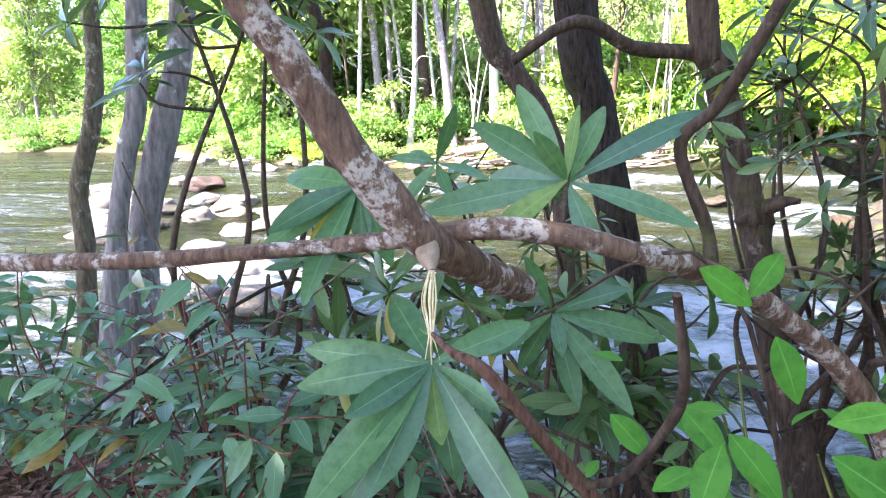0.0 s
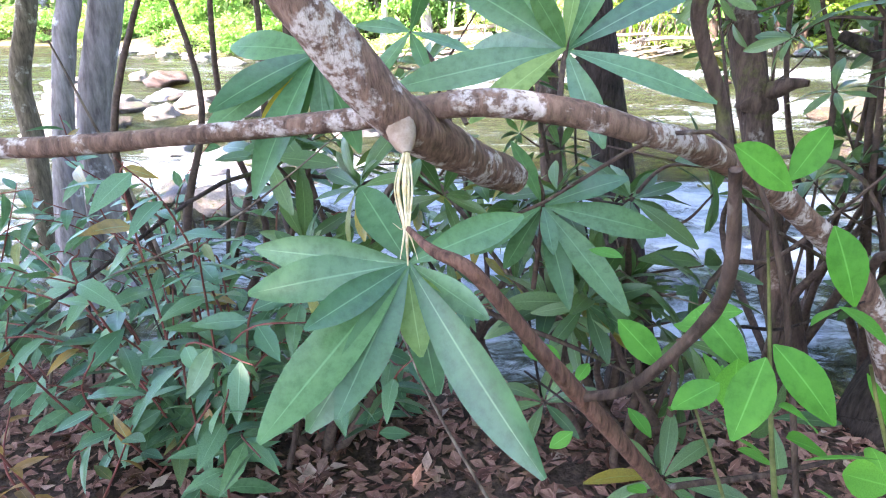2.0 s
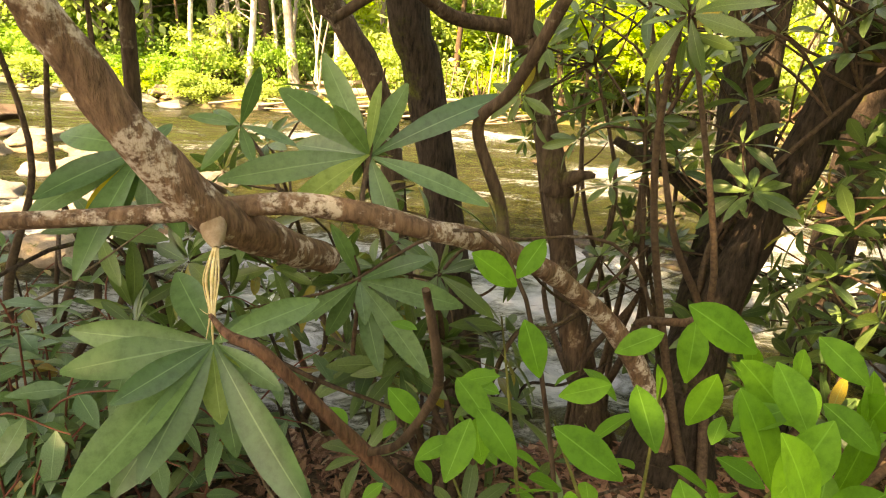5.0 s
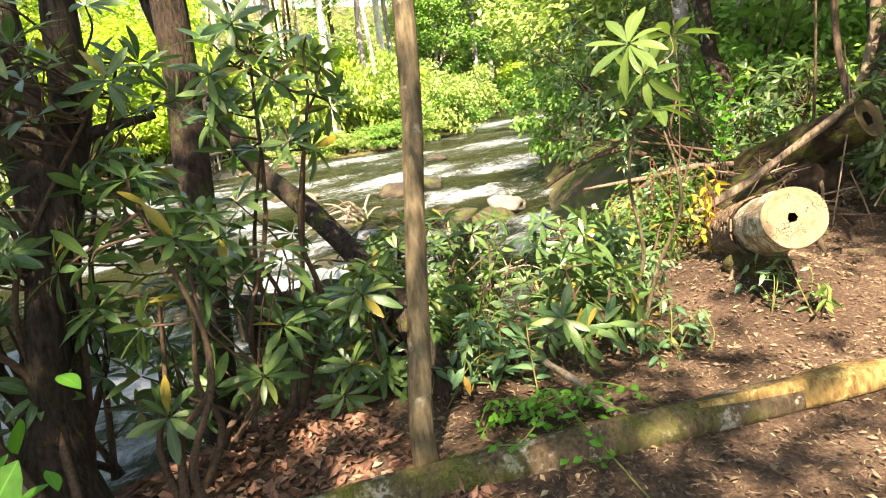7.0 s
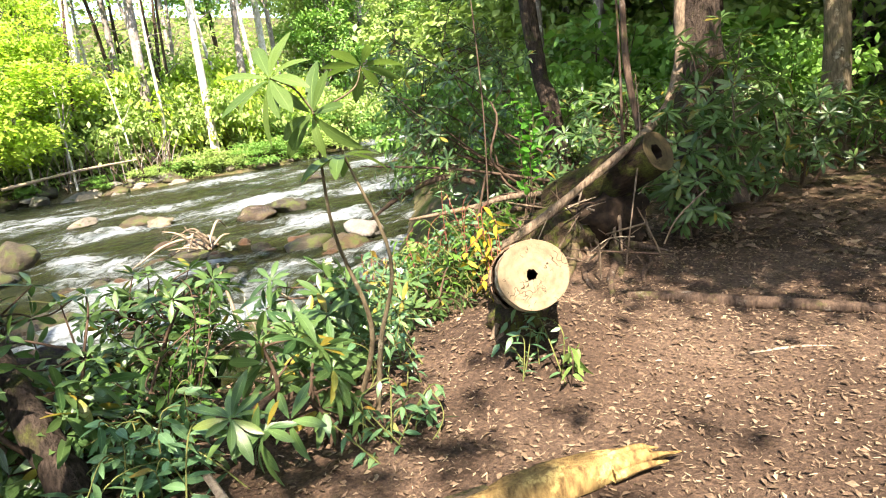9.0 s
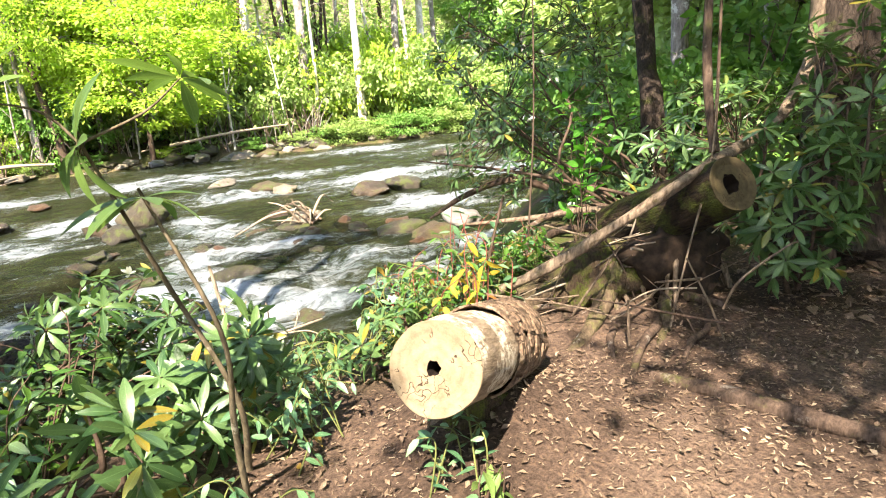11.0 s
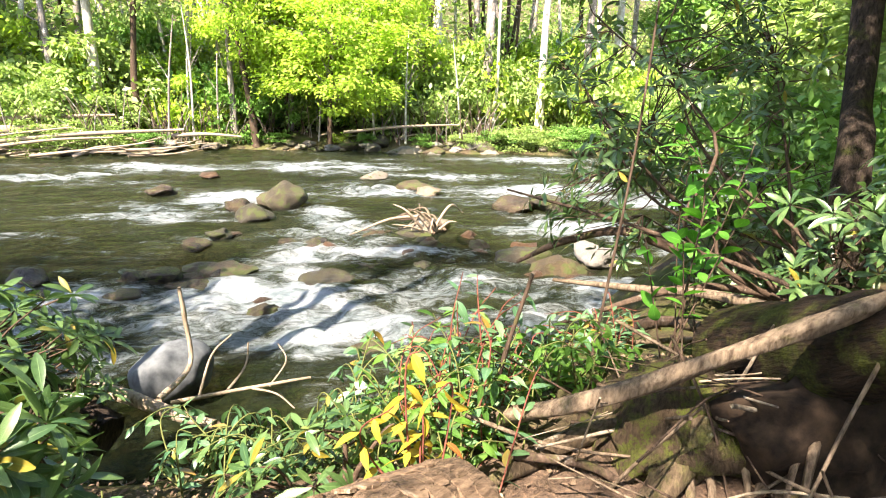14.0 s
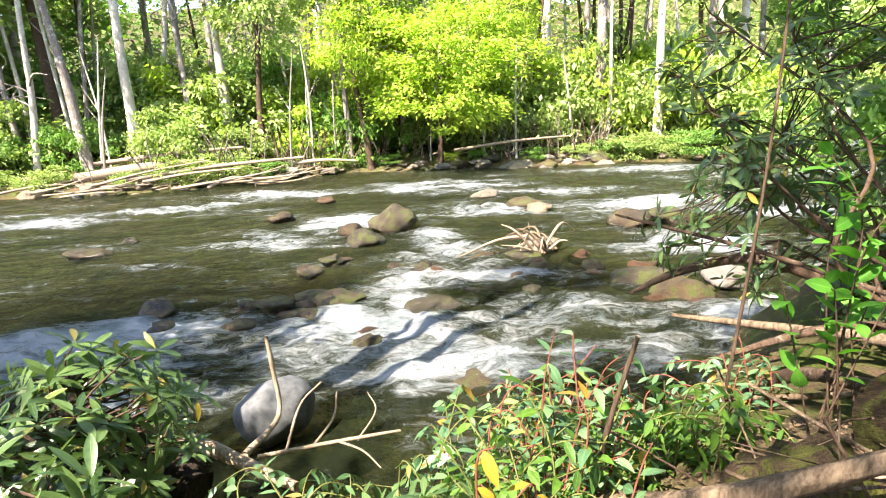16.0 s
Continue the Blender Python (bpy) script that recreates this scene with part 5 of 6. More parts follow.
# plates of bark on the log's far half
g = random.Random(4)
for n in range(240):
    s, a = g.uniform(0.60, 1.22), g.uniform(0, 6.283)
    bm = bmesh.new()
    wide, long_ = g.uniform(0.018, 0.045), g.uniform(0.03, 0.09)
    for x, y in ((-1, -1), (-0.2, -1.2), (1, -0.8), (1.1, 0.5), (0.5, 1.1), (-0.8, 0.9)):
        ang = a + x * wide / 0.22
        bm.verts.new((math.cos(ang) * (0.194 + 0.0197 * s), math.sin(ang) * (0.194 + 0.0197 * s), s + y * long_ / 2))
    face_ = bm.faces.new(bm.verts)
    ext = bmesh.ops.extrude_face_region(bm, geom=[face_])
    for v in (e for e in ext["geom"] if isinstance(e, bmesh.types.BMVert)):
        v.co.x *= 1.055
        v.co.y *= 1.055
    bmesh.ops.recalc_face_normals(bm, faces=bm.faces)
    me = bpy.data.meshes.new("bark_plate")
    bm.to_mesh(me)
    bm.free()
    me.materials.append(PLATEBARK)
    part("bark_plate", me, rough_bark)
log_b, _ = cut_log("old hollow log propped on the mossy bank", (7.27, 1.66, 0.98), (0.14, 0.86, -0.42), 1.2, 0.172, 0.25, SHADEDBARK, OLDCUT, 0.062, 6)

# root masses that carry the two sawn logs
def root_mass(label, at, size, turn, material, seed, roots=12):
    t = thing("root_mass", label, "root mass", at)
    me = rock_mesh("core", seed, material, 4, 0.9)
    for v in me.vertices:
        p = v.co * 9
        v.co *= 1 + 0.16 * noise.noise(p + Vector((seed, 0, 0))) + 0.10 * noise.noise(p * 2.6)
    part("core", me, t).matrix_local = Matrix.Rotation(turn, 4, "Z") @ Matrix.Diagonal((*size, 1))
    q = np.random.default_rng(seed)
    for n in range(roots):
        a = q.uniform(0, 6.28)
        w = np.array([math.cos(a), math.sin(a), 0]) * np.array(size) * 0.42
        tube("rootlet", [w * 0.6 + np.array([0, 0, q.uniform(-0.1, 0.25) * size[2]]), w * 1.05 + np.array([0, 0, q.uniform(-0.25, 0.1) * size[2]]), w * q.uniform(1.1, 1.5) + np.array([0, 0, -0.45 * size[2]])], [0.022, 0.016, 0.006], ROOTBARK, t, sides=6, rough=0.2, seed=n % 5)
    return t


root_mass("earthy root mass under the hollow log, coloured near-black for shade", (7.42, 2.18, 0.34), (0.85, 0.8, 0.8), 0.4, EARTH, 71, 12)
root_mass("mossy root mass sloping from the hollow log to the soil", (6.95, 2.45, 0.25), (0.9, 0.8, 0.75), 0.9, MOSSEARTH, 72, 5)
root_mass("mossy mound carrying the sawn log", (5.28, 1.62, 0.22), (0.5, 0.42, 0.42), 0.6, MOSSEARTH, 73, 6)

for n, (pts, rad) in enumerate((([(6.95, 2.3, 0.42), (6.75, 2.2, 0.26), (6.55, 2.1, 0.14), (6.25, 2.0, 0.04)], 0.07), ([(6.95, 2.5, 0.42), (6.65, 2.52, 0.28), (6.35, 2.52, 0.18), (6.05, 2.45, 0.1)], 0.06), ([(7.15, 2.05, 0.22), (7.0, 1.92, 0.14), (6.85, 1.8, 0.08), (6.6, 1.66, 0.03)], 0.045))):
    log_thing("root", "moss-covered root running from the old log into the soil", "root", pts, [rad * 1.3, rad, rad * 0.75, rad * 0.4], MOSSLOG, 12, 0.25, n, "mossy roots of the old log")

t = log_thing("log", "mossy fallen log by the path with a split yellow end", "log", [(1.7, 1.85, 0.05), (2.32, 1.55, 0.08), (3.35, 1.07, 0.10), (4.0, 0.77, 0.095)], [0.085, 0.088, 0.085, 0.075], MOSSLOG, 18, 0.12, 2)
tube("bare_end", [(1.85, -0.87, 0.045), (2.3, -1.08, 0.05), (2.7, -1.27, 0.05), (2.92, -1.38, 0.04)], [0.080, 0.079, 0.074, 0.045], ROTWOOD, t, "split yellow bare wood", 18, 0.32, seed=5)
for n, (dy, dz, far) in enumerate(((0.03, 0.03, 0.16), (-0.03, 0.02, 0.2), (0.0, -0.02, 0.24), (0.05, -0.01, 0.1), (-0.05, 0.0, 0.12), (0.0, 0.05, 0.1))):
    tube("splinter", [(2.74 + dy * 0.4, -1.30 + dy, 0.045 + dz), (2.9 + dy * 0.4, -1.37 + dy, 0.04 + dz), (2.85 + far * 0.9, -1.36 - far * 0.45 + dy, 0.03 + dz * 0.6)], [0.02, 0.016, 0.003], ROTWOOD, t, sides=6, rough=0.3, seed=n)
log_thing("fallen_branch", "grey fallen branch lying across the path", "branch", [(6.40, 1.50, 0.06), (6.54, 1.09, 0.06), (6.72, 0.5, 0.05), (7.0, -0.3, 0.04)], [0.03, 0.05, 0.045, 0.03], BROWNBARK, 10, 0.12, 3)
log_thing("fallen_stick", "pale stick lying on the leaves", "stick", [(3.33, 1.67, 0.26), (3.30, 1.42, 0.23), (3.28, 1.2, 0.17)], [0.016, 0.018, 0.02], DEADWOOD, 8, 0.1, 4)
log_thing("fallen_stick", "thin pale stick lying on the path", "stick", [(5.9, 0.5, 0.03), (6.1, 0.32, 0.03), (6.2, 0.15, 0.03)], [0.014, 0.016, 0.012], DEADWOOD, 8, 0.1, 5)
# vine-like root that climbs the hollow log
log_thing("climbing_root", "long pale barked root slanting up past the hollow log", "root", [(6.2, 2.75, 0.25), (6.43, 2.40, 0.48), (6.85, 2.1, 0.78), (7.22, 1.84, 1.06), (7.8, 2.0, 1.12), (8.46, 2.17, 1.22), (8.85, 2.25, 1.4), (9.12, 2.29, 1.68), (9.3, 2.35, 2.3), (9.5, 2.4, 3.2)], [0.04, 0.037, 0.033, 0.031, 0.034, 0.038, 0.042, 0.048, 0.055, 0.055], ROOTBARK, 14, 0.3, 6)
for n, (pts, rad) in enumerate((
    ([(6.83, 2.24, 0.10), (6.62, 2.0, 0.12), (6.5, 1.9, 0.11), (6.36, 1.72, 0.03)], 0.022), ([(7.05, 2.1, 0.12), (6.9, 1.88, 0.13), (6.6, 1.75, 0.1), (6.27, 1.53, 0.02)], 0.028),
    ([(7.3, 1.85, 0.1), (7.07, 1.65, 0.11), (6.85, 1.6, 0.1), (6.65, 1.5, 0.02)], 0.02), ([(6.5, 2.6, 0.25), (6.9, 2.3, 0.25), (7.3, 1.95, 0.18), (7.6, 1.7, 0.05)], 0.03), ([(6.2, 2.5, 0.2), (6.5, 2.35, 0.2), (6.7, 2.1, 0.1)], 0.02),
)):
    log_thing("root", "bare brown root crossing the trodden soil", "root", pts, [rad * 0.8, rad, rad, rad * 0.5], BROWNBARK, 9, 0.15, n, "roots in the path")
for n, (pts, rad) in enumerate((
    ([(7.02, 1.5, 0.1), (6.93, 1.55, 0.35), (6.82, 1.62, 0.62)], 0.007), ([(7.0, 1.5, 0.3), (7.0, 1.4, 0.5), (7.25, 1.3, 0.66), (7.45, 1.35, 0.64)], 0.007), ([(6.85, 1.75, 0.15), (7.0, 1.75, 0.6), (7.25, 1.8, 1.1), (7.5, 1.95, 1.6)], 0.007), ([(6.55, 1.8, 0.1), (6.52, 1.78, 0.4)], 0.008),
)):
    log_thing("dead_sapling", "thin dead sapling sticking up from the bank", "sapling", pts, [rad, rad, rad * 0.7], ROOTBARK, 6, 0.1, n, "dead stems by the hollow log")
for n, (pts, rad) in enumerate((
    ([(6.2, 2.9, 0.0), (6.22, 2.75, 0.5), (6.3, 2.65, 0.95)], 0.013), ([(7.35, 1.85, 1.15), (7.45, 2.0, 1.7), (7.6, 2.1, 2.6)], 0.03), ([(6.9, 3.2, 0.3), (7.1, 3.3, 1.4), (7.3, 3.5, 2.6)], 0.008), ([(8.2, 2.5, 0.3), (8.25, 2.5, 1.5), (8.4, 2.6, 3)], 0.015),
)):
    log_thing("sapling", "slim upright bare sapling on the bank", "sapling", pts, [rad, rad * 0.9, rad * 0.7], BROWNBARK, 8, 0.1, n, "sapling stems on the bank")
# dead branches over the water
for n, (pts, rad) in enumerate((
    ([(8.6, 3.2, 0.35), (8.09, 3.74, 0.40), (7.92, 4.29, 0.28), (7.4, 4.9, 0.2)], 0.04), ([(8.2, 3.0, 0.3), (7.69, 3.21, 0.38), (7.5, 3.6, 0.3), (7.3, 3.9, 0.0)], 0.045), ([(8.3, 4.6, 0.5), (7.95, 4.8, 0.62), (7.6, 5.2, 0.45), (7.3, 5.5, 0.2)], 0.04),
    ([(8.8, 3.9, 0.3), (8.1, 4.1, 0.35), (7.2, 4.3, 0.05)], 0.03), ([(8.5, 3.6, 0.5), (7.8, 4.4, 0.75), (7.1, 5.3, 0.9)], 0.018), ([(8.8, 3.4, 0.2), (8.0, 3.5, 0.2), (7.0, 3.8, 0.1)], 0.025),
)):
    log_thing("dead_branch", "brown dead branch hanging over the stream", "branch", pts, [rad, rad * 0.9, rad * 0.8, rad * 0.4], ROOTBARK if n in (0, 5) else BROWNBARK, 9, 0.15, n, "dead branches over the stream")
# bleached branch lying on the bank by the boulder
t = thing("dead_branch", "forked bleached branch lying on the bank above the boulder", "branch", (4.3, 3.6, -0.1))
for n, (pts, rad) in enumerate((([(-0.15, 0.35, 0.1), (0.1, 0.25, 0.05), (0.35, 0.1, 0.0), (0.6, -0.15, 0.05)], 0.045), ([(0.25, 0.2, 0.05), (0.38, 0.5, 0.12), (0.36, 0.55, 0.42), (0.34, 0.56, 0.6)], 0.018), ([(0.3, 0.25, 0.0), (0.7, 0.35, 0.0), (1.1, 0.4, 0.02)], 0.014), ([(0.6, 0.33, 0.0), (0.7, 0.5, 0.08), (0.72, 0.6, 0.2)], 0.008),
                                  ([(0.75, 0.35, 0.0), (0.9, 0.15, 0.05), (1.0, 0.05, 0.0)], 0.007), ([(0.45, 0.3, 0.0), (0.5, 0.55, 0.15), (0.6, 0.75, 0.2)], 0.009), ([(0.85, 0.36, 0.0), (0.95, 0.55, 0.08), (0.9, 0.65, 0.16)], 0.006), ([(-0.05, 0.3, 0.1), (-0.1, 0.0, 0.25), (-0.05, -0.1, 0.35)], 0.012))):
    tube("branch", pts, [rad, rad * 0.85, rad * 0.6], DEADWOOD, t, sides=7, rough=0.15, seed=n)
# big half-buried trunk under the bank's rhododendrons
log_thing("log", "dark rotting trunk buried among rhododendrons on the bank", "log", [(2.6, 4.1, 0.15), (3.2, 4.1, 0.1), (3.8, 3.95, -0.05), (4.3, 3.7, -0.2)], [0.2, 0.2, 0.17, 0.12], DARKBARK, 14, 0.2, 8)


# ---- shrubs ----
def rhododendron(label, base, tips, seed, leaf=0.13, count=9, material=None, stem=TWIG, thick=0.014, low=50, high=105, group="rhododendrons on the bank", shapes=None, limbs=4, single=False):
    """A few crooked limbs from the base, twigs from them to each tip, and a whorl of long leaves at each tip."""
    material, shapes = material or RHODO, shapes or LONG
    base = np.array(base, float)
    g = np.random.default_rng(seed)
    t = thing("rhododendron", label, "shrub", tuple(base), group)
    tips = np.array([np.array(q, float) - base for q in tips])
    limbs = min(limbs, len(tips))
    ends = tips[g.choice(len(tips), limbs, replace=False)] * 0.85 + tips.mean(0) * 0.15
    lines = []
    for n, end in enumerate(ends):
        start = np.array([g.normal(0, 0.07), g.normal(0, 0.07), -0.06])
        way = end - start
        mid = [start + way * k + g.normal(0, 0.07, 3) * np.linalg.norm(way) * np.array([1, 1, 0.5]) for k in (0.3, 0.6)]
        pts = [start, *mid, end]
        tube("limb", pts, [thick * 1.6, thick * 1.2, thick * 0.9, thick * 0.45], stem, t, sides=7, rough=0.15, seed=n % 5)
        lines.append(spline(pts, 8)[5:])
    line = np.vstack(lines)
    pieces, bases, ways, sizes, ups = [], [], [], [], []
    for n, tip in enumerate(tips):
        root = line[np.argmin(np.linalg.norm(line - tip, axis=1) + g.uniform(0, 0.15, len(line)))]
        mid = (root + tip) / 2 + g.normal(0, 0.10, 3) * np.linalg.norm(tip - root)
        pieces.append(tube_data([root, mid, tip], [thick * 0.5, thick * 0.4, thick * 0.25], 5, 0, 5, True, n % 5))
        axis = unit(unit(tip - mid) + np.array([0, 0, 0.8]) + g.normal(0, 0.25, 3))
        k = int(count + g.integers(-2, 3))
        w = whorl_ways(g, axis, k, low, high)
        bases.append(tip + w * 0.012)
        ways.append(w)
        sizes.append(leaf * g.uniform(0.65, 1.15, k))
        ups.append(np.tile(axis, (k, 1)))
    foliage(t, np.vstack(bases), np.vstack(ways), np.concatenate(sizes), shapes, material, np.vstack(ups), seed, 0.25, single)
    tagged(part("twig_tangle", joined("twig_tangle", pieces, stem), t), kind="stuff")
    return t


def foliage(t, bases, ways, sizes, shapes, material, ups, seed, twist, single):
    """The first leaves as objects where they can be picked apart, the rest joined."""
    k = min(single, len(bases)) if single else 0
    if k:
        order = np.random.default_rng(seed).permutation(len(bases))
        bases, ways, sizes, ups = bases[order], ways[order], sizes[order], None if ups is None else ups[order]
        single_leaves(t, bases[:k], ways[:k], sizes[:k], shapes, material, None if ups is None else ups[:k], seed, twist)
    if k < len(bases):
        tagged(leaves("foliage", bases[k:], ways[k:], sizes[k:], shapes, material, t, ups=None if ups is None else ups[k:], seed=seed, twist=twist), kind="stuff")


def tips_in(seed, centre, radii, count, floor=-9.0):
    g = np.random.default_rng(seed)
    out = []
    while len(out) < count:
        w = unit(g.normal(size=3))
        p = np.array(centre) + w * g.uniform(0.55, 1.0) * np.array(radii)
        if p[2] > floor:
            out.append(p)
    return out


def laurel(label, base, tips, seed, leaf=0.09, gap=0.035, material=None, stem=None, sag=0.5, group="laurels on the bank", start=0.25, spread=0.12, shapes=None, single=False):
    """Arching stems with leaves that hang to both sides."""
    base = np.array(base, float)
    g = np.random.default_rng(seed)
    t = thing("laurel", label, "shrub", tuple(base), group)
    bases, ways_, sizes = [], [], []
    for n, tip in enumerate(tips):
        tip = np.array(tip, float) - base
        foot = np.array([g.normal(0, spread), g.normal(0, spread), -0.05])
        rise = foot + (tip - foot) * 0.55 + np.array([0, 0, 0.08 + 0.12 * np.linalg.norm(tip - foot)]) + g.normal(0, 0.06, 3)
        tube("stem", [foot, rise, tip], [0.0045, 0.0036, 0.002], stem or REDSTEM, t, sides=5, steps=7, seed=n % 5)
        line = spline([foot, rise, tip], 12)
        seg = np.linalg.norm(np.diff(line, axis=0), axis=1).cumsum()
        at = np.arange(start * seg[-1], seg[-1], gap)
        i = np.clip(np.searchsorted(seg, at), 0, len(line) - 2)
        pts, along = line[i], unit(line[i + 1] - line[i])
        side = unit(np.cross(along, (0, 0, 1.0))) * np.where(np.arange(len(at)) % 2, 1, -1)[:, None]
        bases.append(pts)
        ways_.append(along * 0.7 + side * 0.8 + np.array([0, 0, -sag]) + g.normal(0, 0.25, (len(at), 3)))
        sizes.append(leaf * g.uniform(0.65, 1.15, len(at)))
    foliage(t, np.vstack(bases), np.vstack(ways_), np.concatenate(sizes), shapes or LANCE, material or LAUREL, None, seed, 0.4, single)
    return t


# ---- the leaning rhododendron at the start ----
hero = thing("rhododendron", "old rhododendron with a leaning peeling limb and a torn hanging branch", "shrub", (1.2, 2.45, 0.1))
HO = np.array((1.2, 2.45, 0.1))


def hero_limb(name, pts, radii, material, label="", sides=12, rough=0.1, seed=0):
    return tube(name, [tuple(np.array(p) - HO) for p in pts], radii, material, hero, label, sides, rough, 8, seed)


hero_limb("limb", [(-0.56, 1.0, 2.05), (-0.44, 1.10, 1.76), (-0.40, 1.14, 1.68), (-0.36, 1.19, 1.58), (-0.29, 1.25, 1.44), (-0.20, 1.35, 1.29), (-0.14, 1.53, 1.19), (-0.07, 1.73, 1.09)], [0.030, 0.033, 0.035, 0.037, 0.041, 0.048, 0.044, 0.040], REDBARK, "thick leaning limb with peeling red and grey bark", 18, 0.10, 1)
hero_limb("stub", [(-0.205, 1.335, 1.295), (-0.182, 1.295, 1.268), (-0.166, 1.265, 1.250)], [0.036, 0.022, 0.006], STUBBARK, "pale broken stub", 14, 0.12, 2)
hero_limb("branch", [(-2.2, 1.15, 1.15), (-1.5, 1.2, 1.2), (-1.04, 1.24, 1.225), (-0.70, 1.28, 1.25), (-0.35, 1.36, 1.28), (-0.04, 1.44, 1.31), (0.23, 1.60, 1.23), (0.41, 1.87, 1.12), (0.67, 2.17, 0.91), (0.95, 2.35, 0.6), (1.2, 2.45, 0.1)],
          [0.020, 0.020, 0.022, 0.019, 0.020, 0.026, 0.028, 0.032, 0.034, 0.04, 0.06], REDBARK, "long level branch crossing behind the limb", 14, 0.10, 3)
hero_limb("upright_branch", [(0.41, 1.87, 1.12), (0.39, 1.92, 1.24), (0.31, 1.87, 1.46), (0.39, 1.80, 1.57), (0.49, 1.70, 1.78), (0.62, 1.6, 2.1)], [0.020, 0.017, 0.017, 0.015, 0.016, 0.014], BROWNBARK, "", 10, 0.1, 4)
hero_limb("torn_stem", [(-0.12, 1.13, 1.17), (-0.07, 1.09, 1.155), (-0.01, 1.10, 1.12), (0.07, 1.18, 0.97), (0.143, 1.257, 0.831), (0.3, 1.43, 0.53), (0.52, 1.72, 0.05), (0.55, 1.75, -0.05)], [0.004, 0.008, 0.012, 0.013, 0.017, 0.016, 0.018, 0.02], RUSTBARK, "rusty brown stem torn open at its top", 12, 0.12, 5)
hero_limb("twig", [(0.143, 1.257, 0.831), (0.22, 1.20, 0.90), (0.29, 1.08, 1.08), (0.30, 0.98, 1.2), (0.28, 0.924, 1.335)], [0.010, 0.009, 0.009, 0.008, 0.006], BROWNBARK, "curved bare twig", 9, 0.12, 6)
for n, (dx, w, low) in enumerate(((-0.006, 0.0028, 1.09), (0.001, 0.0036, 1.06), (0.006, 0.0024, 1.13), (0.010, 0.0018, 1.10), (-0.010, 0.0014, 1.16))):
    hero_limb("fibre", [(-0.166 + dx * 0.5, 1.262, 1.252), (-0.156 + dx * 1.5, 1.215, 1.205), (-0.143 + dx * 0.6, 1.185, 1.15), (-0.142 + dx * 2.0, 1.175, low)], [w * 0.7, w, w * 0.8, w * 0.25], FIBRE, "torn pale wood fibre", 6, 0.3, n)


def hero_leaves(node, tips, material, width=0.27, seed=0, droop=(0.05, 0.18), shapes=None, face=(0.1, -0.8, 0.6)):
    """Single large leaves from a node to their tips."""
    g = random.Random(seed)
    node = np.array(node)
    for n, tip in enumerate(tips):
        way = np.array(tip) - node
        size = float(np.linalg.norm(way))
        shape = blade(11, width * g.uniform(0.85, 1.1) * min(1.0, 0.24 / size + 0.15), 0.58, 0.10, g.uniform(*droop), 0.75)
        v, f = leaf_arrays([node - HO], [way], [size], [shape], [np.array(face) + np.array([g.uniform(-0.4, 0.4), 0, g.uniform(-0.3, 0.3)])], seed * 37 + n, 0.15)
        part("leaf", leaf_mesh("leaf", v, f, material, [shape]), hero)


hero_leaves((-0.14, 1.18, 1.09), [(-0.36, 1.08, 1.13), (-0.36, 1.05, 1.08), (-0.24, 1.01, 1.05), (-0.29, 0.92, 0.91), (-0.18, 0.97, 0.94), (-0.07, 1.11, 0.89), (0.10, 0.97, 0.88), (0.0, 1.14, 1.03), (0.03, 1.31, 1.15), (-0.28, 1.3, 1.19), (-0.08, 1.33, 1.12), (-0.25, 0.99, 0.87)], HERO, 0.30, 1)
hero_leaves((-0.14, 1.175, 1.08), [(-0.07, 1.14, 1.03), (-0.10, 1.10, 0.97)], PALE, 0.36, 2)
hero_leaves((0.04, 1.72, 1.385), [(-0.13, 1.55, 1.27), (0.06, 1.70, 1.57)], PALE, 0.27, 3)
hero_leaves((0.04, 1.73, 1.38), [(0.14, 1.58, 1.21), (0.36, 1.7, 1.30), (0.12, 1.78, 1.57), (-0.11, 1.79, 1.63), (-0.24, 1.81, 1.55), (0.38, 1.87, 1.58), (-0.32, 1.61, 1.32), (-0.21, 1.86, 1.38), (-0.01, 1.61, 1.50)], HERO, 0.27, 4)
hero_limb("twig", [(0.045, 1.62, 1.25), (0.04, 1.66, 1.31), (0.04, 1.73, 1.385), (0.06, 1.80, 1.6)], [0.009, 0.007, 0.006, 0.003], TWIG, "", 7, 0.1, 8)
hero_leaves((-0.02, 1.93, 0.96), [(-0.09, 1.91, 1.14), (0.19, 1.97, 1.06), (0.31, 1.93, 0.92), (0.23, 1.75, 0.76), (0.08, 1.79, 0.73), (0.03, 1.8, 0.88), (-0.21, 1.89, 0.82), (-0.13, 1.94, 0.75)], HERO, 0.28, 5)
hero_leaves((-0.44, 1.51, 1.39), [(-0.60, 1.34, 1.32), (-0.65, 1.36, 1.26), (-0.49, 1.26, 1.18), (-0.41, 1.45, 1.24), (-0.34, 1.48, 1.20), (-0.68, 1.54, 1.42), (-0.41, 1.59, 1.45), (-0.5, 1.4, 1.2)], HERO, 0.30, 6)
hero_leaves((-0.46, 1.48, 1.36), [(-0.55, 1.43, 1.22)], YELLOW, 0.3, 7)
hero_leaves((-0.38, 1.92, 1.41), [(-0.51, 1.87, 1.44), (-0.29, 1.85, 1.57), (-0.22, 1.96, 1.37), (-0.5, 1.98, 1.45), (-0.3, 1.8, 1.33), (-0.45, 1.8, 1.3)], HERO, 0.27, 8)
hero_limb("twig", [(-0.04, 1.95, 0.7), (-0.02, 1.93, 0.96), (-0.03, 1.9, 1.05)], [0.008, 0.006, 0.003], TWIG, "", 6, 0.1, 9)
hero_limb("twig", [(-0.3, 1.62, 1.28), (-0.44, 1.51, 1.39), (-0.46, 1.48, 1.45)], [0.007, 0.006, 0.003], TWIG, "", 6, 0.1, 10)
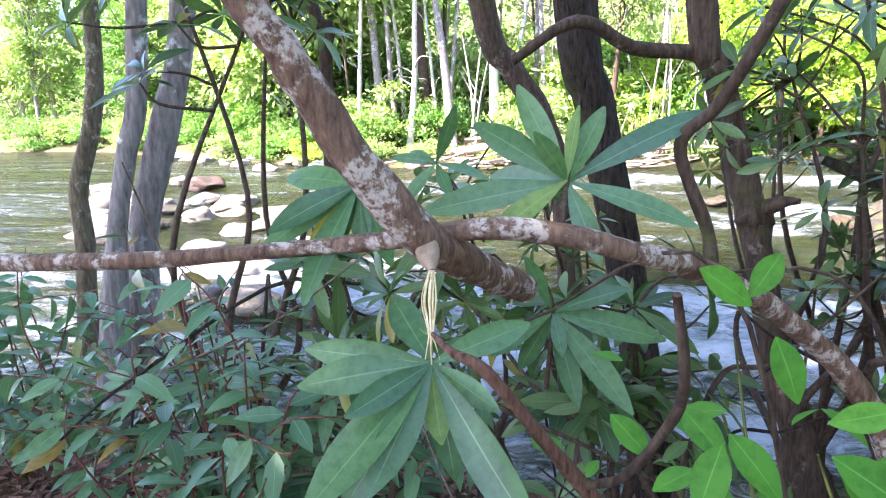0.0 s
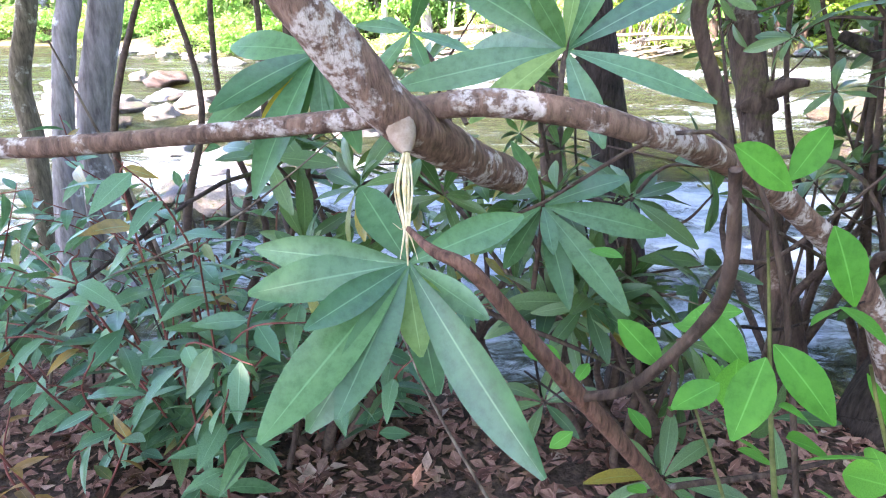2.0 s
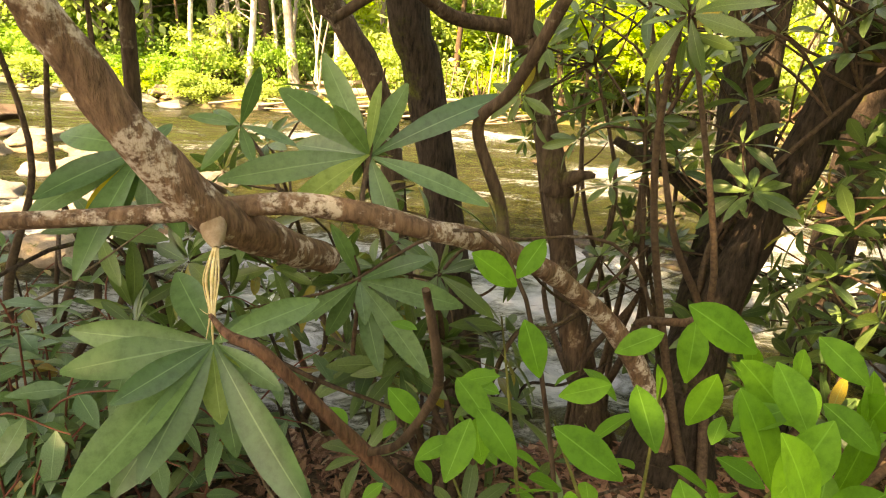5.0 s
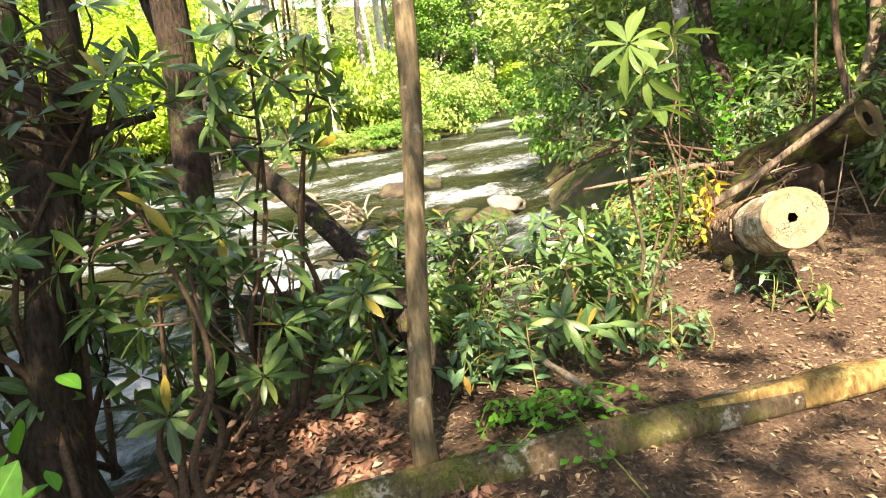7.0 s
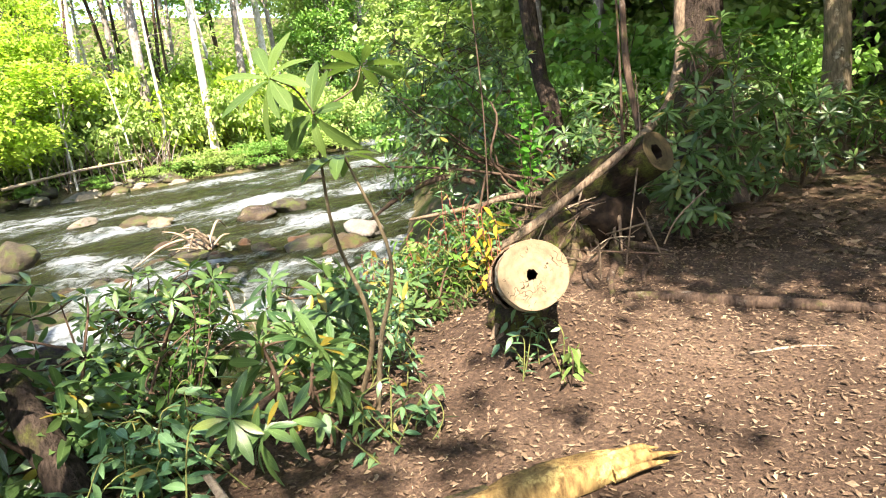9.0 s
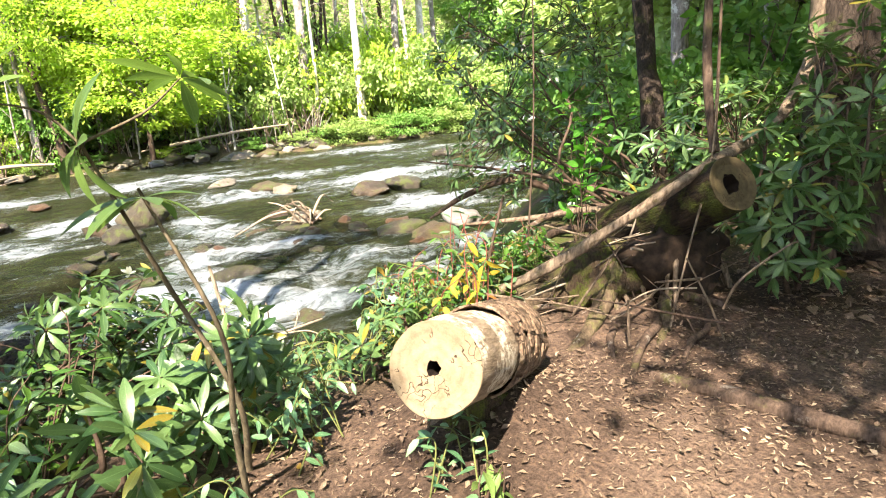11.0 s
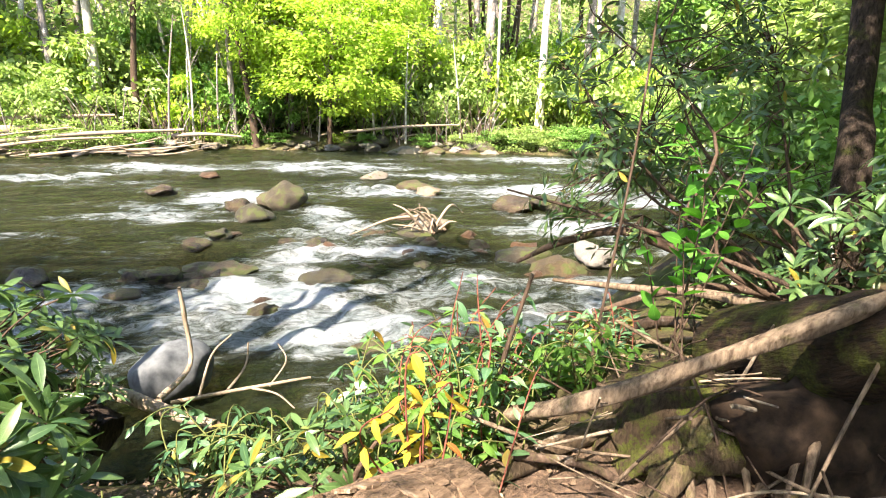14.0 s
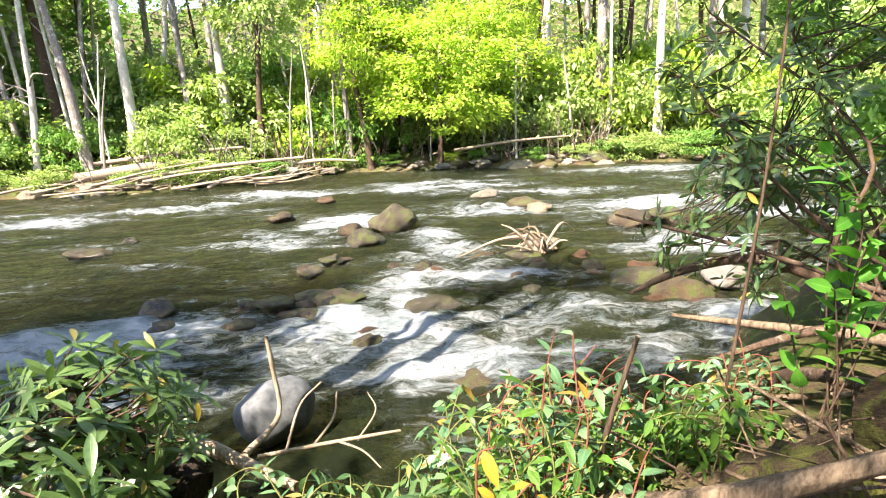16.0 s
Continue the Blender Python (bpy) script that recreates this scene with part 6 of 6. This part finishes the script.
hero_limb("twig", [(-0.2, 1.8, 1.2), (-0.3, 1.88, 1.33), (-0.38, 1.92, 1.41)], [0.007, 0.006, 0.003], TWIG, "", 6, 0.1, 11)

# spicebush in front of the forked trunk
spice = thing("spicebush", "young spicebush with broad soft bright green leaves", "shrub", (0.75, 1.25, 0.0))
SO = np.array((0.75, 1.25, 0.0))
g = np.random.default_rng(77)
SPOTS = [(0.45, 1.35, 1.26), (0.38, 1.29, 1.25), (0.45, 1.1, 1.18), (0.53, 1.03, 1.15), (0.34, 0.97, 1.06), (0.40, 0.99, 1.08), (0.53, 0.94, 1.1), (0.65, 1.09, 1.08), (0.74, 0.78, 1.2), (0.75, 1.22, 1.15), (0.92, 1.17, 1.16), (0.85, 0.72, 1.18), (0.64, 0.80, 1.1),
         (0.94, 0.9, 1.12), (0.67, 1.28, 1.13), (0.72, 1.05, 1.14), (0.99, 0.78, 1.12), (1.14, 0.89, 1.1), (0.30, 1.07, 0.99), (0.23, 1.19, 0.99), (0.36, 1.28, 0.97)]
for k, side in enumerate(((0.5, 1.1, 1.05), (0.4, 1.3, 1.15), (0.85, 0.95, 1.05), (0.95, 1.1, 1.1), (0.7, 1.2, 1.1), (0.65, 0.9, 1.0), (0.3, 1.15, 0.95), (1.05, 0.85, 1.05))):
    tip = np.array(side) - SO
    tube("stem", [(0.02 * k - 0.08, 0, -0.05), tuple(tip * 0.5 + g.normal(0, 0.04, 3)), tuple(tip)], [0.008, 0.006, 0.002], GREENSTEM, spice, sides=6, steps=7)
for n, spot in enumerate(SPOTS):
    way = unit(np.array([g.normal(0, 0.7), -0.4 + g.normal(0, 0.4), -0.5 + g.normal(0, 0.35)]))
    size = g.uniform(0.08, 0.13)
    shape = blade(9, 0.5, 0.47, 0.08, g.uniform(0.03, 0.2), 0.8)
    v, f = leaf_arrays([np.array(spot) - SO - way * size * 0.5], [way], [size], [shape], [(0.1, -0.7, 0.7)], 500 + n, 0.25)
    part("leaf", leaf_mesh("leaf", v, f, SPICE, [shape]), spice)
low_ = np.column_stack([g.uniform(0.1, 1.35, 120), g.uniform(0.85, 1.75, 120), g.uniform(0.35, 1.02, 120)]) - SO
way = g.normal(0, 0.7, (120, 3)) * (1, 1, 0.4) + np.array([0, -0.3, -0.25])
single_leaves(spice, low_, way, g.uniform(0.06, 0.12, 120), BROAD, SPICE, seed=9)

# a second tier of broad soft leaves at the spicebush's top
for n in range(26):
    spot = np.array([g.uniform(0.72, 1.22), 0, 0])
    spot[1] = 1.55 - 0.68 * spot[0] + g.normal(0, 0.10)
    spot[2] = 1.17 + g.normal(0, 0.05)
    way = unit(np.array([g.normal(0, 0.55), -0.35 + g.normal(0, 0.3), -0.7 + g.normal(0, 0.3)]))
    size = g.uniform(0.085, 0.15)
    shape = blade(9, 0.5, 0.47, 0.08, g.uniform(0.03, 0.2), 0.8)
    v, f = leaf_arrays([spot - SO - way * size * 0.5], [way], [size], [shape], [(0.1, -0.7, 0.7)], 600 + n, 0.3)
    part("leaf", leaf_mesh("leaf", v, f, SPICE, [shape]), spice)

rhododendron("rhododendron boughs with dark leaves beside the knobbly trunk", (1.0, 3.1, -0.1), tips_in(101, (0.85, 3.1, 1.6), (0.5, 0.35, 0.5), 20, 0.8), 101, 0.15, 8, single=150)
rhododendron("rhododendron leaning from the forked trunk over the path's edge", (1.3, 2.35, 0.0), tips_in(102, (1.0, 2.2, 1.95), (0.45, 0.4, 0.35), 7, 1.6), 102, 0.16, 7, single=120)
rhododendron("broad rhododendron in front of the forked trunk", (1.7, 2.2, 0.0), tips_in(103, (1.75, 2.3, 1.15), (0.35, 0.3, 0.45), 22, 0.3), 103, 0.15, 8, single=200)
laurel("dog-hobble shrub with arching red stems and drooping dark leaves", (-1.15, 1.85, 0.0), tips_in(3, (-1.15, 1.65, 0.55), (0.9, 0.42, 0.6), 37, 0.1), 3, 0.145, 0.055, single=300)
laurel("dog-hobble shrub with leathery leaves low over the leaf litter", (-0.75, 2.2, 0.0), tips_in(4, (-0.7, 2.1, 0.55), (0.6, 0.45, 0.5), 25, 0.1), 4, 0.14, 0.055, single=200)
laurel("dog-hobble shrub hanging over the stream bank", (-1.9, 2.6, -0.1), tips_in(5, (-1.9, 2.5, 0.55), (0.9, 0.6, 0.6), 22, 0.0), 5, 0.12, 0.045)
laurel("dog-hobble shrub with orange young leaves by the path", (-1.35, 1.45, 0.0), tips_in(55, (-1.3, 1.4, 0.25), (0.3, 0.2, 0.2), 6, 0.1), 55, 0.10, 0.07, BRONZE)
rhododendron("rhododendron sprig with a few leaves above the litter", (0.35, 2.1, 0.0), tips_in(6, (0.3, 2.1, 0.4), (0.55, 0.4, 0.35), 14, 0.15), 6, 0.19, 7, single=100)
rhododendron("rhododendron thicket behind the forked trunk", (1.5, 3.2, -0.1), tips_in(7, (1.6, 3.0, 1.2), (0.8, 0.7, 1.0), 58, 0.2), 7, 0.16, 9)
rhododendron("rhododendron thicket with long dark leaves by the path", (2.1, 2.6, 0.0), tips_in(8, (2.05, 2.55, 0.75), (0.6, 0.55, 0.65), 40, 0.12), 8, 0.17, 9, single=300)
rhododendron("rhododendron leaning out over the rapids", (1.1, 3.6, -0.4), tips_in(9, (0.9, 3.9, 1.6), (0.9, 0.6, 0.5), 22, 0.9), 9, 0.12, 6)
rhododendron("rhododendron branches hanging in from above", (1.3, 3.0, 0.0), tips_in(10, (1.35, 2.7, 2.0), (0.9, 0.6, 0.35), 36, 1.55), 10, 0.15, 8)
rhododendron("rhododendron reaching in over the branch from the bank", (-1.6, 2.2, 0.0), tips_in(56, (-1.45, 2.2, 1.95), (0.5, 0.5, 0.35), 18, 1.5), 56, 0.17, 8)
rhododendron("rhododendron sprays along the water behind the limb", (-0.4, 2.9, -0.2), tips_in(57, (-0.35, 2.8, 0.8), (0.6, 0.4, 0.7), 34, 0.0), 57, 0.15, 8)
rhododendron("rhododendron with leaves spread flat over the water's edge", (3.2, 3.4, -0.2), tips_in(11, (3.2, 3.1, 0.08), (0.9, 0.8, 0.34), 60, -0.3), 11, 0.15, 9)
rhododendron("low rhododendron beside the mossy log", (3.85, 1.8, 0.1), tips_in(12, (3.8, 1.8, 0.4), (0.4, 0.3, 0.25), 20, 0.2), 12, 0.17, 9, single=200)
rhododendron("low rhododendron on the bank above the boulder", (3.85, 3.5, 0.0), tips_in(13, (3.9, 3.55, 0.3), (0.6, 0.55, 0.42), 95, -0.05), 13, 0.135, 9, single=300)
rhododendron("rhododendron with pale green leaves by the bleached branch", (4.2, 2.5, 0.0), tips_in(14, (4.3, 2.35, 0.42), (0.4, 0.4, 0.34), 46, 0.1), 14, 0.145, 9, single=300)
rhododendron("slender young magnolia with whorls of big leaves on a bent stem", (4.38, 1.85, 0.1), [(3.75, 1.38, 1.74), (4.27, 1.51, 1.77), (4.1, 1.5, 1.42), (3.95, 1.45, 1.6)], 15, 0.21, 9, MAGNOLIA, TANBARK, 0.010, 70, 105, "", limbs=2, single=40)
laurel("drooping shrub with narrow leaves on the bank's edge", (5.6, 3.2, -0.1), tips_in(16, (6.0, 3.45, 0.05), (0.75, 0.55, 0.45), 34, -0.3), 16, 0.10, 0.05, None, GREENSTEM, single=300)
laurel("drooping shrub with yellow-green leaves by the sawn log", (5.9, 2.7, 0.1), tips_in(17, (6.0, 2.9, 0.45), (0.6, 0.5, 0.45), 30, 0.1), 17, 0.09, 0.045, SHADE, GREENSTEM)
laurel("drooping shrub between the log and the water", (4.9, 2.9, 0.0), tips_in(18, (4.85, 3.1, 0.0), (0.6, 0.5, 0.2), 12, -0.15), 18, 0.10, 0.045, None, GREENSTEM)
laurel("yellowed sprig growing beside the sawn log's far end", (5.75, 2.15, 0.2), tips_in(19, (5.72, 2.2, 0.62), (0.12, 0.12, 0.3), 6, 0.35), 19, 0.10, 0.05, YELLOW, REDSTEM, 0.9, "", 0.2, 0.03, single=60)
rhododendron("rhododendron with broad leaves hiding the root mass", (8.3, 1.9, 0.0), tips_in(20, (8.1, 1.75, 0.75), (0.5, 0.45, 0.62), 75, 0.2), 20, 0.16, 9, single=300)
rhododendron("rhododendron beside the bend of the path", (10.0, 1.9, 0.0), tips_in(21, (9.9, 1.9, 0.8), (0.9, 0.6, 0.75), 80, 0.2), 21, 0.16, 9)
rhododendron("rhododendron under the dark straight tree", (9.3, 3.2, 0.1), tips_in(58, (9.0, 3.3, 0.9), (0.8, 0.6, 0.7), 60, 0.2), 58, 0.15, 8)
laurel("sapling with light green leaves over the hollow log", (7.2, 2.9, 0.4), tips_in(22, (7.3, 3.1, 1.25), (0.7, 0.5, 0.4), 8, 0.8), 22, 0.11, 0.06, SPICE, TWIG, 0.2, "", 0.4, 0.1, BROAD, single=150)
rhododendron("spreading rhododendron reaching over the stream, with many crooked twigs", (9.2, 3.9, 0.1), tips_in(23, (8.4, 5.1, 1.75), (1.1, 1.3, 1.0), 150, 0.6) + tips_in(24, (8.0, 5.0, 0.8), (0.8, 0.8, 0.5), 50, 0.1), 23, 0.135, 8, None, TWIG, 0.013, limbs=12)
rhododendron("rhododendron bank between the bent trunk and the water", (2.9, 2.7, 0.0), tips_in(59, (2.9, 2.6, 0.2), (0.45, 0.5, 0.24), 24, 0.02), 59, 0.16, 9)
laurel("low leafy cover by the mossy log", (4.6, 2.1, 0.1), tips_in(60, (4.6, 2.1, 0.3), (0.45, 0.35, 0.22), 20, 0.12), 60, 0.085, 0.045, LAUREL, GREENSTEM)
for n, (x, y, z, rx, ry, rz, k) in enumerate(((10.6, 3.4, 0.9, 0.9, 0.8, 0.9, 60), (11.6, 4.8, 0.9, 1.0, 1.0, 0.9, 50), (10.4, 5.6, 0.6, 0.8, 0.8, 0.7, 45), (12.3, 2.9, 0.8, 0.9, 0.5, 0.8, 45), (9.0, 4.6, 0.3, 0.6, 0.7, 0.5, 40))):
    rhododendron("dense dark rhododendron thicket on the wooded bank", (x, y, ground_at(x, y)), tips_in(80 + n, (x, y, z), (rx, ry, rz), k, 0.1), 80 + n, 0.17, 9)
rhododendron("rhododendron boughs hanging beside the slim trunk", (2.3, 2.7, 0.0), tips_in(121, (2.45, 2.5, 1.72), (0.4, 0.4, 0.4), 24, 1.2), 121, 0.16, 8, single=110)
rhododendron("rhododendron bushes crowding the path's edge", (11.2, 1.7, 0.0), tips_in(122, (11.1, 1.6, 0.7), (0.8, 0.5, 0.6), 60, 0.1), 122, 0.17, 9)
rhododendron("rhododendron under the pale sunlit trunk", (12.4, 1.5, 0.0), tips_in(123, (12.4, 1.4, 0.6), (0.7, 0.5, 0.55), 45, 0.1), 123, 0.17, 9)
rhododendron("tall rhododendron growing round the massive trunk", (8.9, 1.9, 0.0), tips_in(124, (8.9, 1.8, 1.5), (0.6, 0.5, 0.6), 50, 0.6), 124, 0.15, 8)
laurel("dog-hobble shrub spilling over the bank above the water", (-2.5, 2.0, 0.0), tips_in(85, (-2.4, 1.9, 0.6), (0.7, 0.5, 0.6), 26, 0.05), 85, 0.125, 0.045)
rhododendron("rhododendron sprig spreading behind the torn stem", (0.15, 2.3, 0.0), tips_in(86, (0.1, 2.25, 0.75), (0.5, 0.3, 0.4), 18, 0.2), 86, 0.20, 8, single=140)
rhododendron("rhododendron sprig behind the level branch", (-0.7, 1.9, 0.0), tips_in(87, (-0.6, 1.95, 0.95), (0.45, 0.3, 0.25), 14, 0.4), 87, 0.18, 8, single=120)
laurel("low leafy growth along the path's edge", (4.15, 1.45, 0.05), tips_in(88, (4.1, 1.5, 0.22), (0.4, 0.25, 0.18), 12, 0.08), 88, 0.10, 0.05, None, GREENSTEM, single=100)
laurel("low leafy growth between the slim trunk and the stick", (3.2, 2.0, 0.1), tips_in(89, (3.2, 2.05, 0.3), (0.5, 0.3, 0.25), 24, 0.1), 89, 0.11, 0.045, None, GREENSTEM, single=150)
rhododendron("rhododendron with long dark leaves beside the slim trunk", (2.9, 2.3, 0.0), tips_in(90, (2.8, 2.3, 0.5), (0.4, 0.35, 0.35), 20, 0.15), 90, 0.17, 9, single=200)


def blossom(x, y, z, seed):
    t = thing("blossom", "small white rhododendron blossom among green leaves", "flower", (x, y, z), "white blossoms")
    q = np.random.default_rng(seed)
    w = whorl_ways(q, (0, -0.3, 1), 9, 20, 70)
    single_leaves(t, w * 0.004, w, q.uniform(0.03, 0.05, 9), BROAD, PETALS, seed=seed)


PETALS = leaf_material("blossom_petal", (0.6, 0.58, 0.5), (0.78, 0.76, 0.68), 0.3, 0.6, 0.2)
for n, spot in enumerate(((4.40, 2.20, 0.78), (4.58, 2.45, 0.62), (5.62, 3.05, 0.28), (4.05, 2.62, 0.92))):
    blossom(*spot, 900 + n)
laurel("fern-like sprigs in the dark hollow under the sawn log", (5.02, 1.22, 0.05), tips_in(91, (5.02, 1.45, 0.25), (0.25, 0.2, 0.16), 8, 0.06), 91, 0.085, 0.05, None, GREENSTEM, single=60)
laurel("dry pale sprig hanging under the sawn log's end", (5.08, 1.12, 0.05), tips_in(92, (5.06, 1.1, 0.35), (0.06, 0.06, 0.14), 4, 0.2), 92, 0.11, 0.06, PALE, TWIG, 1.2, "", 0.5, 0.02, single=20)
laurel("tufts of low herbs at the foot of the slim trunk", (2.95, 1.45, 0.05), tips_in(93, (3.0, 1.45, 0.12), (0.5, 0.2, 0.1), 18, 0.05), 93, 0.055, 0.03, SPICE, GREENSTEM, 0.1, "", 0.3, 0.3, BROAD)

laurel("tall drooping laurel with reddish stems by the old root", (6.1, 2.75, 0.0), tips_in(131, (6.15, 2.9, 0.55), (0.4, 0.3, 0.4), 13, 0.2), 131, 0.10, 0.045, None, REDSTEM, single=150)
laurel("yellow-green young laurel shoots on the bank", (5.9, 3.0, 0.0), tips_in(132, (6.05, 3.1, 0.4), (0.4, 0.3, 0.35), 10, 0.2), 132, 0.085, 0.05, PALE, REDSTEM, single=100)
laurel("low laurel sprawling over the soil by the old root", (6.7, 2.95, 0.15), tips_in(133, (6.7, 2.95, 0.4), (0.5, 0.3, 0.25), 26, 0.2), 133, 0.09, 0.04, SHADE, GREENSTEM)
rhododendron("thin open rhododendron with small leaves over the water", (3.2, 2.7, 0.0), tips_in(141, (3.25, 2.75, 0.6), (0.7, 0.5, 0.45), 26, 0.1), 141, 0.12, 6, single=120)
rhododendron("open young rhododendron on the water's edge", (3.7, 2.9, 0.0), tips_in(142, (3.75, 2.75, 0.5), (0.4, 0.4, 0.4), 18, 0.1), 142, 0.12, 6, single=100)
laurel("thin arching laurel before the rapids", (3.6, 2.4, 0.0), tips_in(143, (3.6, 2.5, 0.55), (0.6, 0.4, 0.45), 16, 0.15), 143, 0.09, 0.06, SHADE, TWIG, single=120)
laurel("dark low laurel along the bank's lip", (5.3, 3.0, -0.1), tips_in(144, (5.3, 3.05, 0.0), (0.7, 0.35, 0.2), 26, -0.1), 144, 0.09, 0.04, RHODO, GREENSTEM)
rhododendron("low rhododendron on the soil below the sawn log", (5.5, 2.6, 0.0), tips_in(145, (5.45, 2.6, 0.2), (0.45, 0.25, 0.18), 22, 0.05), 145, 0.12, 8, single=100)
laurel("leafy low laurel on the bank beyond the hollow log", (6.6, 3.3, -0.1), tips_in(111, (6.5, 3.4, 0.15), (0.5, 0.4, 0.3), 34, -0.15), 111, 0.09, 0.04)
laurel("leafy low laurel above the tangled dead branches", (7.2, 3.7, -0.1), tips_in(112, (7.15, 3.75, 0.15), (0.5, 0.45, 0.35), 36, -0.15), 112, 0.09, 0.04)
laurel("thin laurel shoots at the water's edge by the rapids", (6.3, 4.1, -0.3), tips_in(113, (6.3, 4.1, -0.1), (0.5, 0.4, 0.3), 26, -0.4), 113, 0.08, 0.04)
# twigs tangled over the mossy slope under the hollow log
q = np.random.default_rng(303)
for n in range(46):
    a = np.array([q.uniform(6.35, 7.55), q.uniform(1.75, 2.75), 0])
    rise = 0.12 + 0.42 * math.exp(-((a[0] - 7.1) / 0.5) ** 2 - ((a[1] - 2.35) / 0.45) ** 2)
    a[2] = rise + q.uniform(-0.02, 0.12)
    w = np.array([q.normal(0, 1), q.normal(0, 0.7), q.normal(0.1, 0.45)])
    w = w / np.linalg.norm(w) * q.uniform(0.18, 0.55)
    rad = q.uniform(0.003, 0.010)
    log_thing("twig", "thin brown twig tangled over the mossy slope", "twig", [tuple(a - w), tuple(a + q.normal(0, 0.035, 3)), tuple(a + w)], [rad, rad * 0.85, rad * 0.5], (ROOTBARK, BROWNBARK, DEADWOOD)[n % 3], 6, 0.15, n % 7, "twigs under the hollow log")


# bare crooked twigs through the shrubs by the start
q = np.random.default_rng(515)
for n in range(34):
    a = np.array([q.uniform(-2.2, 1.0), q.uniform(1.7, 3.0), q.uniform(0.15, 1.0)])
    w = np.array([q.normal(0, 1), q.normal(0, 0.4), q.normal(0.25, 0.5)])
    w = w / np.linalg.norm(w) * q.uniform(0.25, 0.6)
    rad = q.uniform(0.003, 0.011)
    foot = np.array([a[0] - w[0] * 1.6, a[1] - w[1], ground_at(a[0] - w[0] * 1.6, a[1] - w[1])])
    log_thing("twig", "bare brown twig rising through the shrubs", "twig", [tuple(foot), tuple(a - w), tuple(a + q.normal(0, 0.05, 3)), tuple(a + w)], [rad * 1.3, rad, rad * 0.8, rad * 0.4], (BROWNBARK, ROOTBARK, DARKBARK)[n % 3], 6, 0.15, n % 7, "bare twigs among the shrubs")


# ---- leaf litter ----
g = np.random.default_rng(91)


def litter(name, label, count, xr, yr, size, material, shapes, seed):
    q = np.random.default_rng(seed)
    x, y = q.uniform(*xr, count), q.uniform(*yr, count)
    keep = y < bank(x, NEAR_EDGE) - 0.5
    x, y = x[keep], y[keep]
    n = len(x)
    at = np.stack([x, y, height(x, y) + q.uniform(0.004, 0.02, n)], 1)
    way = np.stack([q.normal(size=n), q.normal(size=n), q.normal(0, 0.16, n)], 1)
    ob = leaves(name, at, way, size * q.uniform(0.5, 1.4, n), shapes, material, seed=seed, twist=0.28)
    return tagged(ob, label, "leaf litter", kind="stuff")


FLAT = [blade(3, w, 0.5, f, d, 0.8) for w, f, d in ((0.5, 0.3, 0.05), (0.4, -0.2, -0.12), (0.6, 0.15, 0.2))]
CHIP = [(np.array(((0, -0.1, 0), (1, -0.06, 0.03), (0.95, 0.09, 0.02), (0.03, 0.12, 0)), float), np.array(((0, 1, 2, 3),))), (np.array(((0, -0.06, 0), (1, -0.12, 0.0), (0.9, 0.05, 0.06), (0.05, 0.07, 0)), float), np.array(((0, 1, 2, 3),)))]
PALEBITS = leaf_material("pale_wood_chips", (0.12, 0.085, 0.06), (0.30, 0.225, 0.155), 0.0, 0.85, 0.1)
litter("fallen_leaves", "dry brown leaves strewn over the soil", 15000, (2.0, 10.0), (-1.2, 3.2), 0.034, DEAD, FLAT, 1)
litter("fallen_leaves", "dry reddish leaves under the rhododendron", 17000, (-2.8, 2.6), (0.5, 3.4), 0.06, REDDEAD, FLAT, 2)
litter("wood_chips", "pale wood chips and bark scraps on the path", 9000, (2.6, 9.0), (-1.2, 2.0), 0.024, PALEBITS, CHIP, 3)
litter("fallen_leaves", "dry leaves along the farther path", 5000, (8.0, 20.0), (-3.0, 2.6), 0.10, DEAD, FLAT, 4)
